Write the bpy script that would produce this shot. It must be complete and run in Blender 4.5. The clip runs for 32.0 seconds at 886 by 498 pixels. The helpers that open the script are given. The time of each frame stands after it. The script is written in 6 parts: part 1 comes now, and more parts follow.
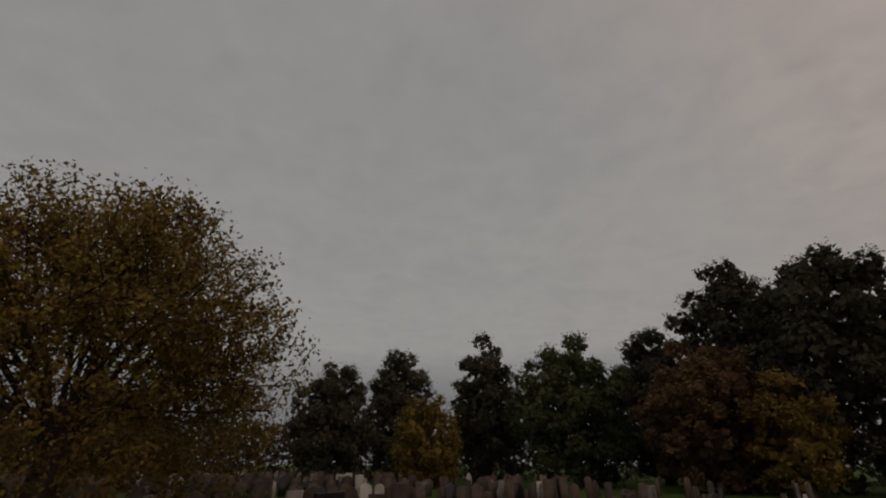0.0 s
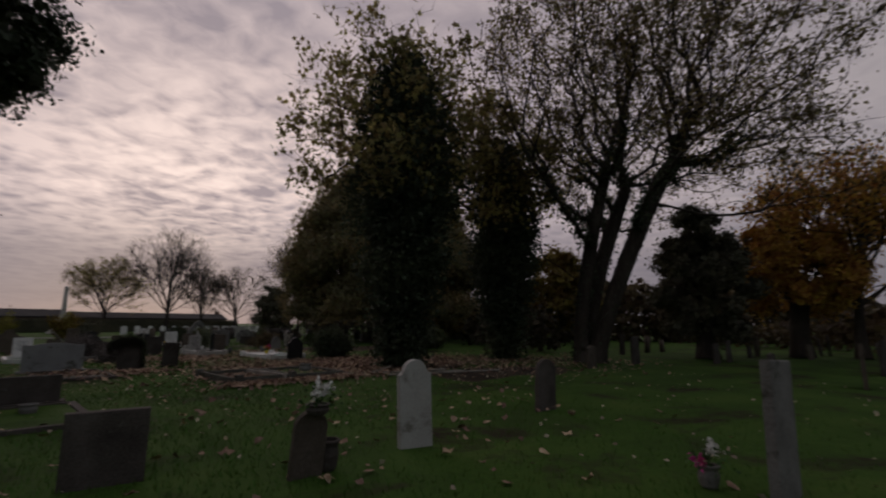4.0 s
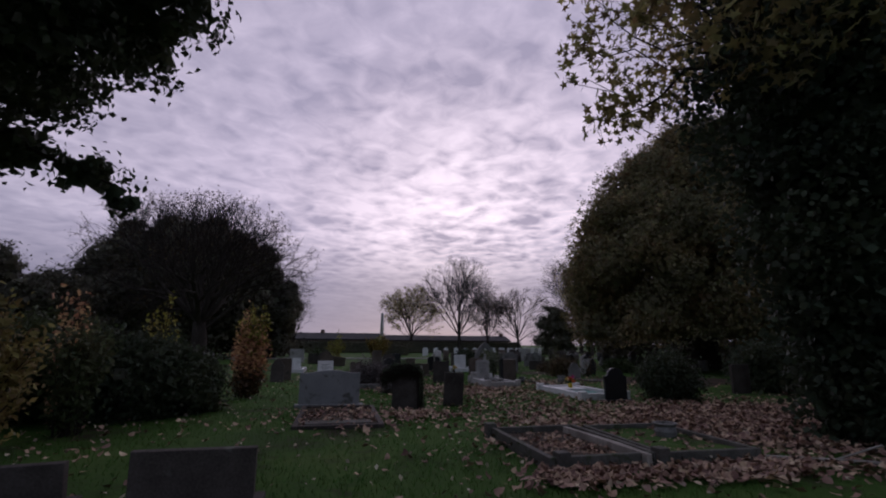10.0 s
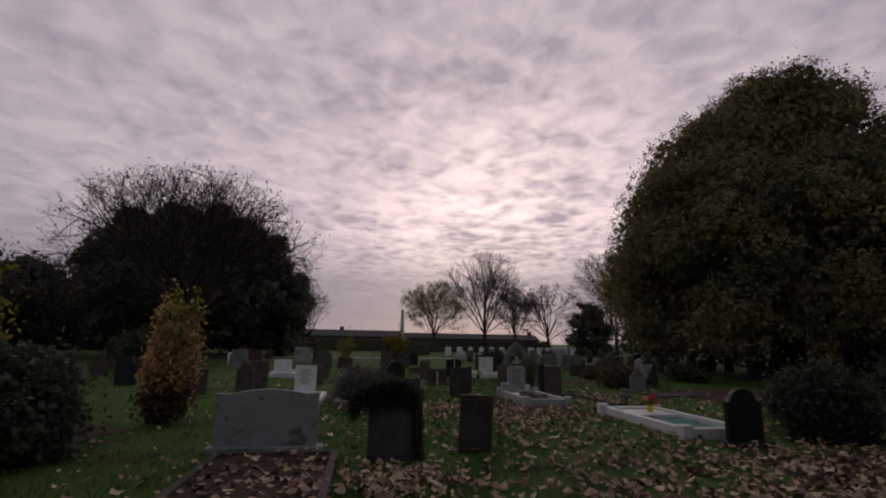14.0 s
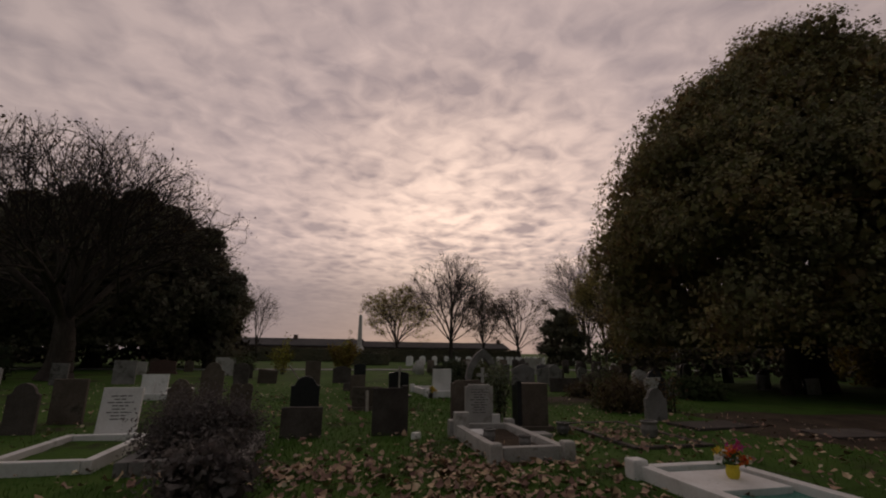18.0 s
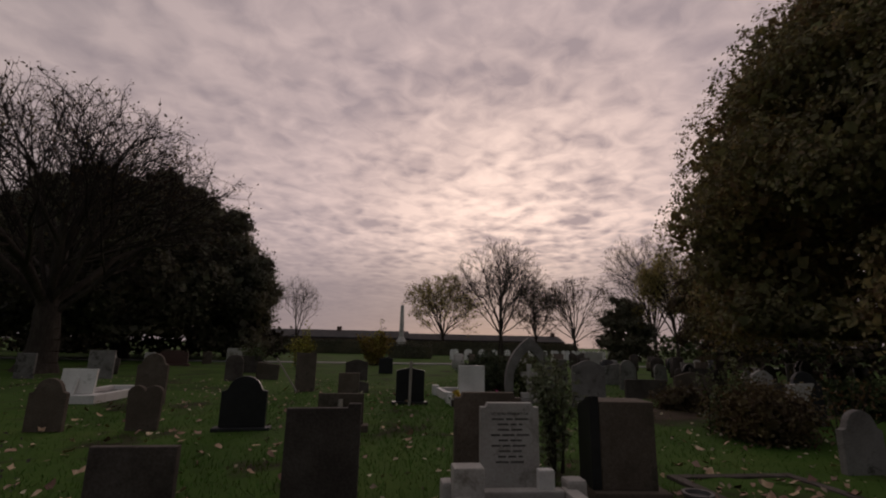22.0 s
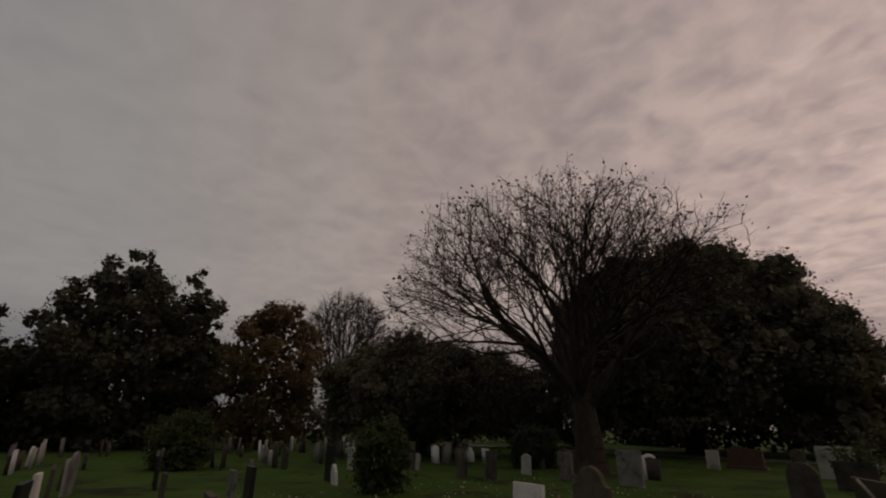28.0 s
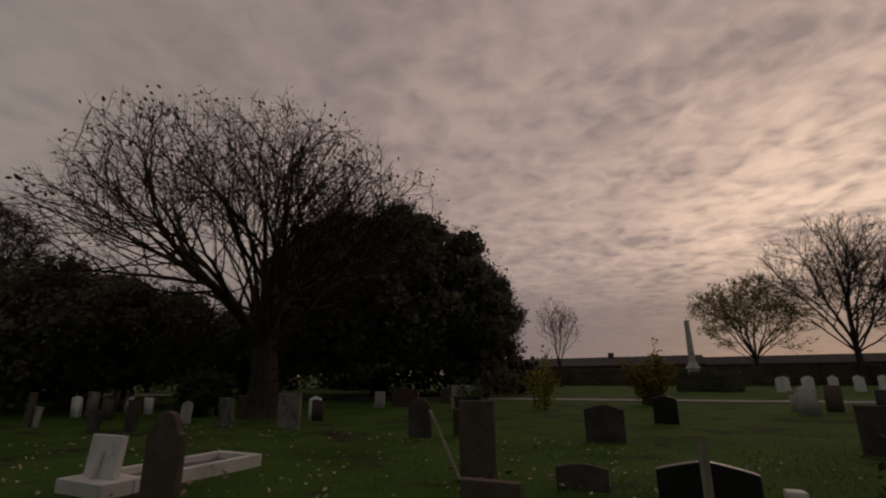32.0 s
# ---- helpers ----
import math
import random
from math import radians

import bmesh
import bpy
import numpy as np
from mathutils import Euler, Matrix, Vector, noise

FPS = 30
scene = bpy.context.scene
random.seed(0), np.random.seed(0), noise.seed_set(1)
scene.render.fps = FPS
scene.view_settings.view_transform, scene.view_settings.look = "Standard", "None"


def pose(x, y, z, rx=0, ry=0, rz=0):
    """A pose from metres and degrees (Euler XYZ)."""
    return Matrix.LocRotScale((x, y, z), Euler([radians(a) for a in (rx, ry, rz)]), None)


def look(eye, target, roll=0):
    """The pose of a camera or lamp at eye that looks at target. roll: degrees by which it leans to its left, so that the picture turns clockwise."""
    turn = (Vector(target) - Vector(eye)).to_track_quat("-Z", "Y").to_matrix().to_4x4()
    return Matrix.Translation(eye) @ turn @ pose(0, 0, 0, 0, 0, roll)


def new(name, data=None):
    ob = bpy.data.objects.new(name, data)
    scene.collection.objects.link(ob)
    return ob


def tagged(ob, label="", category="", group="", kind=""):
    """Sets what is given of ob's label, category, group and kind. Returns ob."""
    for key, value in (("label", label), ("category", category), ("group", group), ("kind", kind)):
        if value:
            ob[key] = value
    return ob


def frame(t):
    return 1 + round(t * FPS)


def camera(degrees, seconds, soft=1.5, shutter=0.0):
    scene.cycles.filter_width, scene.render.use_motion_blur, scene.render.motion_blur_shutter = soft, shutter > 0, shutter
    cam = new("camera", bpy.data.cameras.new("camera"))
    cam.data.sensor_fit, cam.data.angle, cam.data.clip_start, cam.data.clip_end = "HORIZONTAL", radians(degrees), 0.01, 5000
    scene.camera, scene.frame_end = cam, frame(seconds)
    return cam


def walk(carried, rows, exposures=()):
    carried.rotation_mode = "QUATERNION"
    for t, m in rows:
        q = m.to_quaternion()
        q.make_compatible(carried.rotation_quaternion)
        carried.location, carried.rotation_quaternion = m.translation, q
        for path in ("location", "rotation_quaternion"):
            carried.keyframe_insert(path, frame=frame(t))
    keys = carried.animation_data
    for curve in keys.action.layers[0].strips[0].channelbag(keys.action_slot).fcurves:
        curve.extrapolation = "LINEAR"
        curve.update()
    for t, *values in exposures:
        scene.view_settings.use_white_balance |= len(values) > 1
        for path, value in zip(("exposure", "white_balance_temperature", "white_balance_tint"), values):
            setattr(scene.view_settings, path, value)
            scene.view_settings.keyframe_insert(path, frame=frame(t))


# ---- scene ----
cam = camera(87.65, 32.0, soft=2.0, shutter=0.2)
PATH = [
    (0, pose(-2.579, 0.855, 1.532, 115.08, -0.06, -228.62)),
    (0.5, pose(-2.476, 0.844, 1.532, 114.68, -0.29, -223.66)),
    (1, pose(-2.140, 0.819, 1.529, 113.65, -0.67, -211.35)),
    (1.5, pose(-1.638, 0.895, 1.525, 110.92, -1.10, -187.52)),
    (2, pose(-1.480, 0.913, 1.518, 106.76, -0.24, -154.61)),
    (2.5, pose(-1.869, 0.920, 1.515, 102.91, 0.37, -114.05)),
    (3, pose(-1.871, 1.784, 1.530, 100.14, -0.41, -80.64)),
    (3.2, pose(-1.903, 2.069, 1.518, 99.16, -0.23, -71.29)),
    (3.5, pose(-1.828, 2.377, 1.490, 99.38, -0.45, -62.88)),
    (4, pose(-1.636, 2.603, 1.472, 99.27, -0.31, -45.38)),
    (4.5, pose(-1.379, 2.849, 1.499, 99.66, -0.44, -32.56)),
    (6.5, pose(-0.449, 4.985, 1.501, 100.22, -0.14, -19.96)),
    (7, pose(-0.291, 5.449, 1.491, 99.70, -0.00, -17.33)),
    (7.5, pose(-0.167, 5.968, 1.470, 99.59, -0.16, -16.00)),
    (8, pose(-0.061, 6.508, 1.483, 100.03, -0.26, -15.16)),
    (8.5, pose(0.065, 7.038, 1.542, 100.20, -0.20, -14.01)),
    (9, pose(0.242, 7.590, 1.567, 100.34, -0.38, -14.25)),
    (9.5, pose(0.366, 8.144, 1.521, 101.03, -0.42, -13.94)),
    (10, pose(0.420, 8.750, 1.506, 101.68, -0.37, -12.53)),
    (10.5, pose(0.551, 9.399, 1.555, 101.30, -0.43, -12.94)),
    (11, pose(0.683, 10.022, 1.544, 101.39, -0.47, -13.28)),
    (11.5, pose(0.905, 10.558, 1.519, 101.39, -0.37, -12.89)),
    (12, pose(1.055, 11.117, 1.543, 100.85, -0.76, -13.53)),
    (12.5, pose(1.159, 11.623, 1.559, 100.85, -0.77, -12.45)),
    (13, pose(1.366, 12.288, 1.523, 100.59, -0.90, -11.89)),
    (13.5, pose(1.498, 12.873, 1.529, 101.18, -0.92, -11.28)),
    (14, pose(1.629, 13.444, 1.582, 101.43, -0.91, -9.43)),
    (14.5, pose(1.734, 14.034, 1.587, 101.24, -1.17, -9.84)),
    (16.5, pose(2.584, 16.965, 1.472, 102.14, -1.28, -9.45)),
    (17, pose(2.853, 17.415, 1.453, 102.18, -0.72, -10.62)),
    (17.5, pose(3.145, 17.977, 1.468, 102.19, -0.58, -12.96)),
    (18, pose(3.440, 18.560, 1.503, 102.64, -0.66, -13.16)),
    (18.5, pose(3.769, 19.011, 1.482, 102.34, -0.62, -13.05)),
    (19, pose(4.067, 19.482, 1.462, 101.91, -0.81, -13.21)),
    (19.5, pose(4.297, 19.996, 1.483, 102.67, -1.01, -11.59)),
    (20, pose(4.534, 20.605, 1.486, 102.96, -0.98, -10.66)),
    (20.5, pose(4.737, 21.193, 1.486, 102.61, -1.14, -10.94)),
    (21, pose(4.881, 21.800, 1.505, 102.62, -0.91, -9.46)),
    (21.5, pose(5.045, 22.494, 1.442, 102.19, -1.08, -8.01)),
    (22, pose(5.137, 23.165, 1.420, 101.79, -1.08, -6.72)),
    (22.5, pose(5.197, 23.885, 1.435, 101.78, -0.99, -4.29)),
    (23, pose(5.250, 24.569, 1.516, 101.75, -1.00, -3.26)),
    (23.5, pose(5.264, 25.144, 1.517, 102.61, -0.87, -2.64)),
    (24, pose(5.282, 25.799, 1.546, 103.22, -1.11, -1.66)),
    (24.5, pose(5.369, 26.426, 1.583, 102.95, -1.27, -2.03)),
    (26.5, pose(5.467, 28.730, 1.452, 104.57, -0.79, 14.57)),
    (27, pose(5.276, 29.119, 1.514, 106.95, -0.37, 31.74)),
    (27.5, pose(5.101, 29.196, 1.577, 110.50, -0.14, 50.22)),
    (28, pose(5.011, 29.123, 1.613, 111.29, -0.07, 58.57)),
    (28.5, pose(4.950, 29.077, 1.596, 110.77, -0.01, 62.93)),
    (29, pose(4.902, 29.071, 1.582, 110.35, 0.19, 64.61)),
    (29.5, pose(4.926, 29.101, 1.579, 110.02, 0.36, 61.11)),
    (30, pose(5.040, 29.210, 1.569, 109.34, 0.62, 54.63)),
    (30.5, pose(5.275, 29.418, 1.538, 107.99, 0.95, 47.00)),
    (31, pose(5.554, 29.753, 1.507, 107.01, 0.93, 39.72)),
    (31.5, pose(5.653, 30.165, 1.501, 105.96, 0.83, 32.49)),
    (32, pose(5.664, 30.782, 1.522, 105.20, 0.72, 26.43)),
]
WHITE = [(0, 0.12, 6800, 11), (1.3, 0.07, 6550, 10), (2, 0.05, 6350, 8), (3, -0.18, 6400, 8), (3.6, -0.12, 6150, 9), (4.5, 0.02, 5450, 14), (6.5, 0.14, 5000, 19), (10, 0.24, 5020, 20), (13, 0.24, 5450, 18), (14.5, 0.18, 5850, 14), (16.5, 0.02, 6500, 13), (20, 0.05, 6400, 14), (22, 0.06, 6300, 15), (24.5, 0.03, 6600, 17), (27, -0.18, 6700, 13), (29, 0.08, 6850, 12), (30, 0.02, 6900, 12), (31, -0.22, 6950, 12), (32, -0.36, 6950, 12)]
walk(cam, PATH, WHITE)

# ---- world and light ----
SUN_AZ = radians(12)      # from +y towards +x
SUN_EL = radians(7)
GLOW_AZ = radians(16)     # middle of the bright cloud, a little beside the sun
SUN_DIR = Vector((math.sin(SUN_AZ) * math.cos(SUN_EL), math.cos(SUN_AZ) * math.cos(SUN_EL), math.sin(SUN_EL)))


def link(nt, a, b):
    nt.links.new(a, b)


def nd(nt, kind, **vals):
    n = nt.nodes.new(kind)
    for k, v in vals.items():
        n.inputs[k.replace("_", " ")].default_value = v
    return n


def mth(nt, op, a, b=None, c=None, clamp=False):
    n = nt.nodes.new("ShaderNodeMath")
    n.operation, n.use_clamp = op, clamp
    for i, v in enumerate((a, b, c)):
        if v is None:
            continue
        if isinstance(v, (int, float)):
            n.inputs[i].default_value = v
        else:
            link(nt, v, n.inputs[i])
    return n.outputs[0]


def ramp(nt, fac, stops, mode="LINEAR"):
    n = nt.nodes.new("ShaderNodeValToRGB")
    n.color_ramp.interpolation = mode
    el = n.color_ramp.elements
    while len(el) < len(stops):
        el.new(0.5)
    for e, (p, c) in zip(el, stops):
        e.position = p
        e.color = (*c, 1) if len(c) == 3 else c
    link(nt, fac, n.inputs[0])
    return n.outputs[0]


def mixc(nt, fac, a, b, mode="MIX"):
    n = nt.nodes.new("ShaderNodeMix")
    n.data_type, n.blend_type = "RGBA", mode
    for sock, v in ((n.inputs[0], fac), (n.inputs[6], a), (n.inputs[7], b)):
        if isinstance(v, (int, float)):
            sock.default_value = v
        elif isinstance(v, tuple):
            sock.default_value = (*v, 1)
        else:
            link(nt, v, sock)
    return n.outputs[2]


def build_world():
    w = bpy.data.worlds.new("dusk_sky")
    scene.world = w
    w.use_nodes = True
    nt = w.node_tree
    nt.nodes.clear()
    out = nt.nodes.new("ShaderNodeOutputWorld")
    bg = nt.nodes.new("ShaderNodeBackground")
    link(nt, bg.outputs[0], out.inputs[0])
    sky = nt.nodes.new("ShaderNodeTexSky")
    sky.sky_type, sky.sun_disc = "NISHITA", False
    sky.sun_elevation, sky.sun_rotation = SUN_EL, SUN_AZ
    tc = nt.nodes.new("ShaderNodeTexCoord")
    sep = nt.nodes.new("ShaderNodeSeparateXYZ")
    link(nt, tc.outputs["Generated"], sep.inputs[0])
    zc = mth(nt, "MAXIMUM", sep.outputs[2], 0.0)
    den = mth(nt, "ADD", zc, 0.11)
    u = mth(nt, "DIVIDE", sep.outputs[0], den)
    v = mth(nt, "DIVIDE", sep.outputs[1], den)
    comb = nt.nodes.new("ShaderNodeCombineXYZ")
    link(nt, u, comb.inputs[0])
    link(nt, v, comb.inputs[1])
    mp = nt.nodes.new("ShaderNodeMapping")
    mp.inputs["Rotation"].default_value = (0, 0, radians(-18))
    mp.inputs["Scale"].default_value = (1.12, 1.12, 1.0)
    link(nt, comb.outputs[0], mp.inputs[0])
    n1 = nd(nt, "ShaderNodeTexNoise", Scale=1.3, Detail=3.0, Roughness=0.5, Distortion=0.5)
    n2 = nd(nt, "ShaderNodeTexNoise", Scale=8.5, Detail=5.0, Roughness=0.55, Distortion=0.5)
    cell = nt.nodes.new("ShaderNodeTexVoronoi")
    cell.feature = "SMOOTH_F1"
    cell.inputs["Scale"].default_value = 7.5
    cell.inputs["Smoothness"].default_value = 0.8
    # the cells are warped, so that they run together in ripples
    warp = nd(nt, "ShaderNodeTexNoise", Scale=3.0, Detail=2.0)
    bend = nt.nodes.new("ShaderNodeVectorMath")
    bend.operation = "MULTIPLY_ADD"
    bend.inputs[1].default_value = (0.45, 0.45, 0.0)
    for n in (n1, n2, warp):
        link(nt, mp.outputs[0], n.inputs["Vector"])
    link(nt, warp.outputs["Color"], bend.inputs[0])
    link(nt, mp.outputs[0], bend.inputs[2])
    link(nt, bend.outputs[0], cell.inputs["Vector"])
    c = mth(nt, "ADD", mth(nt, "MULTIPLY", n1.outputs[0], 0.42), mth(nt, "MULTIPLY", n2.outputs[0], 0.40))
    c = mth(nt, "ADD", c, mth(nt, "MULTIPLY", cell.outputs["Distance"], 0.24))
    thin = ramp(nt, c, [(0.38, (0, 0, 0)), (0.50, (0.45, 0.45, 0.45)), (0.64, (1, 1, 1))])          # 1 where the cloud is thin
    dot = nt.nodes.new("ShaderNodeVectorMath")
    dot.operation = "DOT_PRODUCT"
    link(nt, tc.outputs["Generated"], dot.inputs[0])
    dot.inputs[1].default_value = Vector((math.sin(GLOW_AZ) * 0.974, math.cos(GLOW_AZ) * 0.974, 0.225))
    side = mth(nt, "MULTIPLY_ADD", dot.outputs["Value"], 0.5, 0.5)
    wide = ramp(nt, side, [(0.0, (0.245, 0.25, 0.25)), (0.35, (0.270, 0.264, 0.259)), (0.62, (0.345, 0.292, 0.272)), (0.84, (0.415, 0.335, 0.312)), (0.95, (0.515, 0.405, 0.372)), (1.0, (0.540, 0.412, 0.365))])
    lit = ramp(nt, side, [(0.4, (0.2, 0.2, 0.2)), (0.93, (1, 1, 1))])
    dark = mixc(nt, lit, wide, mixc(nt, 1.0, wide, (0.75, 0.75, 0.79), "MULTIPLY"))
    bright = mixc(nt, lit, wide, mixc(nt, 1.0, wide, (1.22, 1.19, 1.16), "MULTIPLY"))
    cloud = mixc(nt, thin, dark, bright)
    glow = mth(nt, "MULTIPLY", mth(nt, "POWER", mth(nt, "MAXIMUM", dot.outputs["Value"], 0.0), 24.0), thin)
    hot = mixc(nt, mth(nt, "MULTIPLY", glow, 0.80), cloud, (1.24, 0.93, 0.73))
    # heavier, greyer bank close above the horizon
    low = ramp(nt, zc, [(0.0, (0.93, 0.93, 0.93)), (0.05, (1, 1, 1)), (0.12, (0.85, 0.85, 0.85)), (0.22, (0, 0, 0))])
    bank = mixc(nt, mth(nt, "MULTIPLY", low, 0.9), hot, mixc(nt, 1.0, wide, (0.47, 0.48, 0.53), "MULTIPLY"))
    high = ramp(nt, zc, [(0.25, (1.0, 1.0, 1.0)), (0.75, (0.88, 0.90, 0.92))])
    bank = mixc(nt, 1.0, bank, high, "MULTIPLY")
    skys = mixc(nt, 1.0, sky.outputs[0], (0.002, 0.002, 0.002), "MULTIPLY")
    full = mixc(nt, 1.0, bank, skys, "ADD")
    link(nt, full, bg.inputs[0])
    bg.inputs[1].default_value = 1.0


build_world()
sun_lamp = new("sun", bpy.data.lights.new("sun", "SUN"))
sun_lamp.data.energy, sun_lamp.data.angle, sun_lamp.data.color = 0.35, radians(25), (1.0, 0.78, 0.66)
sun_lamp.matrix_world = look(SUN_DIR * 50, (0, 0, 0))


# ---- materials ----
def material(name, stops, scale=3.0, fine=40.0, rough=0.8, bump=0.3, bump_scale=60.0, metal=0.0, stain=None, stain_scale=1.2, stain_cut=0.56, island=0.0, objvar=0.0, stretch=(1, 1, 1), through_light=0.0, spec=0.3, coord="Object"):
    """Base colour from a two-scale noise ramp, stains with their own colour, bump and roughness variation."""
    m = bpy.data.materials.new(name)
    m.use_nodes = True
    nt = m.node_tree
    b = nt.nodes["Principled BSDF"]
    tc = nt.nodes.new("ShaderNodeTexCoord")
    mp = nt.nodes.new("ShaderNodeMapping")
    mp.inputs["Scale"].default_value = stretch
    if coord == "World":
        geo = nt.nodes.new("ShaderNodeNewGeometry")
        link(nt, geo.outputs["Position"], mp.inputs[0])
    else:
        inf = nt.nodes.new("ShaderNodeObjectInfo")
        off = nt.nodes.new("ShaderNodeVectorMath")
        off.operation = "ADD"
        sh = mth(nt, "MULTIPLY", inf.outputs["Random"], 37.0)
        link(nt, tc.outputs["Object"], off.inputs[0])
        link(nt, sh, off.inputs[1])
        link(nt, off.outputs[0], mp.inputs[0])
    big = nd(nt, "ShaderNodeTexNoise", Scale=scale, Detail=4.0, Roughness=0.6)
    fin = nd(nt, "ShaderNodeTexNoise", Scale=fine, Detail=3.0, Roughness=0.6)
    for n in (big, fin):
        link(nt, mp.outputs[0], n.inputs["Vector"])
    f = mth(nt, "ADD", mth(nt, "MULTIPLY", big.outputs[0], 0.62), mth(nt, "MULTIPLY", fin.outputs[0], 0.38))
    f = mth(nt, "MULTIPLY_ADD", mth(nt, "SUBTRACT", f, 0.5), 2.2, 0.5, clamp=True)
    col = ramp(nt, f, stops)
    if stain:
        sn = nd(nt, "ShaderNodeTexNoise", Scale=stain_scale, Detail=5.0, Roughness=0.7, Distortion=0.4)
        link(nt, mp.outputs[0], sn.inputs["Vector"])
        sf = ramp(nt, sn.outputs[0], [(stain_cut, (0, 0, 0)), (stain_cut + 0.1, (1, 1, 1))])
        col = mixc(nt, sf, col, stain)
    if island:
        geo2 = nt.nodes.new("ShaderNodeNewGeometry")
        k = mth(nt, "MULTIPLY_ADD", geo2.outputs["Random Per Island"], island, 1.0 - island / 2)
        hv = nt.nodes.new("ShaderNodeHueSaturation")
        link(nt, mth(nt, "MULTIPLY_ADD", geo2.outputs["Random Per Island"], 0.05, 0.475), hv.inputs["Hue"])
        link(nt, k, hv.inputs["Value"])
        link(nt, col, hv.inputs["Color"])
        col = hv.outputs[0]
    if objvar:
        inf2 = nt.nodes.new("ShaderNodeObjectInfo")
        hv = nt.nodes.new("ShaderNodeHueSaturation")
        link(nt, mth(nt, "MULTIPLY_ADD", inf2.outputs["Random"], objvar, 1.0 - objvar / 2), hv.inputs["Value"])
        link(nt, col, hv.inputs["Color"])
        col = hv.outputs[0]
    link(nt, col, b.inputs["Base Color"])
    link(nt, mth(nt, "MULTIPLY_ADD", fin.outputs[0], 0.25, rough - 0.12, clamp=True), b.inputs["Roughness"])
    b.inputs["Metallic"].default_value = metal
    b.inputs["Specular IOR Level"].default_value = spec
    if bump:
        bn = nd(nt, "ShaderNodeTexNoise", Scale=bump_scale, Detail=4.0)
        link(nt, mp.outputs[0], bn.inputs["Vector"])
        bp = nt.nodes.new("ShaderNodeBump")
        bp.inputs["Strength"].default_value = bump
        bp.inputs["Distance"].default_value = 0.01
        link(nt, bn.outputs[0], bp.inputs["Height"])
        link(nt, bp.outputs[0], b.inputs["Normal"])
    if through_light:
        tr = nt.nodes.new("ShaderNodeBsdfTranslucent")
        link(nt, col, tr.inputs[0])
        mx = nt.nodes.new("ShaderNodeMixShader")
        mx.inputs[0].default_value = through_light
        link(nt, b.outputs[0], mx.inputs[1])
        link(nt, tr.outputs[0], mx.inputs[2])
        link(nt, mx.outputs[0], nt.nodes["Material Output"].inputs[0])
    return m


def leaf_material(name, a, b_, c_, see_through=0.3):
    return material(name, [(0.2, a), (0.5, b_), (0.8, c_)], scale=0.35, fine=4.0, rough=0.6, bump=0.0, island=0.7, through_light=see_through, coord="World", spec=0.25)


M_GRASS = material("grass_ground", [(0.15, (0.031, 0.056, 0.011)), (0.5, (0.049, 0.096, 0.015)), (0.85, (0.076, 0.116, 0.023))], scale=0.5, fine=14.0, rough=0.95, bump=0.9, bump_scale=30.0, stain=(0.034, 0.029, 0.016), stain_scale=0.45, stain_cut=0.54, coord="World", spec=0.1)
M_BLADE = material("grass_blade", [(0.2, (0.038, 0.080, 0.013)), (0.5, (0.062, 0.128, 0.020)), (0.85, (0.105, 0.158, 0.034))], scale=0.6, fine=6.0, rough=0.8, bump=0.0, island=0.7, coord="World", through_light=0.2, spec=0.15)
M_LITTER = material("dead_leaf", [(0.15, (0.150, 0.082, 0.058)), (0.5, (0.340, 0.215, 0.150)), (0.9, (0.540, 0.420, 0.300))], scale=3.0, fine=9.0, rough=0.75, bump=0.0, island=1.1, coord="World", spec=0.25)
M_TAN = material("pale_dead_leaf", [(0.2, (0.26, 0.20, 0.13)), (0.8, (0.50, 0.43, 0.32))], scale=3.0, fine=9.0, rough=0.7, bump=0.0, island=0.8, coord="World", spec=0.25)
M_SOIL = material("leaf_mould", [(0.2, (0.034, 0.025, 0.018)), (0.55, (0.060, 0.044, 0.031)), (0.85, (0.096, 0.072, 0.049))], scale=1.2, fine=12.0, rough=0.95, bump=0.9, bump_scale=25.0, coord="World", spec=0.1)
M_PATH = material("tarmac_path", [(0.2, (0.180, 0.173, 0.165)), (0.8, (0.300, 0.285, 0.270))], scale=0.8, fine=30.0, rough=0.9, bump=0.4, coord="World")
M_BARK = material("bark", [(0.2, (0.031, 0.025, 0.022)), (0.55, (0.058, 0.047, 0.038)), (0.9, (0.102, 0.086, 0.072))], scale=2.0, fine=18.0, rough=0.95, bump=0.9, bump_scale=14.0, stretch=(1, 1, 0.25), spec=0.1)
M_TWIG = material("twig", [(0.2, (0.022, 0.018, 0.015)), (0.8, (0.050, 0.040, 0.033))], scale=1.5, fine=9.0, rough=0.9, bump=0.0, spec=0.1)
M_UNDER = material("dark_undergrowth_leaf", [(0.2, (0.030, 0.026, 0.018)), (0.5, (0.050, 0.042, 0.028)), (0.85, (0.078, 0.064, 0.042))], scale=0.5, fine=5.0, rough=0.8, bump=0.0, island=0.6, coord="World", spec=0.1)
M_PALETWIG = material("pale_twig", [(0.2, (0.100, 0.082, 0.066)), (0.8, (0.190, 0.156, 0.130))], scale=1.5, fine=9.0, rough=0.9, bump=0.0, spec=0.1)
M_YEW = leaf_material("evergreen_leaf", (0.067, 0.065, 0.045), (0.108, 0.100, 0.064), (0.159, 0.131, 0.081))
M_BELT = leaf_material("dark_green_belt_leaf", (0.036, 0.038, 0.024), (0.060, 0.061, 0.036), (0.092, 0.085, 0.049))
M_YEWB = leaf_material("brownish_evergreen_leaf", (0.056, 0.044, 0.026), (0.094, 0.069, 0.037), (0.142, 0.099, 0.049))
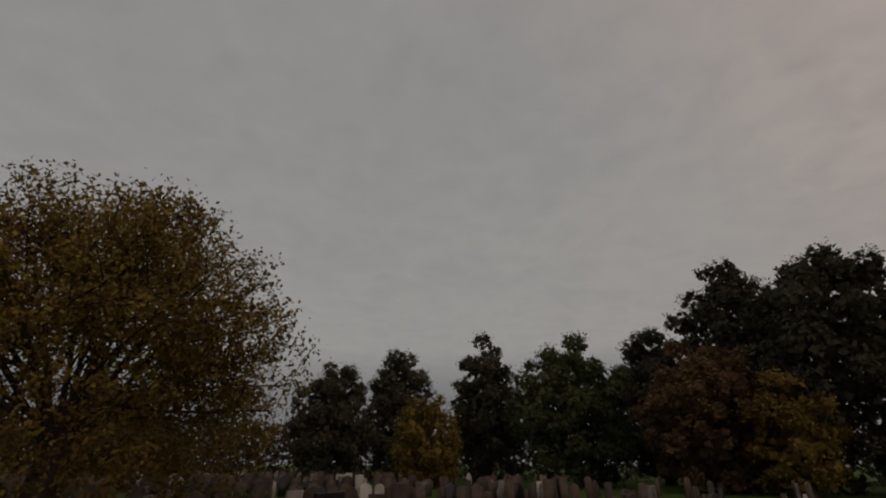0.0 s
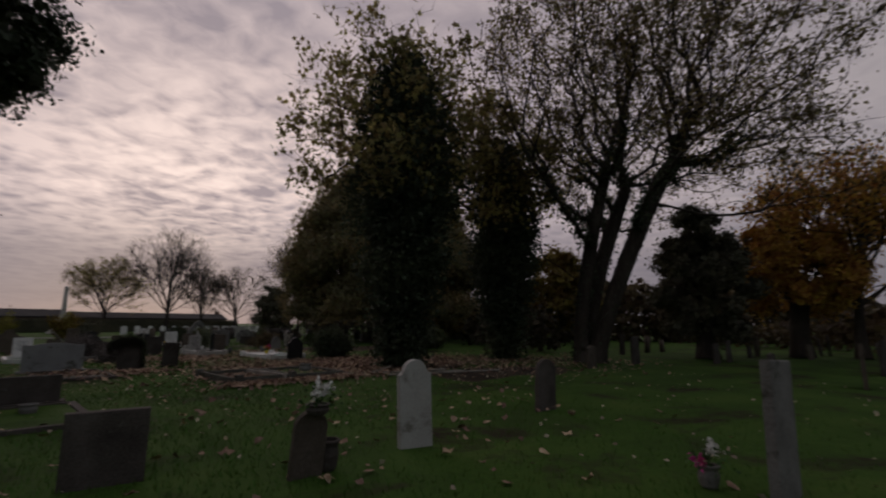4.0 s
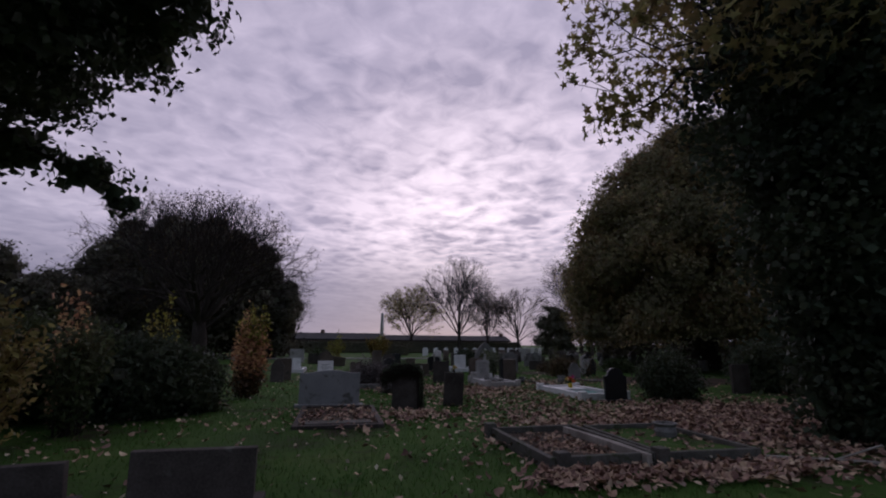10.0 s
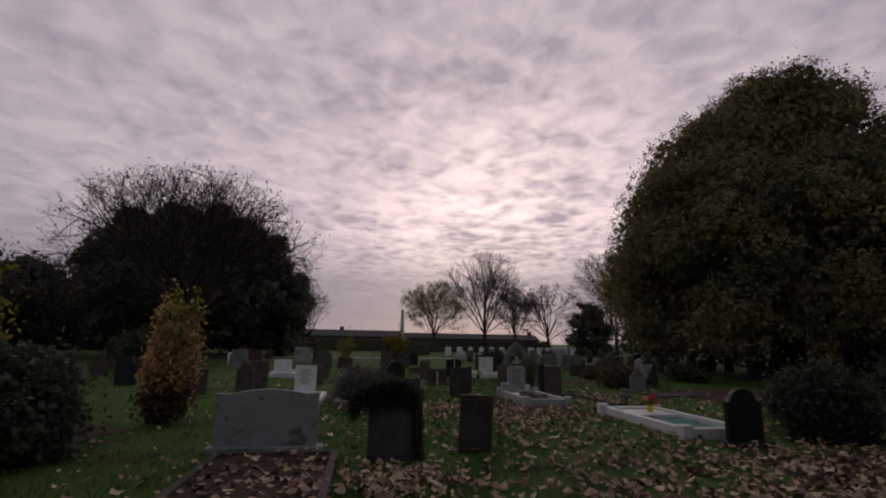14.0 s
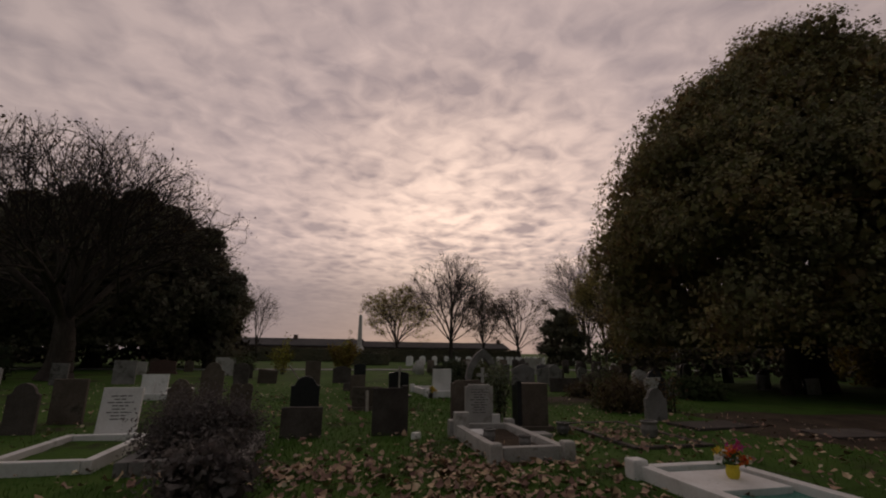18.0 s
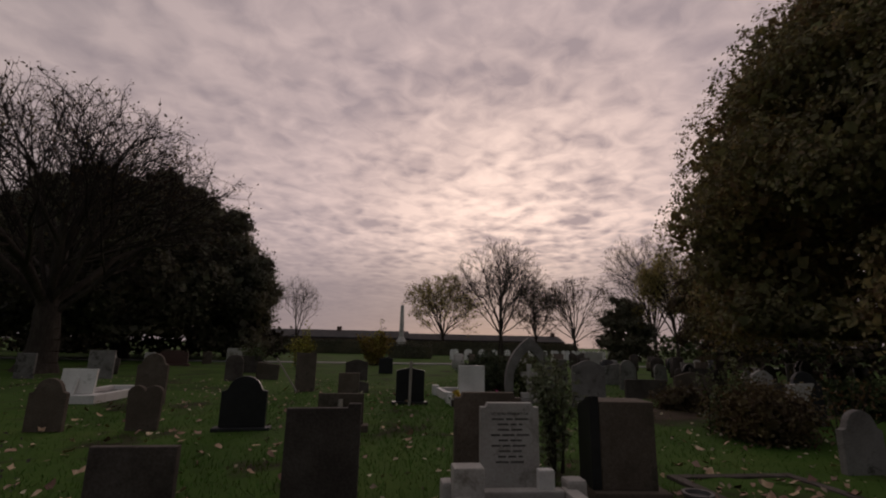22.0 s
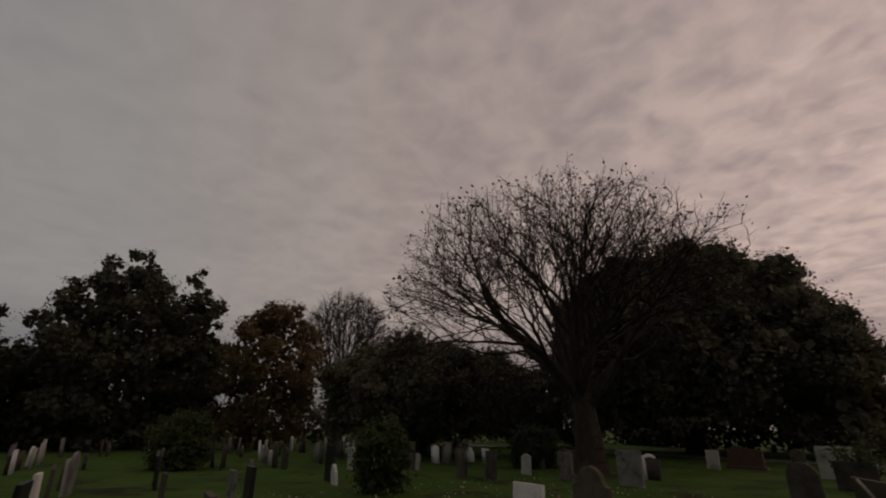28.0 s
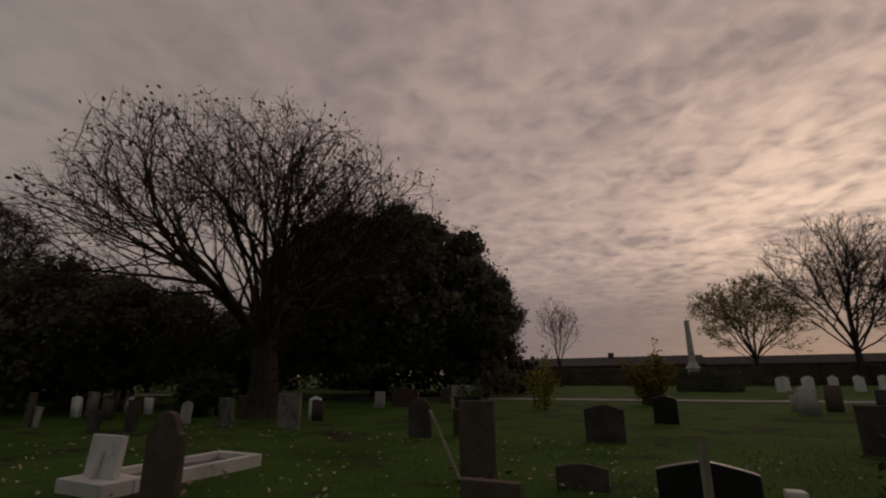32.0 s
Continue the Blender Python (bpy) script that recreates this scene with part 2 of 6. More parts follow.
M_IVY = leaf_material("ivy_leaf", (0.032, 0.043, 0.025), (0.054, 0.067, 0.036), (0.082, 0.092, 0.048))
M_HOLM = leaf_material("oak_leaf", (0.095, 0.094, 0.046), (0.170, 0.150, 0.066), (0.312, 0.208, 0.088))
M_GOLD = leaf_material("golden_leaf", (0.10, 0.068, 0.014), (0.18, 0.125, 0.024), (0.27, 0.20, 0.045))
M_ORANGE = leaf_material("orange_leaf", (0.30, 0.14, 0.025), (0.44, 0.225, 0.040), (0.54, 0.33, 0.07))
M_BROWN = leaf_material("brown_leaf", (0.070, 0.044, 0.023), (0.118, 0.074, 0.034), (0.17, 0.105, 0.048))
M_RUSSET = leaf_material("russet_leaf", (0.092, 0.054, 0.026), (0.145, 0.084, 0.038), (0.20, 0.120, 0.052))
M_RUSSETB = leaf_material("dull_russet_leaf", (0.066, 0.048, 0.023), (0.106, 0.074, 0.033), (0.15, 0.098, 0.043))
M_DRY = leaf_material("dry_leaf", (0.040, 0.026, 0.014), (0.066, 0.043, 0.020), (0.10, 0.068, 0.030))
M_AUTUMN = leaf_material("dull_autumn_leaf", (0.085, 0.072, 0.030), (0.140, 0.110, 0.042), (0.210, 0.155, 0.058), 0.5)
M_MAPLE = leaf_material("maple_leaf", (0.140, 0.130, 0.050), (0.245, 0.205, 0.075), (0.430, 0.310, 0.110), 0.5)
M_SALMON = leaf_material("salmon_leaf", (0.400, 0.205, 0.100), (0.560, 0.320, 0.160), (0.620, 0.450, 0.230), 0.4)
M_OLIVE = leaf_material("olive_leaf", (0.169, 0.137, 0.044), (0.260, 0.215, 0.068), (0.377, 0.305, 0.104), 0.5)
M_LIME = leaf_material("yellow_green_leaf", (0.14, 0.145, 0.025), (0.25, 0.23, 0.04), (0.38, 0.33, 0.07))
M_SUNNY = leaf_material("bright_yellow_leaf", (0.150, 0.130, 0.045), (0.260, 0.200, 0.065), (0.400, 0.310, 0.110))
M_ROSE = leaf_material("rose_leaf", (0.07, 0.085, 0.045), (0.13, 0.15, 0.085), (0.22, 0.23, 0.14))
M_SHRUB = leaf_material("shrub_leaf", (0.037, 0.053, 0.020), (0.069, 0.088, 0.033), (0.125, 0.125, 0.056))
M_LAV = leaf_material("grey_shrub_leaf", (0.064, 0.057, 0.054), (0.110, 0.094, 0.088), (0.200, 0.168, 0.158))
M_GREY = material("grey_limestone", [(0.15, (0.116, 0.105, 0.095)), (0.5, (0.198, 0.184, 0.171)), (0.85, (0.260, 0.246, 0.232))], scale=2.5, fine=45.0, rough=0.9, bump=0.5, bump_scale=45.0, stain=(0.068, 0.065, 0.051), stain_scale=3.0, stain_cut=0.55, objvar=0.35)
M_CAST = material("pale_grey_cast_stone", [(0.15, (0.195, 0.192, 0.190)), (0.5, (0.270, 0.265, 0.262)), (0.85, (0.335, 0.328, 0.322))], scale=2.0, fine=40.0, rough=0.85, bump=0.35, bump_scale=45.0, stain=(0.125, 0.120, 0.106), stain_scale=2.6, stain_cut=0.53)
M_DARK = material("weathered_dark_stone", [(0.15, (0.036, 0.029, 0.025)), (0.5, (0.069, 0.056, 0.048)), (0.85, (0.105, 0.089, 0.078))], scale=2.5, fine=40.0, rough=0.9, bump=0.5, bump_scale=40.0, stain=(0.118, 0.112, 0.093), stain_scale=4.0, stain_cut=0.62, objvar=0.4)
M_BROWNST = material("brown_sandstone", [(0.15, (0.065, 0.050, 0.037)), (0.5, (0.099, 0.077, 0.059)), (0.85, (0.139, 0.114, 0.090))], scale=2.5, fine=40.0, rough=0.9, bump=0.5, stain=(0.042, 0.037, 0.027), stain_scale=2.5, stain_cut=0.57, objvar=0.35)
M_WHITE = material("white_marble", [(0.15, (0.547, 0.528, 0.498)), (0.5, (0.665, 0.645, 0.615)), (0.85, (0.743, 0.733, 0.713))], scale=2.0, fine=30.0, rough=0.6, bump=0.12, stain=(0.371, 0.362, 0.313), stain_scale=2.2, stain_cut=0.60, objvar=0.12)
M_PALE = material("pale_portland_stone", [(0.15, (0.312, 0.289, 0.265)), (0.5, (0.406, 0.382, 0.351)), (0.85, (0.468, 0.452, 0.421))], scale=2.5, fine=40.0, rough=0.8, bump=0.3, stain=(0.203, 0.187, 0.156), stain_scale=2.4, stain_cut=0.57, objvar=0.2)
M_BLACK = material("polished_black_granite", [(0.2, (0.010, 0.010, 0.011)), (0.8, (0.022, 0.022, 0.024))], scale=6.0, fine=120.0, rough=0.38, bump=0.0, spec=0.35)
M_GRANITE = material("grey_granite", [(0.15, (0.074, 0.069, 0.067)), (0.5, (0.108, 0.102, 0.098)), (0.85, (0.148, 0.139, 0.135))], scale=20.0, fine=160.0, rough=0.5, bump=0.1, objvar=0.25, spec=0.4)
M_RED = material("red_granite", [(0.15, (0.065, 0.036, 0.029)), (0.5, (0.104, 0.055, 0.046)), (0.85, (0.143, 0.085, 0.072))], scale=20.0, fine=140.0, rough=0.45, bump=0.1, objvar=0.3, spec=0.4)
M_KERB = material("mossy_kerb_stone", [(0.15, (0.056, 0.051, 0.041)), (0.5, (0.098, 0.089, 0.075)), (0.85, (0.147, 0.136, 0.119))], scale=3.0, fine=40.0, rough=0.9, bump=0.6, stain=(0.049, 0.057, 0.026), stain_scale=3.0, stain_cut=0.55, objvar=0.3)
M_LETTER = material("dark_lettering", [(0.2, (0.09, 0.085, 0.08)), (0.8, (0.14, 0.13, 0.12))], rough=0.7, bump=0.0)
M_CHIPS = material("green_glass_chippings", [(0.2, (0.03, 0.13, 0.10)), (0.6, (0.06, 0.22, 0.17)), (0.9, (0.15, 0.34, 0.28))], scale=30.0, fine=90.0, rough=0.5, bump=0.9, bump_scale=90.0)
M_GRAVEL = material("dull_chippings", [(0.2, (0.10, 0.095, 0.085)), (0.6, (0.17, 0.16, 0.15)), (0.9, (0.27, 0.26, 0.24))], scale=20.0, fine=80.0, rough=0.9, bump=0.9, bump_scale=80.0)
M_ROOF = material("dark_roof_tile", [(0.2, (0.030, 0.028, 0.028)), (0.8, (0.060, 0.055, 0.052))], scale=1.0, fine=10.0, rough=0.8, bump=0.3, coord="World")
M_BRICK = material("dark_brick", [(0.2, (0.09, 0.06, 0.045)), (0.8, (0.17, 0.11, 0.085))], scale=1.5, fine=14.0, rough=0.9, bump=0.5, coord="World")
M_GLASS = material("dark_window_glass", [(0.2, (0.02, 0.022, 0.025)), (0.8, (0.03, 0.032, 0.035))], rough=0.2, bump=0.0, spec=0.5)
M_PETAL = {k: material(k + "_petal", [(0.2, tuple(x * 0.7 for x in c)), (0.8, c)], rough=0.6, bump=0.0, island=0.5, through_light=0.2) for k, c in (("pink", (0.60, 0.06, 0.28)), ("orange", (0.75, 0.16, 0.02)), ("yellow", (0.72, 0.50, 0.05)), ("red", (0.55, 0.03, 0.03)), ("white", (0.75, 0.74, 0.70)))}
M_STEM = material("stem", [(0.2, (0.03, 0.07, 0.02)), (0.8, (0.06, 0.11, 0.03))], rough=0.7, bump=0.0)
M_POT = material("glazed_pot", [(0.2, (0.30, 0.29, 0.27)), (0.8, (0.42, 0.41, 0.39))], rough=0.5, bump=0.05)
M_WOOD = material("grey_weathered_wood", [(0.2, (0.198, 0.171, 0.144)), (0.8, (0.396, 0.360, 0.306))], scale=3.0, fine=30.0, rough=0.9, bump=0.6, stretch=(1, 1, 0.2))


# ---- building blocks ----
def part(name, bm, mat, parent=None, label=""):
    me = bpy.data.meshes.new(name)
    bm.to_mesh(me)
    bm.free()
    me.materials.append(mat)
    ob = new(name, me)
    if parent is not None:
        ob.parent = parent
    if label:
        ob["label"] = label
    return ob


def raw_part(name, verts, faces, mat, parent=None, label="", smooth=False):
    """A mesh from numpy arrays: verts (n, 3), faces (m, k)."""
    verts, faces = np.asarray(verts, np.float32), np.asarray(faces, np.int32)
    me = bpy.data.meshes.new(name)
    m, k = faces.shape
    me.vertices.add(len(verts))
    me.vertices.foreach_set("co", verts.ravel())
    me.loops.add(m * k)
    me.loops.foreach_set("vertex_index", faces.ravel())
    me.polygons.add(m)
    me.polygons.foreach_set("loop_start", np.arange(0, m * k, k, dtype=np.int32))
    me.polygons.foreach_set("loop_total", np.full(m, k, np.int32))
    if smooth:
        me.polygons.foreach_set("use_smooth", np.ones(m, bool))
    me.update(calc_edges=True)
    me.materials.append(mat)
    ob = new(name, me)
    if parent is not None:
        ob.parent = parent
    if label:
        ob["label"] = label
    return ob


def thing(name, m, label, category, group=""):
    e = new(name)
    e.empty_display_size = 0.2
    e.matrix_world = m
    return tagged(e, label, category, group)


def box(bm, x0, x1, y0, y1, z0, z1, bevel=0.0, m=None):
    r = bmesh.ops.create_cube(bm, size=1.0)
    vs = r["verts"]
    bmesh.ops.scale(bm, vec=(x1 - x0, y1 - y0, z1 - z0), verts=vs)
    bmesh.ops.translate(bm, vec=((x0 + x1) / 2, (y0 + y1) / 2, (z0 + z1) / 2), verts=vs)
    if bevel:
        es = list({e for v in vs for e in v.link_edges})
        g = bmesh.ops.bevel(bm, geom=es, offset=bevel, segments=2, affect="EDGES", profile=0.6)
        vs = list({v for f in g["faces"] for v in f.verts} | {v for v in vs if v.is_valid})
    if m is not None:
        bmesh.ops.transform(bm, matrix=m, verts=[v for v in vs if v.is_valid])
    return vs


def slab(profile, depth, bevel=0.012):
    """An upright slab from an outline in x and z, centred on y."""
    bm = bmesh.new()
    vs = [bm.verts.new((x, -depth / 2, z)) for x, z in profile]
    f = bm.faces.new(vs)
    ex = bmesh.ops.extrude_face_region(bm, geom=[f])
    bmesh.ops.translate(bm, vec=(0, depth, 0), verts=[v for v in ex["geom"] if isinstance(v, bmesh.types.BMVert)])
    bmesh.ops.recalc_face_normals(bm, faces=bm.faces)
    if bevel:
        es = [e for e in bm.edges if e.calc_face_angle(0) > 0.6 and abs(e.verts[0].co.y - e.verts[1].co.y) < 1e-6]
        bmesh.ops.bevel(bm, geom=es, offset=bevel, segments=2, affect="EDGES", profile=0.6)
    return bm


def unit(v):
    return v / (np.linalg.norm(v, axis=-1, keepdims=True) + 1e-9)


def leaf_cards(centres, size, rng, up=0.0, narrow=0.55, facing=None):
    """Small folded leaves, four corners each, at the given places."""
    n = len(centres)
    nor = rng.normal(size=(n, 3))
    nor[:, 2] += up
    if facing is not None:
        nor = nor * 0.55 + facing
    nor = unit(nor)
    a = unit(np.cross(nor, rng.normal(size=(n, 3))))
    b = np.cross(nor, a)
    s = size * rng.uniform(0.6, 1.35, (n, 1))
    w = s * narrow
    p0 = centres - a * s * 0.5
    p1 = centres + b * w * 0.5 + nor * s * 0.12
    p2 = centres + a * s * 0.5
    p3 = centres - b * w * 0.5 + nor * s * 0.12
    v = np.stack([p0, p1, p2, p3], 1).reshape(-1, 3)
    i = np.arange(n)[:, None] * 4
    return v, np.concatenate([i + np.array([0, 1, 2]), i + np.array([0, 2, 3])], 1).reshape(-1, 3)


def lobed_leaves(centres, size, rng):
    """Five-lobed leaves as small fans."""
    n = len(centres)
    nor = unit(rng.normal(size=(n, 3)))
    a = unit(np.cross(nor, rng.normal(size=(n, 3))))
    b = np.cross(nor, a)
    s = size * rng.uniform(0.6, 1.3, (n, 1))
    rad = (0.50, 0.24, 0.52, 0.26, 0.60, 0.26, 0.52, 0.24, 0.50, 0.16)
    ring = [centres]
    for k, q in enumerate(rad):
        t = 2 * math.pi * k / 10 - 2.5
        ring.append(centres + s * q * (math.cos(t) * a + math.sin(t) * b) + nor * s * 0.10 * (k % 2))
    v = np.stack(ring, 1).reshape(-1, 3)
    i = np.arange(n)[:, None] * 11
    return v, np.concatenate([i + np.array([0, 1 + k, 1 + (k + 1) % 10]) for k in range(10)], 1).reshape(-1, 3)


def curled_leaves(centres, size, rng):
    """Broad lobed leaves lying on the ground, their tips curled up."""
    n = len(centres)
    nor = rng.normal(size=(n, 3)) * 0.42
    nor[:, 2] += 1.0
    nor = unit(nor)
    a = unit(np.cross(nor, rng.normal(size=(n, 3))))
    b = np.cross(nor, a)
    s = size * rng.uniform(0.45, 1.25, (n, 1))
    curl = rng.uniform(-0.10, 0.34, (n, 1))
    ring = [centres]
    for k, q in enumerate((0.50, 0.36, 0.48, 0.37, 0.55, 0.34)):
        t = math.pi * k / 3
        ring.append(centres + s * q * (math.cos(t) * a + 0.8 * math.sin(t) * b) + nor * s * curl * (1.0 if k % 2 == 0 else 0.2))
    v = np.stack(ring, 1).reshape(-1, 3)
    i = np.arange(n)[:, None] * 7
    return v, np.concatenate([i + np.array([0, 1 + k, 1 + (k + 1) % 6]) for k in range(6)], 1).reshape(-1, 3)


def tubes(p0, p1, r0, r1, sides):
    """Tapered tubes for many limbs at once."""
    d = unit(p1 - p0)
    ref = np.where(np.abs(d[:, 2:3]) > 0.9, np.array([[1.0, 0, 0]]), np.array([[0, 0, 1.0]]))
    u = unit(np.cross(d, ref))
    w = np.cross(d, u)
    ang = np.arange(sides) * 2 * np.pi / sides
    ring = np.cos(ang)[None, :, None] * u[:, None] + np.sin(ang)[None, :, None] * w[:, None]
    v = np.stack([p0[:, None] + ring * r0[:, None, None], p1[:, None] + ring * r1[:, None, None]], 1)
    n = len(p0)
    base = np.arange(n)[:, None] * 2 * sides
    f = []
    for k in range(sides):
        k2 = (k + 1) % sides
        f.append(np.concatenate([base + k, base + k2, base + sides + k2, base + sides + k], 1))
    return v.reshape(-1, 3), np.stack(f, 1).reshape(-1, 4)


def skeleton(rng, trunk_h, trunk_r, centre, radii, tips, step=0.5, reach=0.30, tip_r=0.008, low=-0.6, stems=1, sway=0.15, shell=2.2, lean=(0, 0), fan=2.5, bend=2.0, clip=None):
    """Nodes of a tree that fills an egg-shaped crown: places, parents and radii."""
    P, par, plen = [], [], []
    for s in range(stems):
        a = 2 * np.pi * s / max(stems, 1) + 0.6
        off = np.array([math.cos(a), math.sin(a), 0.0]) * (0.0 if stems == 1 else trunk_r * 0.9)
        n = max(3, int(trunk_h / step))
        last = -1
        for k in range(n + 1):
            q = k / n
            p = off * (1 + fan * q) + np.array([lean[0] * q ** bend + sway * math.sin(q * 3 + s) * q, lean[1] * q ** bend + sway * math.cos(q * 2.3 + s) * q, trunk_h * q])
            P.append(p)
            par.append(last)
            plen.append(k * step)
            last = len(P) - 1
    cap = tips * 14 + 400
    arr = np.zeros((cap, 3))
    ln = np.zeros(cap)
    n = len(P)
    arr[:n], ln[:n] = P, plen
    c, rd = np.array(centre), np.array(radii)
    t = unit(rng.normal(size=(tips * 3, 3)))
    t = t[t[:, 2] > low][:tips]
    rad = rng.uniform(0.02, 1, (len(t), 1)) ** (1 / shell)
    lump = np.array([0.86 + 0.28 * noise.noise(Vector(q * 2.3) + Vector((float(centre[0]), 3.1, 1.7))) for q in t])[:, None]
    tg = c + t * rd * rad * lump
    if clip is not None:
        tg = tg[clip(tg)]
    tg = tg[np.argsort(np.linalg.norm(tg - arr[n - 1], axis=1))]
    for q in tg:
        d = np.linalg.norm(arr[:n] - q, axis=1)
        j = int(np.argmin(d + reach * ln[:n] + 1.2 * np.maximum(0, arr[:n, 2] - q[2])))
        k = max(1, int(d[j] / step))
        if n + k >= cap:
            break
        a, last = arr[j].copy(), j
        bow = np.array([0, 0, -0.10 * d[j]]) + rng.normal(size=3) * 0.06 * d[j]
        for i in range(1, k + 1):
            f = i / k
            arr[n] = a + (q - a) * f + bow * math.sin(math.pi * f) + (rng.normal(size=3) * 0.04 if i < k else 0)
            ln[n] = ln[last] + d[j] / k
            par.append(last)
            last = n
            n += 1
    arr = arr[:n]
    par = np.array(par)
    cnt = np.zeros(n)
    has = np.zeros(n, bool)
    has[par[par >= 0]] = True
    cnt[~has] = 1
    for i in range(n - 1, -1, -1):
        if par[i] >= 0:
            cnt[par[i]] += cnt[i]
    e = math.log(trunk_r / tip_r) / math.log(max(cnt[0], 2))
    return arr, par, tip_r * np.maximum(cnt, 1) ** e, ~has


def forked(rng, trunk_h, trunk_r, centre, radii, leaders=8, flat=25.0, spacing=(0.8, 0.7, 0.8), step=0.5, tip_r=0.02, rise=0.35):
    """Nodes of a tree that forks again and again inside an egg-shaped crown."""
    c, rd = np.array(centre, float), np.array(radii, float)
    P, par, todo = [], [], []
    n = max(3, int(trunk_h / step))
    for k in range(n + 1):
        q = k / n
        P.append(np.array([0.1 * math.sin(q * 3), 0.1 * math.cos(q * 2.3) * q, trunk_h * q]))
        par.append(k - 1)
    for k in range(leaders):
        az = 2.4 * k + rng.uniform(-0.3, 0.3)
        el = radians(flat + (88 - flat) * (k + 0.5) / leaders)
        aim = c + rd * np.array([math.cos(az) * math.cos(el), math.sin(az) * math.cos(el), math.sin(el)])
        j = n - int(rng.uniform(0, 0.35) * n * (1 - k / leaders))
        d = aim - P[j]
        todo.append((j, unit(unit(d) + np.array([0, 0, rise])), np.linalg.norm(d) * rng.uniform(0.9, 1.1), 0, unit(d)))
    while todo:
        j, d, length, level, aim = todo.pop(0)
        k = max(2, int(length / step))
        side = rng.choice([-1, 1])
        for i in range(k):
            d = unit(d * 0.9 + aim * 0.1 + rng.normal(size=3) * (0.07 + 0.02 * level))
            p = P[j] + d * length / k
            e = (p - c) / rd
            lump = 1 + 0.16 * noise.noise(Vector(e) * 2.6 + Vector((trunk_r * 50, 1, 2)))
            if (e * e).sum() > lump * lump:
                break
            P.append(p)
            par.append(j)
            j = len(P) - 1
            if level < 3 and i >= 0.15 * k and rng.uniform() < (length / k) / spacing[level]:
                out = unit(np.cross(d, rng.normal(size=3))) * side
                side = -side
                a = radians(rng.uniform(28, 58))
                b = unit(d * math.cos(a) + out * math.sin(a) + np.array([0, 0, rise * 0.3]))
                rest = length * (1 - (i + 1) / k)
                todo.append((j, b, max(0.5, (rest * 0.62 + length * 0.16) * rng.uniform(0.75, 1.2)), level + 1, unit(b + np.array([0, 0, rise * 0.6]))))
    arr, par = np.array(P), np.array(par)
    cnt = np.zeros(len(arr))
    has = np.zeros(len(arr), bool)
    has[par[par >= 0]] = True
    cnt[~has] = 1
    for i in range(len(arr) - 1, 0, -1):
        cnt[par[i]] += cnt[i]
    e = math.log(trunk_r / tip_r) / math.log(max(cnt[0], 2))
    rad = tip_r * np.maximum(cnt, 1) ** e
    rad[:n + 1] *= np.linspace(1, 0.74, n + 1)
    return arr, par, rad, ~has


def limbs(parent, sk, bark=None, twig=None, thick=0.05, twigs=0, rng=None, twig_len=0.45, twig_r=0.006):
    arr, par, r, tip = sk
    ch = np.where(par >= 0)[0]
    r0 = r[par[ch]] * 0.96
    r0 = np.minimum(r0, r[ch] * np.where(r[par[ch]] > 0.2, 2.3, 1.35))
    big = r[ch] > thick
    flare = 1 + 0.45 * np.exp(-arr[:, 2] / 0.35)
    r0, r1 = r0 * np.where(big, flare[par[ch]], 1), r[ch] * np.where(big, flare[ch], 1)
    if big.any():
        v, f = tubes(arr[par[ch]][big], arr[ch][big], r0[big], r1[big], 8)
        raw_part("trunk", v, f, bark or M_BARK, parent, smooth=True)
    v, f = tubes(arr[par[ch]][~big], arr[ch][~big], r0[~big], r[ch][~big], 3)
    if twigs:
        src = np.repeat(np.where(r < thick * 0.5)[0], twigs)
        d = unit(arr[src] - arr[np.maximum(par[src], 0)]) + rng.normal(size=(len(src), 3)) * 0.75 + np.array([0, 0, 0.15])
        q = arr[src] + unit(d) * twig_len * rng.uniform(0.4, 1.3, (len(src), 1))
        rr = np.full(len(src), twig_r)
        v2, f2 = tubes(arr[src], q, rr, rr * 0.5, 3)
        f = np.concatenate([f, f2 + len(v)])
        v = np.concatenate([v, v2])
    tagged(raw_part("branchwork", v, f, twig or M_TWIG, parent), kind="stuff")


def lumpy(rng, n, centre, radii, low=-0.5, thickness=0.18, amp=0.25, freq=1.6, seed=0.0):
    """Points near the skin of an uneven egg."""
    t = unit(rng.normal(size=(int(n * 2.2), 3)))
    t = t[t[:, 2] > low][:n]
    k = np.array([1 + amp * noise.noise(Vector(q) * freq + Vector((seed, 1.3, 7.7))) + amp * 0.5 * noise.noise(Vector(q) * freq * 3.1 + Vector((seed, 5.3, 2.7))) for q in t])[:, None]
    rad = k * (1 - thickness * rng.uniform(0, 1, (len(t), 1)) ** 1.3)
    return np.array(centre) + t * np.array(radii) * rad


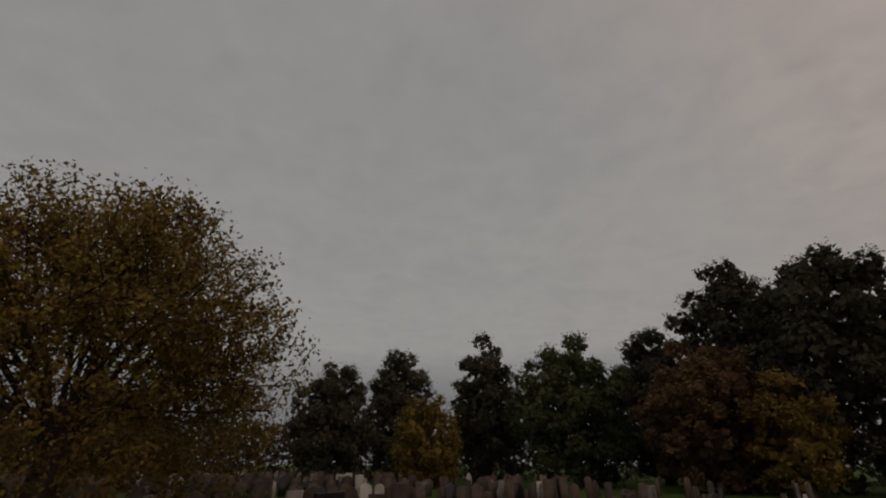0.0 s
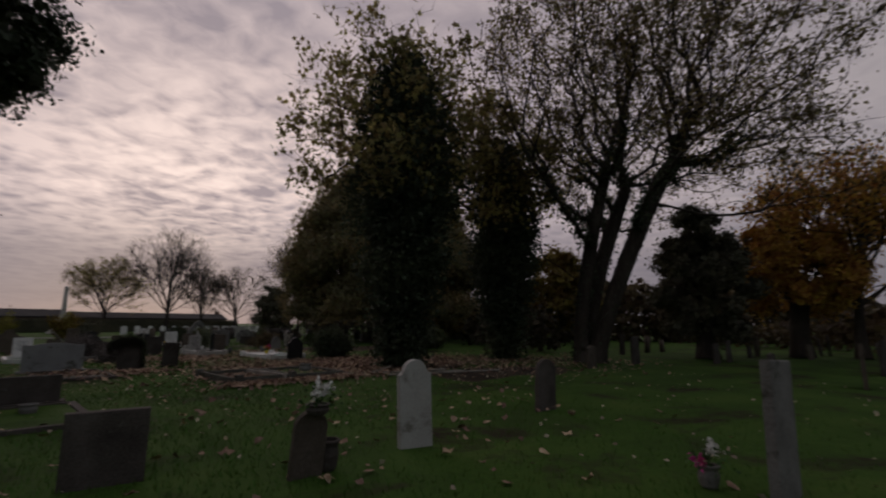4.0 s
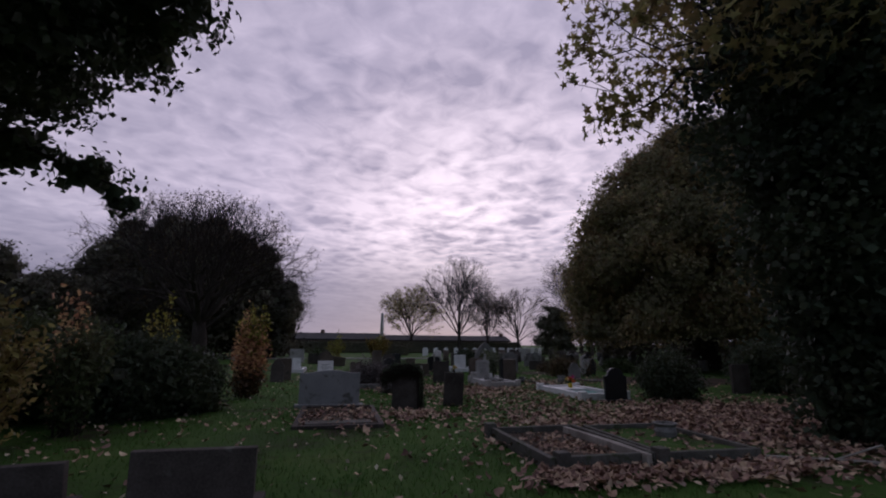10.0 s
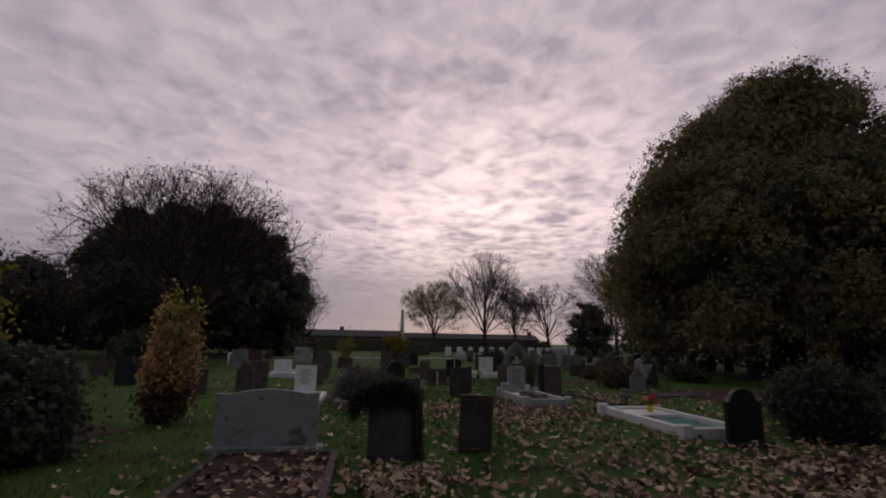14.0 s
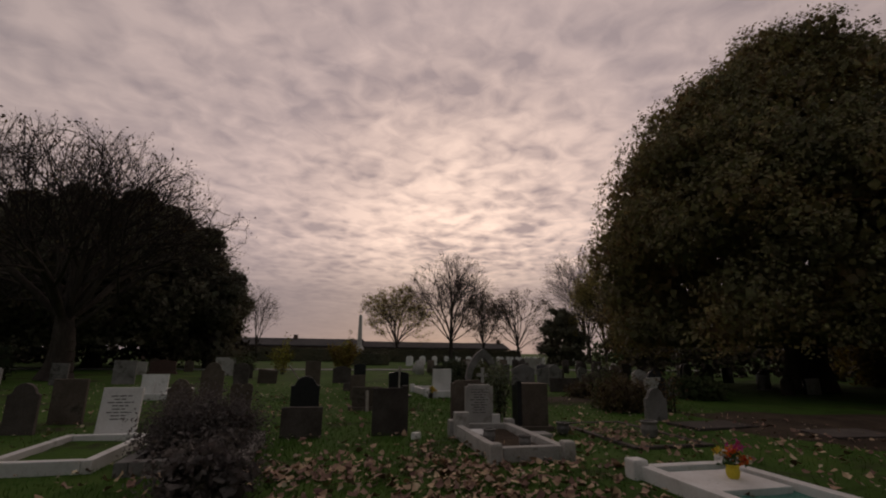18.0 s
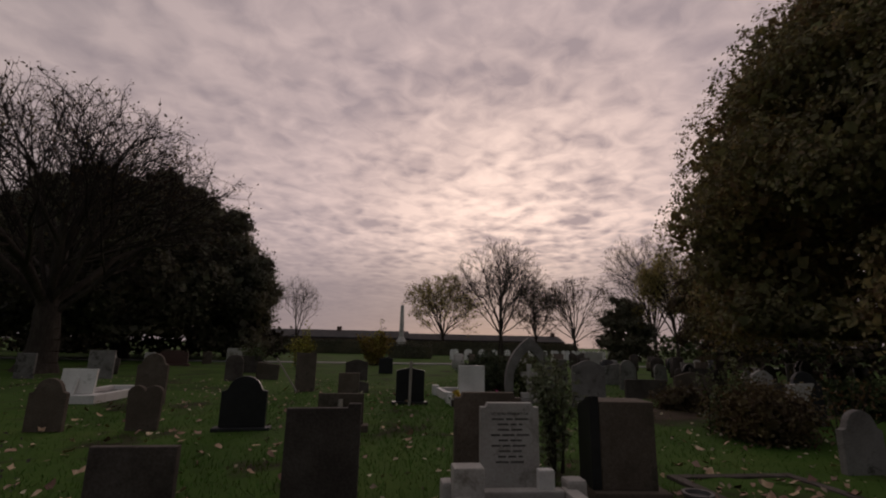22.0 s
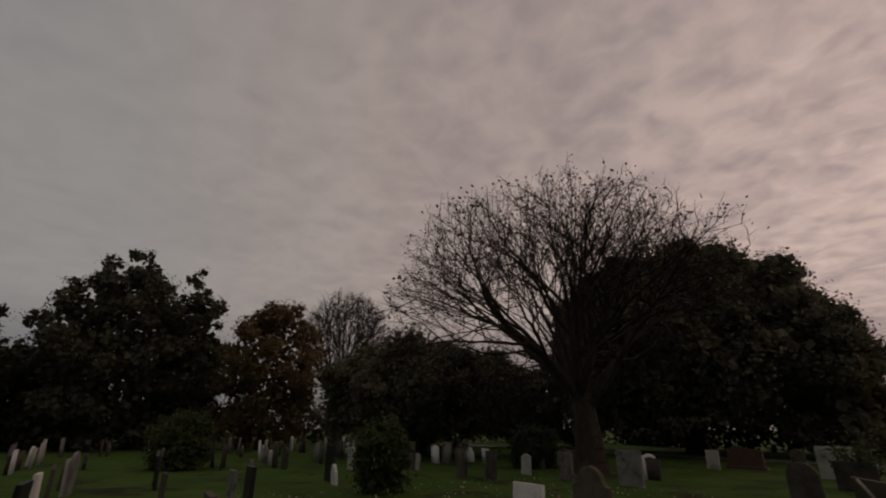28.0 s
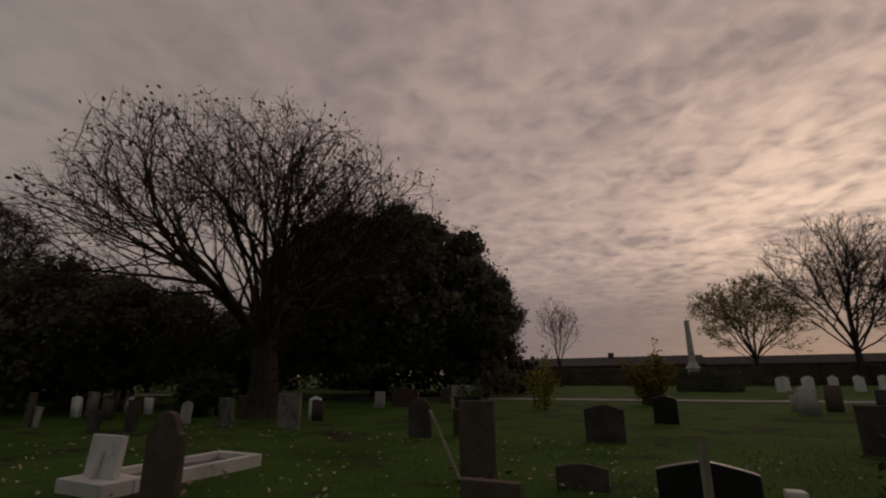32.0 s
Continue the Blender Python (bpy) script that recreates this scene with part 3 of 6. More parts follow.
def boughs(rng, centre, radii, count, size=0.30, low=-0.5, amp=0.2, seed=0.0, taper=0.0):
    """Rounded boughs set over an uneven egg: their centres, radii and outward directions."""
    t = unit(rng.normal(size=(count * 8, 3)))
    t = t[t[:, 2] > low]
    pick, d = [0], np.linalg.norm(t - t[0], axis=1)
    while len(pick) < min(count, len(t)):
        j = int(np.argmax(d))
        pick.append(j)
        d = np.minimum(d, np.linalg.norm(t - t[j], axis=1))
    t = t[pick]
    R = np.array(radii, float)
    k = np.array([1 + amp * noise.noise(Vector(q) * 1.9 + Vector((seed, 1.3, 7.7))) for q in t])[:, None]
    r = size * R.mean() * rng.uniform(0.65, 1.3, (len(t), 1)) * (1 - 1.1 * max(0.0, taper - 0.2) * np.maximum(0, t[:, 2:3]))
    slim = 1 - taper * np.maximum(0, t[:, 2:3]) * np.array([[1.0, 1.0, 0.0]])
    return np.array(centre) + t * np.maximum(R * k - 0.85 * r, 0.1) * slim, r, t


def clothe(parent, rng, lobes, leaves, leaf, mat, core=None, depth=4.0, floor=None, label="", name="crown", per=12, squash=0.85, mid=1.5, wide=None):
    """Leaves in small sprays over the given boughs, larger ones inside each; core: an egg kept dense."""
    c, r, t = lobes
    wide = wide or 2.6 * leaf
    sprays = max(8, leaves // per)
    w = (r ** 2).ravel()
    i = rng.choice(len(c), sprays, p=w / w.sum())
    u = unit(rng.normal(size=(sprays, 3)) + 0.8 * t[i])
    u = np.where((u * t[i]).sum(1, keepdims=True) < -0.3, -u, u)
    tip = c[i] + u * r[i] * np.array([1, 1, squash]) * (1.04 - 0.42 * rng.uniform(0, 1, (sprays, 1)) ** 1.4)
    reach = leaf * rng.uniform(0.7, 1.7, (sprays, 1))
    pts = np.repeat(tip, per, 0) + rng.normal(size=(sprays * per, 3)) * np.repeat(reach, per, 0) * 0.8
    out = np.repeat(u, per, 0)
    if floor is not None:
        keep = pts[:, 2] > floor + 0.5 * np.sin(pts[:, 0] * 1.3 + pts[:, 1] * 0.9)
        pts, out = pts[keep], out[keep]
    v, f = leaf_cards(pts, leaf, rng, up=0.4, narrow=0.7, facing=out)
    if mid:
        k = np.maximum(4, (mid * 2 * math.pi * r.ravel() ** 2 / (0.45 * wide ** 2)).astype(int))
        j = np.repeat(np.arange(len(c)), k)
        q = c[j] + unit(rng.normal(size=(len(j), 3))) * r[j] * np.array([1, 1, squash]) * rng.uniform(0.05, 1, (len(j), 1)) ** 0.4 * 0.80
        if floor is not None:
            q = q[q[:, 2] > floor + 0.25]
        v2, f2 = leaf_cards(q, wide, rng, narrow=0.9)
        f = np.concatenate([f, f2 + len(v)])
        v = np.concatenate([v, v2])
    if core is not None:
        C, R, low = np.array(core[0]), np.array(core[1]), core[2]
        big = wide * 1.25
        n = int(min(14000, depth * 2 * math.pi * R[0] * R[2] / (0.8 * big * big)))
        q = unit(rng.normal(size=(n, 3)))
        q = q[q[:, 2] > low] * rng.uniform(0.02, 1, ((q[:, 2] > low).sum(), 1)) ** (1 / 2.4)
        slim = 1 - core[3] * np.maximum(0, q[:, 2:3]) * np.array([[1.0, 1.0, 0.0]])
        inner = C + q * R * slim
        if floor is not None:
            inner = inner[inner[:, 2] > floor + 0.3]
        v2, f2 = leaf_cards(inner, big, rng, narrow=0.9)
        f = np.concatenate([f, f2 + len(v)])
        v = np.concatenate([v, v2])
    return raw_part(name, v, f, mat, parent, label)


def clump_crown(parent, rng, centre, radii, clumps, per, leaf, mat, spread=0.55, low=-0.5, amp=0.22, freq=1.6, seed=0.0, label="", name="crown", thickness=0.16):
    """A loose crown of many leaf clumps."""
    c = lumpy(rng, clumps, centre, radii, low, thickness, amp, freq, seed)
    out = unit(rng.normal(size=(len(c) * per, 3)))
    pts = np.repeat(c, per, 0) + out * spread * rng.uniform(0.05, 1, (len(c) * per, 1)) ** 0.85 * np.repeat(rng.uniform(0.5, 1.25, (len(c), 1)), per, 0)
    v, f = leaf_cards(pts, leaf, rng, up=0.4, facing=out)
    return raw_part(name, v, f, mat, parent, label)


def leaves_on(parent, rng, sk, count, leaf, mat, jitter=0.18, max_r=0.03, narrow=0.6, label="", ends=False, bunch=1):
    arr, par, r, tip = sk
    idx = np.where(r < max_r)[0]
    if ends:
        idx = np.where(tip)[0]
    if bunch > 1:
        idx = rng.choice(idx, max(8, count // bunch))
    src = rng.choice(idx, count)
    pts = arr[src] + rng.normal(size=(count, 3)) * jitter
    v, f = leaf_cards(pts, leaf, rng, narrow=narrow)
    return raw_part("crown", v, f, mat, parent, label)


# ---- ground ----
def build_ground():
    def axis(a, b, fine0, fine1, step, far):
        mid = np.arange(fine0, fine1, step)
        return np.concatenate([np.linspace(a, fine0, far, endpoint=False), mid, np.linspace(fine1, b, far)])
    xs, ys = axis(-1500, 1500, -30, 30, 0.5, 12), axis(-1500, 1500, -30, 65, 0.5, 12)
    X, Y = np.meshgrid(xs, ys, indexing="ij")
    near = (np.abs(X) < 40) & (np.abs(Y - 15) < 60)
    Z = np.zeros_like(X)
    it = np.argwhere(near)
    for i, j in it:
        Z[i, j] = 0.035 * noise.noise(Vector((X[i, j] * 0.45, Y[i, j] * 0.45, 0.3))) + 0.015 * noise.noise(Vector((X[i, j] * 1.7, Y[i, j] * 1.7, 2.3))) - 0.015
    v = np.stack([X, Y, Z], -1).reshape(-1, 3)
    n, m = len(xs), len(ys)
    i, j = np.meshgrid(np.arange(n - 1), np.arange(m - 1), indexing="ij")
    a = (i * m + j).ravel()
    f = np.stack([a, a + m, a + m + 1, a + 1], 1)
    g = raw_part("ground", v, f, M_GRASS, smooth=True)
    tagged(g, "damp dark green cemetery lawn with bare patches", "ground", kind="structure")
    # bare leaf-mould, and brown patches painted in for shade on the grass
    rng = np.random.default_rng(5)
    # (-3.9, 21.3) and (10.4, 11.8) put bramble and tree shade into the ground colour
    for k, (cx, cy, rx, ry, seed) in enumerate(((9.85, 17.15, 5.5, 4.2, 1.0), (14.5, 27.2, 4.8, 3.6, 2.0), (12.0, 33.5, 3.5, 2.2, 4.0), (-3.9, 21.3, 2.8, 2.6, 6.0), (10.4, 11.8, 4.2, 2.1, 5.0), (-3.5, -10.5, 6.5, 2.9, 7.0), (5.5, -12.5, 5.5, 2.6, 8.0), (-10.5, -5.5, 3.0, 2.4, 9.0))):
        n = 72
        vv, ff = [(cx, cy, 0.012)], []
        for q in range(n):
            a = 2 * math.pi * q / n
            r = 0.8 + 0.35 * noise.noise(Vector((math.cos(a) * 1.4, math.sin(a) * 1.4, seed)))
            for s in (0.5, 1.0):
                vv.append((cx + rx * r * s * math.cos(a), cy + ry * r * s * math.sin(a), 0.018 if s < 1 else -0.035))
        for q in range(n):
            p = (q + 1) % n
            ff.append((0, 1 + 2 * q, 1 + 2 * p, 0))
            ff.append((1 + 2 * q, 2 + 2 * q, 2 + 2 * p, 1 + 2 * p))
        bm = bmesh.new()
        bv = [bm.verts.new(c) for c in vv]
        for q in ff:
            bm.faces.new([bv[i] for i in dict.fromkeys(q)])
        tagged(part("bare_soil", bm, M_SOIL), "bare brown leaf-mould soil showing through the grass", "soil", kind="structure")


build_ground()


def build_path():
    bm = bmesh.new()
    for s in range(60):
        x0, x1 = -60 + s * 2.5, -57.5 + s * 2.5
        y0, y1 = 58.5 + 0.012 * x0 + 0.3 * math.sin(x0 * 0.05), 58.5 + 0.012 * x1 + 0.3 * math.sin(x1 * 0.05)
        for (a, b) in ((0.0, 2.0),):
            bm.faces.new([bm.verts.new(c) for c in ((x0, y0 + a, 0.03), (x1, y1 + a, 0.03), (x1, y1 + b, 0.03), (x0, y0 + b, 0.03))])
    bmesh.ops.remove_doubles(bm, verts=bm.verts, dist=0.01)
    ex = bmesh.ops.extrude_face_region(bm, geom=list(bm.faces))
    bmesh.ops.translate(bm, vec=(0, 0, -0.06), verts=[v for v in ex["geom"] if isinstance(v, bmesh.types.BMVert)])
    bmesh.ops.recalc_face_normals(bm, faces=bm.faces)
    tagged(part("path", bm, M_PATH), "narrow pale grey tarmac path across the lawn", "path", kind="structure")


build_path()


# ---- far building, hedge and boundary ----
def low_building(x, y, length, depth, eave, ridge, rot, label, chimneys=()):
    t = thing("low_building", pose(x, y, 0, 0, 0, rot), label, "building")
    bm = bmesh.new()
    box(bm, -length / 2, length / 2, -depth / 2, depth / 2, 0, eave)
    w = part("wall", bm, M_BRICK, t)
    bm = bmesh.new()
    o = 0.4
    pr = [(-depth / 2 - o, eave - 0.1), (0, ridge), (depth / 2 + o, eave - 0.1), (depth / 2 + o, eave + 0.08), (0, ridge + 0.2), (-depth / 2 - o, eave + 0.08)]
    va = [bm.verts.new((-length / 2 - o, a, b)) for a, b in pr]
    vb = [bm.verts.new((length / 2 + o, a, b)) for a, b in pr]
    n = len(pr)
    for i in range(n):
        bm.faces.new((va[i], va[(i + 1) % n], vb[(i + 1) % n], vb[i]))
    bm.faces.new(va)
    bm.faces.new(vb[::-1])
    bmesh.ops.recalc_face_normals(bm, faces=bm.faces)
    roof = part("roof", bm, M_ROOF, t)
    for cx in chimneys:
        bm = bmesh.new()
        box(bm, cx - 0.35, cx + 0.35, -0.3, 0.3, ridge - 0.3, ridge + 0.75, 0.03)
        c = part("chimney", bm, M_BRICK, t)
    k = 0
    xx = -length / 2 + 2
    while xx < length / 2 - 2:
        bm = bmesh.new()
        box(bm, xx, xx + 1.3, -depth / 2 - 0.05, -depth / 2 - 0.005, 0.9, min(1.9, eave - 0.2))
        part("window", bm, M_GLASS, t)
        xx += 4.2
    return t


low_building(-8, 98.5, 32, 6, 2.3, 3.3, 0, "long low dark brick building with tiled roof behind the hedge", chimneys=(5.5,))
low_building(20.5, 100.5, 26, 6, 2.2, 3.05, 0, "low dark brick outbuilding with shallow tiled roof", chimneys=(12.5,))


def hedge(x0, x1, y, depth, h, seed, label):
    rng = np.random.default_rng(seed)
    t = thing("hedge", pose((x0 + x1) / 2, y, 0), label, "hedge")
    L = x1 - x0
    n = int(L * h * 170)
    pts = np.stack([rng.uniform(-L / 2, L / 2, n), rng.choice([-1, 1], n) * depth / 2 * rng.uniform(0.7, 1, n), rng.uniform(0, h, n)], 1)
    top = np.stack([rng.uniform(-L / 2, L / 2, n // 2), rng.uniform(-depth / 2, depth / 2, n // 2), h + rng.normal(0, 0.05, n // 2)], 1)
    v, f = leaf_cards(np.concatenate([pts, top]), 0.16, rng, narrow=0.8)
    raw_part("foliage", v, f, M_YEW, t)
    bm = bmesh.new()
    box(bm, -L / 2 + 0.08, L / 2 - 0.08, -depth / 2 * 0.8, depth / 2 * 0.8, 0, h * 0.93, 0.12)
    part("core", bm, M_YEW, t, "dense dark inner twigs of the hedge")
    return t


hedge(-22, 34, 92.5, 1.2, 1.9, 11, "long clipped dark evergreen hedge along the boundary")
hedge(5.2, 9.9, 73.5, 1.2, 1.4, 12, "short clipped dark evergreen hedge before the memorial")


def memorial_column(x, y):
    t = thing("memorial_column", pose(x, y, 0, 0, 0, 8), "tall pale stone memorial column on a stepped base", "memorial")
    z = 0
    for s, hh in ((2.6, 0.28), (2.0, 0.28), (1.45, 0.3)):
        bm = bmesh.new()
        box(bm, -s / 2, s / 2, -s / 2, s / 2, z, z + hh, 0.03)
        part("step", bm, M_PALE, t)
        z += hh
    bm = bmesh.new()
    box(bm, -0.42, 0.42, -0.42, 0.42, z, z + 0.9, 0.05)
    part("plinth", bm, M_PALE, t)
    z += 0.9
    bm = bmesh.new()
    r = bmesh.ops.create_cone(bm, cap_ends=True, segments=8, radius1=0.66, radius2=0.31, depth=0.6)
    bmesh.ops.translate(bm, vec=(0, 0, z + 0.3), verts=r["verts"])
    part("foot", bm, M_PALE, t)
    z += 0.6
    bm = bmesh.new()
    r = bmesh.ops.create_cone(bm, cap_ends=True, segments=8, radius1=0.30, radius2=0.21, depth=6.1 - z)
    bmesh.ops.translate(bm, vec=(0, 0, z + (6.1 - z) / 2), verts=r["verts"])
    part("shaft", bm, M_PALE, t)
    return t


memorial_column(6.76, 79.9)


# ---- trees ----
def bare_tree(x, y, h, r, seed, label, trunk_h=2.2, trunk_r=0.34, tips=900, twigs=6, leaves=400, leaf_mat=None, rz=None, zc=None, low=-0.55, stems=1, leaf=0.13, lean=(0, 0), reach=0.45, twig_r=0.007, tip_r=0.009, fan=2.5, bend=2.0, bunch=1, ivy=0, off=None):
    rng = np.random.default_rng(seed)
    t = thing("bare_tree", pose(x, y, 0), label, "tree")
    zc = zc if zc is not None else h * 0.56
    rz = rz if rz is not None else h - zc
    sk = skeleton(rng, trunk_h, trunk_r, ((off or lean)[0], (off or lean)[1], zc), (r, r, rz), tips, low=low, stems=stems, lean=lean, reach=reach, tip_r=tip_r, fan=fan, bend=bend)
    limbs(t, sk, twigs=twigs, rng=rng, twig_r=twig_r)
    if ivy:
        arr, par, rad, tip = sk
        idx = np.where((rad > 0.06) & (arr[:, 2] < 9.0))[0]
        src = rng.choice(idx, ivy)
        along = rng.uniform(0, 1, (ivy, 1))
        pts = arr[src] * along + arr[np.maximum(par[src], 0)] * (1 - along) + rng.normal(size=(ivy, 3)) * 0.17
        v, f = leaf_cards(pts, 0.12, rng, narrow=0.9)
        raw_part("ivy", v, f, M_IVY, t, "dark ivy climbing the stems")
    if leaves:
        leaves_on(t, rng, sk, leaves, leaf, leaf_mat or M_BROWN, max_r=max(0.02, tip_r * 2.2), jitter=0.25, bunch=bunch)
    return t


def forked_tree(x, y, h, r, seed, label, trunk_h=2.2, trunk_r=0.34, zc=None, leaders=8, flat=25.0, spacing=(0.8, 0.7, 0.8), step=0.5, tip_r=0.02, twigs=0, twig_len=0.4, twig_r=0.012, leaves=0, leaf=0.2, leaf_mat=None, narrow=0.4, ends=True, name="bare_tree", off=(0, 0), rise=0.35, leaf_label="", twig_mat=None):
    rng = np.random.default_rng(seed)
    t = thing(name, pose(x, y, 0), label, "tree")
    zc = zc if zc is not None else h * 0.55
    sk = forked(rng, trunk_h, trunk_r, (off[0], off[1], zc), (r, r, h - zc), leaders, flat, spacing, step, tip_r, rise=rise)
    limbs(t, sk, bark=twig_mat, twig=twig_mat, twigs=twigs, rng=rng, twig_len=twig_len, twig_r=twig_r)
    if leaves:
        leaves_on(t, rng, sk, leaves, leaf, leaf_mat or M_BROWN, max_r=tip_r * 2.2, jitter=0.2, ends=ends, narrow=narrow, label=leaf_label)
    return t


def evergreen_tree(x, y, h, r, seed, label, base=1.0, trunk_r=0.4, trunk_h=2.5, leaves=6000, leaf=0.2, mat=None, amp=0.2, low=-0.75, name="evergreen_tree", zc=None, taper=0.0, lobes=None, size=0.30, depth=4.5, floor=None, mid=1.5, wide=None):
    """A leafy tree built of rounded boughs over a dense middle."""
    rng = np.random.default_rng(seed)
    t = thing(name, pose(x, y, 0), label, "tree")
    zc = zc if zc is not None else base + (h - base) * 0.42
    rz = h - zc
    R = np.array([r, r, rz])
    sk = skeleton(rng, trunk_h, trunk_r, (0, 0, zc), tuple(R * 0.85), 90, step=0.9, low=low, tip_r=0.015)
    limbs(t, sk)
    lb = boughs(rng, (0, 0, zc), R, lobes or int(16 + 4 * r), size, low, amp, seed * 1.37, taper)
    clothe(t, rng, lb, leaves, leaf, mat or M_YEW, ((0, 0, zc), R * 0.76, low, taper) if depth else None, depth, floor, mid=mid, wide=wide)
    return t


# the bare tree with the evergreens beside and behind it
forked_tree(-9.2, 44.6, 12.1, 8.5, 21, "spreading bare tree with dense fine twigs and few leaves", trunk_h=2.7, trunk_r=0.62, zc=5.9, leaders=15, flat=2.0, spacing=(0.58, 0.52, 0.5), step=0.45, tip_r=0.0105, twigs=2, twig_len=0.4, twig_r=0.0065, leaves=3000, leaf_mat=M_DRY, leaf=0.15, narrow=0.6, off=(-0.2, -0.2), rise=0.22)
evergreen_tree(-15.3, 62, 15.2, 9.8, 22, "broad dark evergreen dome behind the bare tree", leaves=30000, leaf=0.22, mat=M_YEW, mid=2.0, lobes=64, size=0.27, floor=1.7, trunk_r=0.6)
evergreen_tree(-6.4, 61, 9.2, 3.0, 23, "small rounded dark evergreen at the end of the group", leaves=6500, leaf=0.2, lobes=24)
evergreen_tree(-24, 45, 7.9, 7.0, 24, "low broad dark evergreen behind the graves", leaves=18000, leaf=0.2, floor=1.2)
# great dense tree by the lawn
evergreen_tree(24.4, 35.8, 17.4, 9.3, 25, "great round dense tree with dark green and browning leaves", base=1.2, trunk_h=3.4, trunk_r=0.8, leaves=108000, leaf=0.14, mat=M_HOLM, lobes=84, size=0.24, amp=0.10, wide=0.34, mid=1.1, zc=6.0, taper=0.33, floor=1.8, low=-0.5, depth=5.0)
# far trees by the boundary
for k, (x, y, h, r, m, lv, words) in enumerate(((13.3, 93.3, 12.0, 6.9, M_OLIVE, 7500, "small roadside tree with thin dull olive leaves"), (21.8, 91.8, 17.8, 8.0, M_DRY, 1100, "tall rounded leafless roadside tree against the sky"), (26.8, 90.4, 11.0, 4.4, M_DRY, 3200, "slight roadside tree with dark clinging leaves"), (31.9, 88.5, 11.6, 6.0, M_DRY, 1900, "rounded roadside tree with few brown leaves"))):
    forked_tree(x, y, h, r, 31 + k, words, trunk_h=h * 0.17 + 0.6, trunk_r=0.14 + h * 0.012, leaves=lv, leaf_mat=m, leaf=0.25, narrow=0.55, tip_r=0.014, zc=h * 0.56, flat=-12.0, leaders=13, twigs=2, twig_len=0.6, twig_r=0.007, spacing=(0.9, 0.9, 1.0), rise=0.10, ends=False)
forked_tree(44, 88, 18.6, 8.8, 36, "wide bare tree beyond the war graves", leaves=1500, leaf_mat=M_DRY, trunk_h=3.4, trunk_r=0.36, tip_r=0.013, flat=-6.0, leaders=12, rise=0.12, twigs=1, twig_len=0.7, twig_r=0.009, spacing=(1.05, 1.0, 1.1))
evergreen_tree(33.6, 60.2, 9.2, 4.0, 40, "dark spreading tree behind the great tree", leaves=8000, leaf=0.18, mat=M_YEWB, lobes=44, size=0.22, wide=0.42, low=-0.9)
forked_tree(37, 72, 12.4, 4.4, 39, "slim tree with dull olive leaves by the war graves", leaves=8500, leaf_mat=M_OLIVE, leaf=0.24, trunk_h=2.6, trunk_r=0.2, flat=0.0, leaders=9, rise=0.2, ends=False)
evergreen_tree(33.2, 76, 7.6, 3.4, 37, "small dark cypress bush by the graves", leaves=5000, leaf=0.22, taper=0.35, low=-0.95, zc=3.2)
forked_tree(-6.3, 84, 9.8, 3.0, 38, "slender bare tree beside the building", leaves=150, leaf_mat=M_DRY, trunk_h=2.0, trunk_r=0.13, leaders=7, flat=25.0, twigs=2, twig_len=0.6, twig_r=0.007, tip_r=0.011, spacing=(0.8, 0.7, 0.8))


# ivy-clad group
def ivy_tree(x, y, h, seed, label, wide=1.0, col_h=11.5, spread=4.3, count=6500, off=(-0.8, 0.4), leaf_mat=None):
    rng = np.random.default_rng(seed)
    t = thing("ivy_tree", pose(x, y, 0), label, "tree")
    
    def above(p):
        return p[:, 2] > 4.9 + 0.55 * np.maximum(0, p[:, 1]) + 0.5 * np.maximum(0, p[:, 0] + 2.5)
    sk = skeleton(rng, 6.0, 0.34, (off[0], off[1], h * 0.57), (spread, spread, h * 0.43), 620, step=0.5, low=-0.55, stems=1, clip=above)
    limbs(t, sk, twigs=2, rng=rng)
    # the ivy hangs out broadly at mid height and is slim near the ground
    heights, girth = np.array([0, 0.12, 0.3, 0.48, 0.66, 0.82, 0.95, 1.0]) * col_h, np.array([0.72, 0.78, 1.40, 1.94, 1.86, 1.45, 0.85, 0.3]) * wide
    n = 560
    zz = rng.uniform(0, 1, n) ** 0.85 * col_h
    ang = rng.uniform(0, 2 * np.pi, n)
    bulge = np.array([1 + 0.25 * noise.noise(Vector((math.cos(a) * 1.2, math.sin(a) * 1.2, z * 0.45 + seed))) for a, z in zip(ang, zz)])
    rad = np.interp(zz, heights, girth) * bulge * rng.uniform(0.78, 1.05, n)
    c = np.stack([rad * np.cos(ang), rad * np.sin(ang), zz], 1)
    pts = np.repeat(c, 34, 0) + rng.normal(size=(n * 34, 3)) * 0.21
    pts[:, 2] = np.maximum(pts[:, 2], 0.03)
    v, f = leaf_cards(pts, 0.13, rng, narrow=0.9)
    m = 6500
    ca, cz = rng.uniform(0, 6.28, m), rng.uniform(0, 0.97, m) * col_h
    cr = 0.74 * np.interp(cz, heights, girth) * np.sqrt(rng.uniform(0, 1, m))
    v2, f2 = leaf_cards(np.stack([cr * np.cos(ca), cr * np.sin(ca), cz], 1), 0.34, rng, narrow=0.9)
    raw_part("ivy", np.concatenate([v, v2]), np.concatenate([f, f2 + len(v)]), M_IVY, t, "dense dark ivy climbing the trunk")
    arr, par, r, tip = sk
    ok = np.where((r < 0.03) & above(arr))[0]
    src = rng.choice(rng.choice(ok, count // 9), count)
    v, f = lobed_leaves(arr[src] + rng.normal(size=(count, 3)) * 0.24, 0.23, rng)
    raw_part("crown", v, f, leaf_mat or M_MAPLE, t, "thin crown of yellowing maple leaves" if leaf_mat is None else "thin crown of dull brown leaves")
    return t


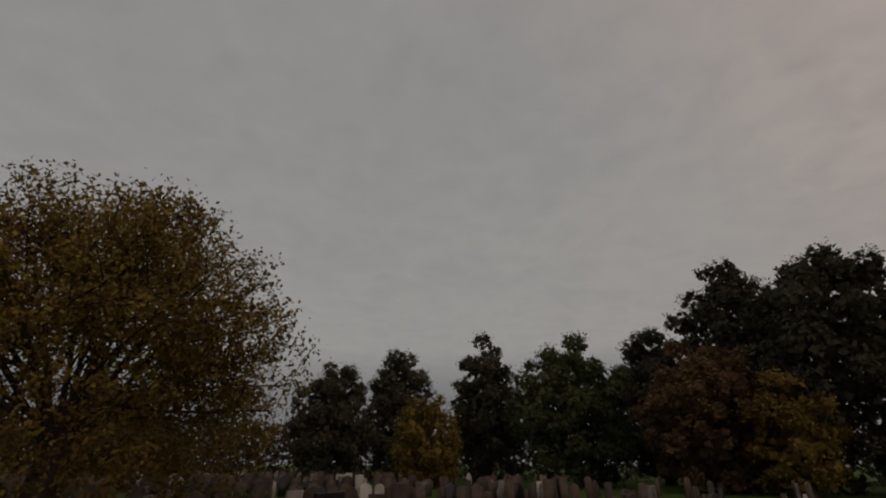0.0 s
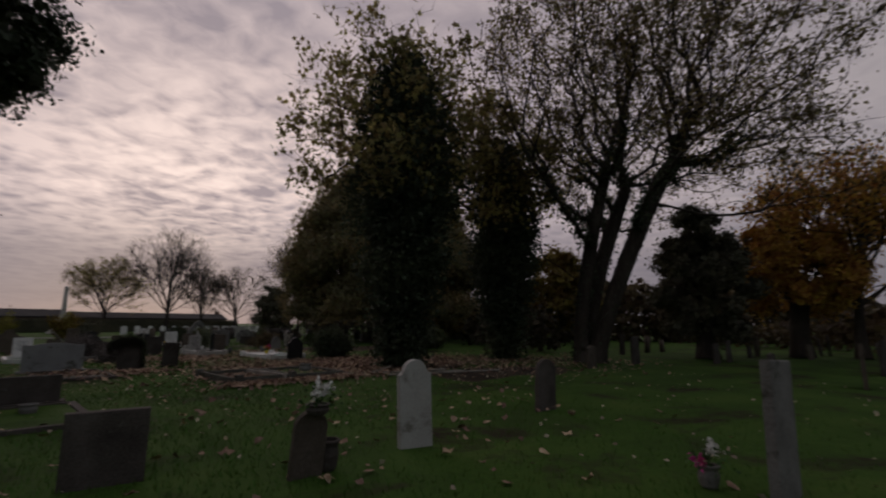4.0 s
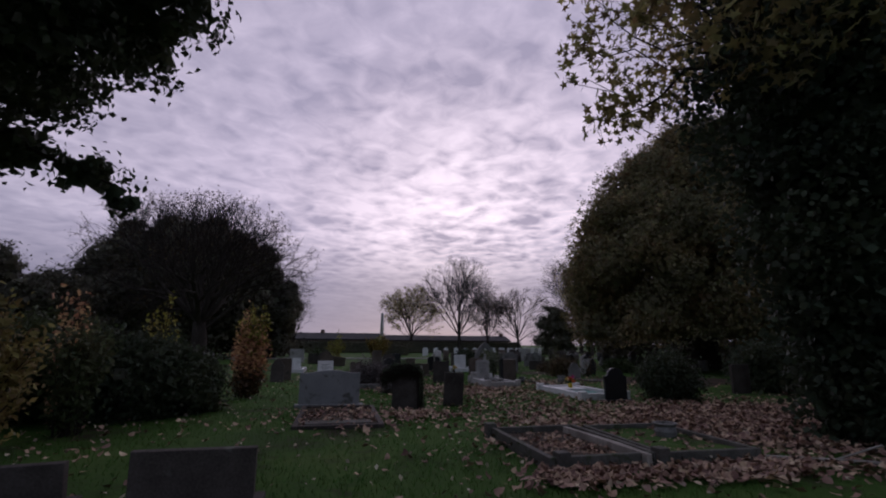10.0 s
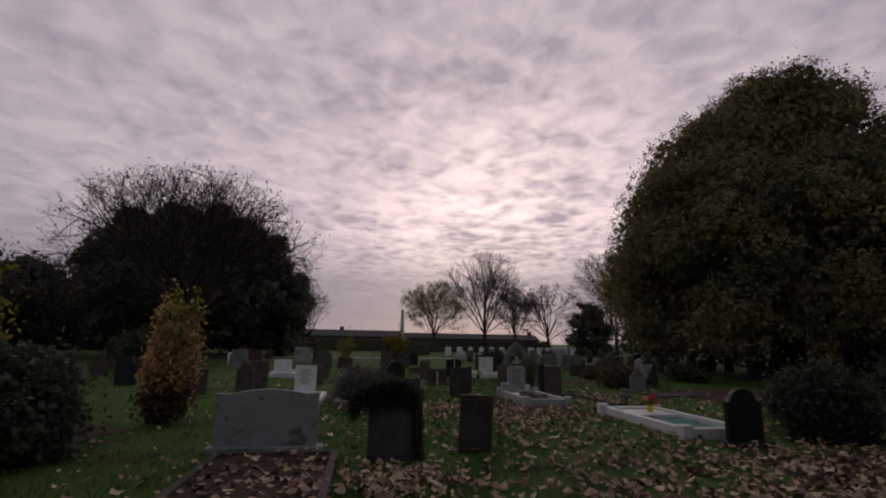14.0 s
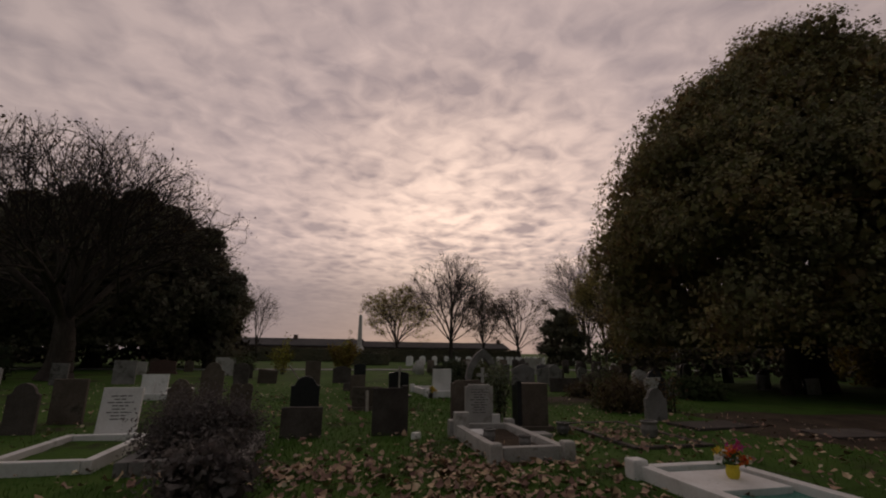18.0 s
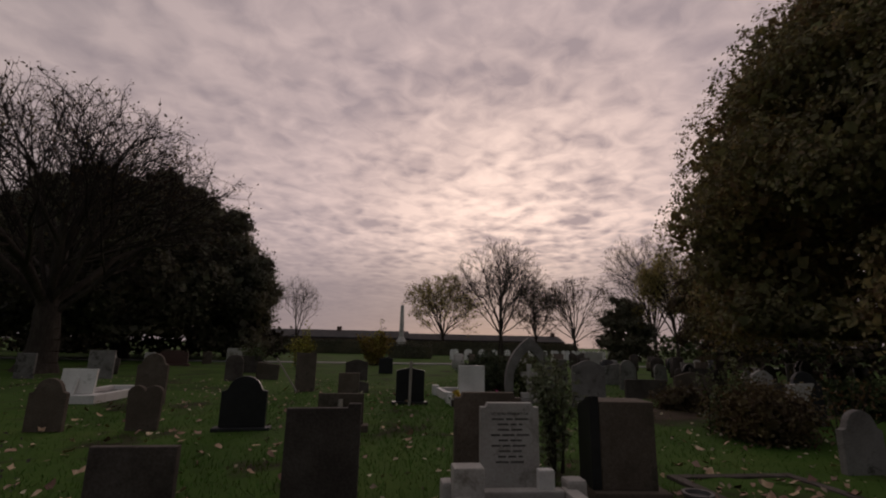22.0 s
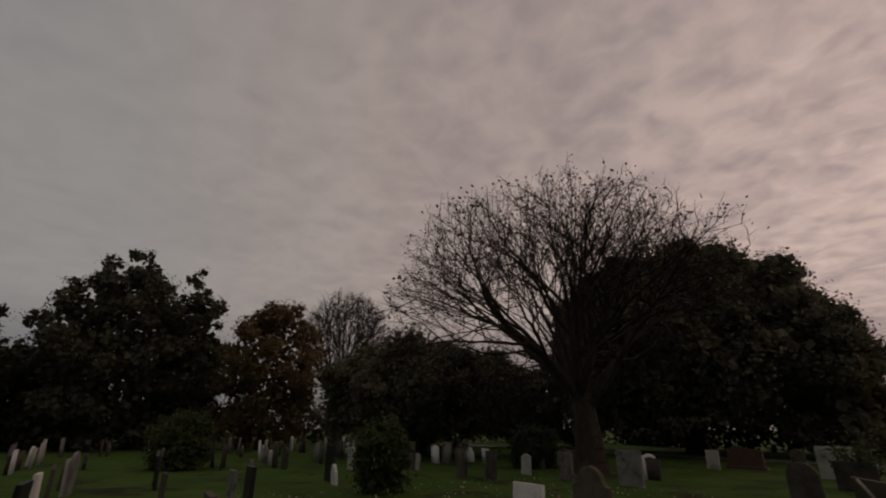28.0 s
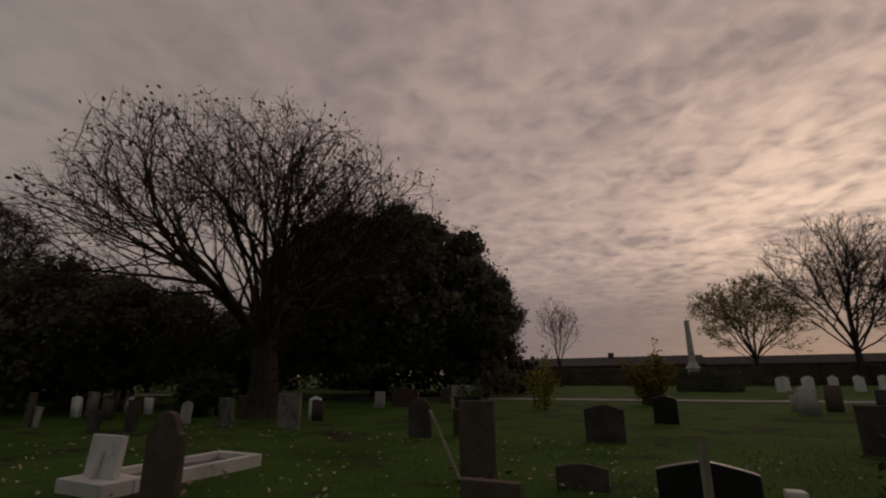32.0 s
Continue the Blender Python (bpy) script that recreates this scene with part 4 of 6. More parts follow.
ivy_tree(8.95, 15.05, 14.2, 41, "maple wrapped in dark ivy with yellowing leaves", spread=4.7, count=4800, off=(0.0, 0.6))
ivy_tree(14.85, 15.05, 12.5, 42, "ivy-clad tree with thin brown crown", wide=0.79, col_h=9.6, spread=4.6, count=4600, leaf_mat=M_OLIVE)
bare_tree(16.15, 11.85, 20.0, 8.8, 43, "tall leaning tree with forked ivied stems and sparse brown leaves", trunk_h=7.4, trunk_r=0.34, fan=3.4, bend=1.5, ivy=11000, tips=2000, twigs=2, leaves=34000, leaf_mat=M_AUTUMN, stems=3, lean=(1.3, -1.5), off=(1.7, -2.0), low=-0.5, zc=10.6, rz=9.4, tip_r=0.013, twig_r=0.011, reach=0.6, leaf=0.16, bunch=7)
evergreen_tree(22.25, 9.15, 7.4, 2.3, 44, "small dark conical evergreen by the trees", leaves=7000, leaf=0.15, taper=0.5, lobes=30, size=0.26)
forked_tree(27.7, 4.1, 10.4, 5.0, 45, "autumn tree with orange leaves and thinning dark branches", trunk_h=2.4, trunk_r=0.26, zc=5.6, leaders=11, flat=-6.0, leaves=9000, leaf_mat=M_ORANGE, leaf=0.2, narrow=0.7, ends=False, rise=0.15, name="autumn_tree", spacing=(0.6, 0.6, 0.6), leaf_label="thin orange autumn leaves")
evergreen_tree(26.3, 6.2, 7.0, 2.7, 59, "bright orange autumn tree beyond the graves", leaves=9000, leaf=0.17, mat=M_ORANGE, base=2.0, name="autumn_tree", depth=1.6, lobes=26)
evergreen_tree(32, 22.6, 7.7, 3.4, 46, "yellow-brown autumn tree in the distance", leaves=5000, leaf=0.2, mat=M_GOLD, name="autumn_tree", depth=1.5)
# beyond the lawn, where the walk begins
evergreen_tree(32.35, -5.85, 11, 5.0, 47, "dark brown mixed thicket tree", leaves=9500, leaf=0.23, mat=M_YEWB, depth=2.5, size=0.26, amp=0.3)
evergreen_tree(36.6, -14.0, 11.5, 9.0, 48, "broad dark evergreen dome beyond the graves", leaves=17000, leaf=0.23, mat=M_YEWB, size=0.24)
evergreen_tree(40.35, -2.85, 11.7, 6.0, 49, "dark thicket tree behind the dome", leaves=8000, leaf=0.24, mat=M_YEWB)
for k, (x, y, h, r, m, nm, lab) in enumerate((
        (54.35, -40.35, 9.6, 6.2, M_RUSSET, "autumn_tree", "far russet autumn trees by the boundary"),
        (51.85, -51.35, 13.2, 5.0, M_BROWN, "autumn_tree", "far domed brown autumn tree"),
        (41.85, -60.05, 10, 5.4, M_YEWB, "evergreen_tree", "far dark domed evergreen tree"),
        (33.95, -64.95, 8.2, 5.0, M_BROWN, "autumn_tree", "far low brown autumn tree"),
        (24.35, -67.35, 9.0, 6.0, M_RUSSET, "autumn_tree", "far low russet autumn tree"),
        (13.35, -71.35, 8.5, 6.0, M_YEWB, "evergreen_tree", "far dark low evergreen tree"),
        (4.35, -69.35, 9.0, 6.0, M_RUSSET, "autumn_tree", "far rounded russet autumn tree"),
        (-5.65, -65.35, 9.0, 6.0, M_BROWN, "autumn_tree", "far rounded brown autumn tree"),
        (-17.65, -55.35, 9.0, 6.0, M_YEWB, "evergreen_tree", "far dark rounded evergreen tree"),
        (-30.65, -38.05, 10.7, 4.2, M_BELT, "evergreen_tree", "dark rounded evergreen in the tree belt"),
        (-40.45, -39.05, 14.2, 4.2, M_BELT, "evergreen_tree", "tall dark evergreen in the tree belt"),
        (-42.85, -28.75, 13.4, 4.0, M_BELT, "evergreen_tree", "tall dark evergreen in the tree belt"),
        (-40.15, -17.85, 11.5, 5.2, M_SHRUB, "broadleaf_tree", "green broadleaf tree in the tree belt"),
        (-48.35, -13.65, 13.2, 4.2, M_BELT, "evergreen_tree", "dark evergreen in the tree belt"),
        (-37.65, -7.25, 9.0, 4.2, M_BROWN, "autumn_tree", "dull red-brown autumn tree"),
        (-36.35, -2.95, 6.6, 2.4, M_GOLD, "autumn_tree", "small golden autumn tree before the belt"),
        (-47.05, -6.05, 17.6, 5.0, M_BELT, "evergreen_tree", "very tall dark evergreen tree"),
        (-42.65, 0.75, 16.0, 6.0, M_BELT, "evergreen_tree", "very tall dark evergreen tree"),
        (-30.35, -25.15, 6.4, 2.7, M_GOLD, "autumn_tree", "small golden-brown tree in front of the belt"),
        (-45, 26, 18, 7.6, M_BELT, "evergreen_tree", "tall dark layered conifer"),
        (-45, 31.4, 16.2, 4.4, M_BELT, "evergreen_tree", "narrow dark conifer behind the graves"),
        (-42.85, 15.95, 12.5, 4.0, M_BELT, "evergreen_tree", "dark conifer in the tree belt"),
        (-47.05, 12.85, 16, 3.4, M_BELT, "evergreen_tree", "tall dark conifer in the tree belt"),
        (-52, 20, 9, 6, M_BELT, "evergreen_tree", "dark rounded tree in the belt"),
        (-39.2, 38, 13.0, 5.2, M_RUSSETB, "autumn_tree", "brown-leaved autumn tree in the tree belt"),
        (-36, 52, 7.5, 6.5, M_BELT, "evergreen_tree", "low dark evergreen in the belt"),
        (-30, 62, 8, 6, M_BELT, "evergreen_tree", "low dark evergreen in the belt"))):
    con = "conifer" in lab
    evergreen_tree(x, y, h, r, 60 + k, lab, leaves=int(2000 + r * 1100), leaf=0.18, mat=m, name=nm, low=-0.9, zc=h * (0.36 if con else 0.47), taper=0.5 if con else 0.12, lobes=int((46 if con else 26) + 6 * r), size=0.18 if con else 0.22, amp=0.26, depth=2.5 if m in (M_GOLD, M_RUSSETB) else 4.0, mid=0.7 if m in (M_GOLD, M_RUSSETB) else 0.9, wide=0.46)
evergreen_tree(31.05, -29.75, 4.0, 1.6, 58, "small dark conical bush among the graves", leaves=2200, leaf=0.2, taper=0.4)
forked_tree(-47, 47.2, 17, 5.6, 57, "far bare tree with upright twigs", leaves=200, leaf_mat=M_DRY, trunk_h=4.0, trunk_r=0.34, flat=8.0, leaders=11, twigs=2, twig_len=0.8, twig_r=0.014, rise=0.3, spacing=(0.8, 0.8, 0.8))
# golden tree and thin-leaved tree behind the start
GT = forked_tree(-5.85, -16.15, 9.5, 6.5, 51, "broad golden-brown autumn tree with thinning top", trunk_h=1.9, trunk_r=0.36, zc=4.4, leaders=17, flat=-8.0, spacing=(0.6, 0.55, 0.55), tip_r=0.012, leaves=40000, leaf_mat=M_GOLD, leaf=0.145, narrow=0.6, ends=False, name="autumn_tree", rise=0.3)
clump_crown(GT, np.random.default_rng(511), (0, 0, 3.0), (5.6, 5.6, 4.1), 1300, 28, 0.14, M_GOLD, spread=0.55, low=-0.72, amp=0.3, seed=5.1, name="inner_crown", thickness=0.5)
forked_tree(6.4, -20.7, 12.7, 7.2, 52, "pale bare tree with a fan of branches and few brown leaves", trunk_h=2.9, trunk_r=0.34, tip_r=0.011, zc=7.0, leaders=14, flat=0.0, spacing=(0.62, 0.55, 0.52), step=0.45, off=(-0.35, 0.2), twig_mat=M_PALETWIG, twigs=1, twig_len=0.45, twig_r=0.006, leaves=6000, leaf_mat=M_BROWN, leaf=0.12, narrow=0.6, rise=0.22, ends=False)


# overhanging tree by the shrubs
def overhanging_tree(x, y):
    rng = np.random.default_rng(53)
    t = thing("overhanging_tree", pose(x, y, 0), "dark leafy tree overhanging the lawn", "tree")
    sk = skeleton(rng, 4.6, 0.32, (0.7, -0.4, 7.6), (4.8, 4.0, 4.0), 260, step=0.6, low=-0.6, tip_r=0.012)
    limbs(t, sk, twigs=2, rng=rng)
    a = boughs(rng, (0.7, -0.4, 7.7), (5.4, 4.6, 4.4), 84, 0.21, -0.9, 0.2, 3.3)
    hang = np.array([(3.0, 1.8, 4.2), (2.2, 1.5, 4.3), (1.3, 1.2, 4.6), (3.8, 2.0, 3.9), (4.3, 1.9, 3.6), (5.0, 0.6, 5.9), (5.5, -0.6, 6.1), (4.0, -1.0, 5.2), (2.4, -1.8, 4.9), (0.6, -1.4, 4.6)])
    size = np.array([0.55, 0.62, 0.75, 0.42, 0.3, 0.8, 0.75, 0.85, 0.9, 1.0])[:, None]
    lobes = (np.concatenate([a[0], hang]), np.concatenate([a[1], size]), np.concatenate([a[2], np.tile([[0.3, 0.0, -0.2]], (len(hang), 1))]))
    clothe(t, rng, lobes, 62000, 0.115, M_IVY, ((0.7, -0.4, 7.7), (4.1, 3.4, 3.3), -0.9, 0.0), 1.7, per=14, squash=0.65, mid=1.1)
    p0 = np.array([[1.0, 0.6, 4.6], [2.0, 1.4, 4.45], [3.1, 1.8, 4.2], [2.0, -0.8, 5.6]])
    p1 = np.array([[2.4, 1.4, 4.45], [3.2, 1.8, 4.2], [4.4, 1.9, 3.7], [5.2, -0.2, 6.1]])
    v, f = tubes(p0, p1, np.array([0.07, 0.05, 0.032, 0.06]), np.array([0.05, 0.032, 0.012, 0.015]), 6)
    raw_part("limb", v, f, M_BARK, t)


overhanging_tree(-7.15, 14.2)


# ---- shrubs ----
def shrub(x, y, h, r, seed, mat, label, stems=26, leaves=1500, leaf=0.09):
    rng = np.random.default_rng(seed)
    t = thing("shrub", pose(x, y, 0), label, "shrub")
    a = rng.uniform(0, 2 * np.pi, stems)
    rr = rng.uniform(0.05, 0.35, stems)
    p0 = np.stack([np.cos(a) * rr * r, np.sin(a) * rr * r, np.zeros(stems)], 1)
    out = rng.uniform(0.3, 1.0, stems)
    hh = h * rng.uniform(0.55, 1.0, stems) * (1.05 - 0.35 * out)
    p2 = np.stack([np.cos(a) * out * r, np.sin(a) * out * r, hh], 1)
    p1 = (p0 + p2) / 2 + np.stack([-np.cos(a) * 0.12 * r, -np.sin(a) * 0.12 * r, 0.12 * hh], 1)
    va, fa = tubes(p0, p1, np.full(stems, 0.014), np.full(stems, 0.010), 4)
    vb, fb = tubes(p1, p2, np.full(stems, 0.010), np.full(stems, 0.004), 4)
    tagged(raw_part("stem_clump", np.concatenate([va, vb]), np.concatenate([fa, fb + len(va)]), M_TWIG, t), kind="stuff")
    s = rng.integers(0, stems, leaves)
    q = rng.uniform(0.12, 1.0, (leaves, 1))
    pts = np.where(q < 0.5, p0[s] + (p1[s] - p0[s]) * q * 2, p1[s] + (p2[s] - p1[s]) * (q * 2 - 1)) + rng.normal(size=(leaves, 3)) * (0.05 + 0.07 * r)
    pts[:, 2] = np.maximum(pts[:, 2], 0.04)
    v, f = leaf_cards(pts, leaf, rng, up=0.3)
    raw_part("leaves", v, f, mat, t)
    return t


# ---- gravestones ----
def outline(style, w, h):
    a = w / 2
    if style == "round":
        r = a
        c = h - r * 0.8
        return [(-a, 0), (a, 0)] + [(a * math.cos(q), c + r * 0.8 * math.sin(q)) for q in np.linspace(0, math.pi, 17)]
    if style == "shoulder":
        s, r = h - a * 0.72, a * 0.72
        return [(-a, 0), (a, 0), (a, s), (a * 0.78, s + 0.02)] + [(r * math.cos(q), s + 0.02 + (h - s - 0.02) * math.sin(q)) for q in np.linspace(0.25, math.pi - 0.25, 13)] + [(-a * 0.78, s + 0.02), (-a, s)]
    if style == "curved":
        s = h * 0.88
        return [(-a, 0), (a, 0), (a, s)] + [(a * (1 - 2 * q), s + (h - s) * math.sin(math.pi * q) ** 1.4) for q in np.linspace(0.06, 0.94, 13)] + [(-a, s)]
    if style == "ogee":
        s = h * 0.93
        return [(-a, 0), (a, 0), (a, s)] + [(a * (1 - 2 * q), s - 0.012 * math.sin(math.pi * min(q, 1 - q) / 0.2) * (min(q, 1 - q) < 0.2) + (h - s) * max(0.0, math.sin(math.pi * (q - 0.16) / 0.68) if 0.16 < q < 0.84 else 0.0)) for q in np.linspace(0.03, 0.97, 25)] + [(-a, s)]
    if style == "peak":
        s = h * 0.9
        return [(-a, 0), (a, 0), (a, s)] + [(a * (1 - 2 * q), s + (h - s) * (1 - abs(1 - 2 * q)) ** 0.8) for q in np.linspace(0.08, 0.92, 9)] + [(-a, s)]
    if style == "step":
        return [(-a, 0), (a, 0), (a, h * 0.95), (a * 0.82, h * 0.95), (a * 0.76, h), (-a * 0.76, h), (-a * 0.82, h * 0.95), (-a, h * 0.95)]
    if style == "notch":
        return [(-a, 0), (a, 0), (a, h), (a * 0.66, h), (a * 0.62, h * 0.96), (-a, h * 0.955)]
    if style == "heart":
        return [(-a * 0.86, 0), (a * 0.86, 0), (a, h * 0.8)] + [(a * (0.5 + 0.5 * math.cos(q)), h * 0.86 + h * 0.14 * math.sin(q)) for q in np.linspace(0, math.pi * 0.92, 8)] + [(0, h * 0.9)] + [(-a * (0.5 - 0.5 * math.cos(q)), h * 0.86 + h * 0.14 * math.sin(q)) for q in np.linspace(0.25, math.pi, 8)] + [(-a, h * 0.8)]
    return [(-a, 0), (a, 0), (a, h), (-a, h)]


def lettering(parent, words, size, z, y):
    """Raised words in the built-in face, centred on the front of a stone."""
    cu = bpy.data.curves.new("lettering", "FONT")
    cu.body, cu.size, cu.extrude, cu.align_x = words, size, 0.002, "CENTER"
    src = bpy.data.objects.new("lettering", cu)
    me = bpy.data.meshes.new_from_object(src)
    bpy.data.objects.remove(src)
    bpy.data.curves.remove(cu)
    me.transform(pose(0, y, z, 90))
    me.materials.append(M_LETTER)
    ob = new("lettering", me)
    ob.parent = parent
    tagged(ob, "worn dark lettering cut in capitals")


def letter_bars(parent, w, z0, z1, y, seed, rows=6):
    """Worn inscription, as plain bars."""
    rng = random.Random(seed)
    step = (z1 - z0) / rows
    for k in range(rows):
        L = w * rng.uniform(0.45, 0.95)
        bm = bmesh.new()
        x = -L / 2
        while x < L / 2 - 0.02:
            e = min(L / 2, x + rng.uniform(0.05, 0.13))
            box(bm, x, e, y - 0.003, y + 0.002, z1 - step * (k + 0.65), z1 - step * (k + 0.30))
            x = e + 0.022
        part("inscription", bm, M_LETTER, parent)


STONE_NAMES = {"M_WHITE": "white marble", "M_PALE": "pale stone", "M_CAST": "pale grey cast stone", "M_GREY": "grey limestone", "M_DARK": "weathered dark stone", "M_BROWNST": "brown sandstone", "M_BLACK": "polished black granite", "M_GRANITE": "grey granite", "M_RED": "dull red granite"}
STYLE_WORDS = {"round": "round-topped", "shoulder": "shouldered", "curved": "curve-topped", "peak": "peaked", "step": "step-topped", "notch": "notched", "flat": "square-topped", "heart": "heart-topped", "ogee": "gently wave-topped"}
N_STONE = [0]


def headstone(x, y, style, w, h, mat, rot=0.0, tilt=0.0, lean=0.0, depth=0.09, plinth=0.0, bars=0, extra="on the lawn", group="graves"):
    N_STONE[0] += 1
    words = f"{STYLE_WORDS[style]} {STONE_NAMES[mat]} headstone {extra}"
    if abs(tilt) > 4 or abs(lean) > 4:
        words = words.replace("headstone", "leaning headstone").replace("dim ", "").replace("weathered ", "")
    t = thing("headstone", pose(x, y, 0, tilt, lean, rot), words, "gravestone", group)
    m = MATS[mat]
    z0 = -0.12
    if plinth:
        bm = bmesh.new()
        box(bm, -w / 2 - 0.09, w / 2 + 0.09, -depth / 2 - 0.09, depth / 2 + 0.09, -0.08, plinth, 0.015)
        part("plinth", bm, m, t)
        z0 = plinth
    pr = [(a, b * (h - z0) / h + z0) for a, b in outline(style, w, h)]
    part("slab", slab(pr, depth), m, t)
    if bars:
        letter_bars(t, w * 0.78, z0 + (h - z0) * 0.28, h * 0.86, -depth / 2 - 0.001, N_STONE[0], bars)
    return t


MATS = {"M_CAST": M_CAST, "M_WHITE": M_WHITE, "M_PALE": M_PALE, "M_GREY": M_GREY, "M_DARK": M_DARK, "M_BROWNST": M_BROWNST, "M_BLACK": M_BLACK, "M_GRANITE": M_GRANITE, "M_RED": M_RED}


def kerb_set(x0, x1, y0, y1, h, wid, mat, fill, label, rot=0.0, posts=True, fill_label=""):
    cx, cy = (x0 + x1) / 2, (y0 + y1) / 2
    t = thing("grave_kerb", pose(cx, cy, 0, 0, 0, rot), label, "grave kerb", "graves")
    a, b = (x1 - x0) / 2, (y1 - y0) / 2
    rails = ((-a, -a + wid, -b, b), (a - wid, a, -b, b), (-a + wid + 0.004, a - wid - 0.004, -b, -b + wid), (-a + wid + 0.004, a - wid - 0.004, b - wid, b))
    for p, q, r, s in rails:
        bm = bmesh.new()
        box(bm, p, q, r, s, -0.06, h, 0.014)
        part("kerb", bm, mat, t)
    if posts:
        for px in (-a, a):
            for py in (-b, b):
                bm = bmesh.new()
                box(bm, px - wid * 0.7, px + wid * 0.7, py - wid * 0.7, py + wid * 0.7, -0.06, h + 0.07, 0.03)
                part("corner_post", bm, mat, t)
    if fill is not None:
        bm = bmesh.new()
        bmesh.ops.create_grid(bm, x_segments=14, y_segments=20, size=0.5)
        for v in bm.verts:
            v.co.x *= 2 * (a - wid) * 0.998
            v.co.y *= 2 * (b - wid) * 0.998
            v.co.z = h * 0.42 + 0.02 * noise.noise(Vector((v.co.x * 3 + cx, v.co.y * 3 + cy, 0)))
        part("infill", bm, fill, t, fill_label)
    return t
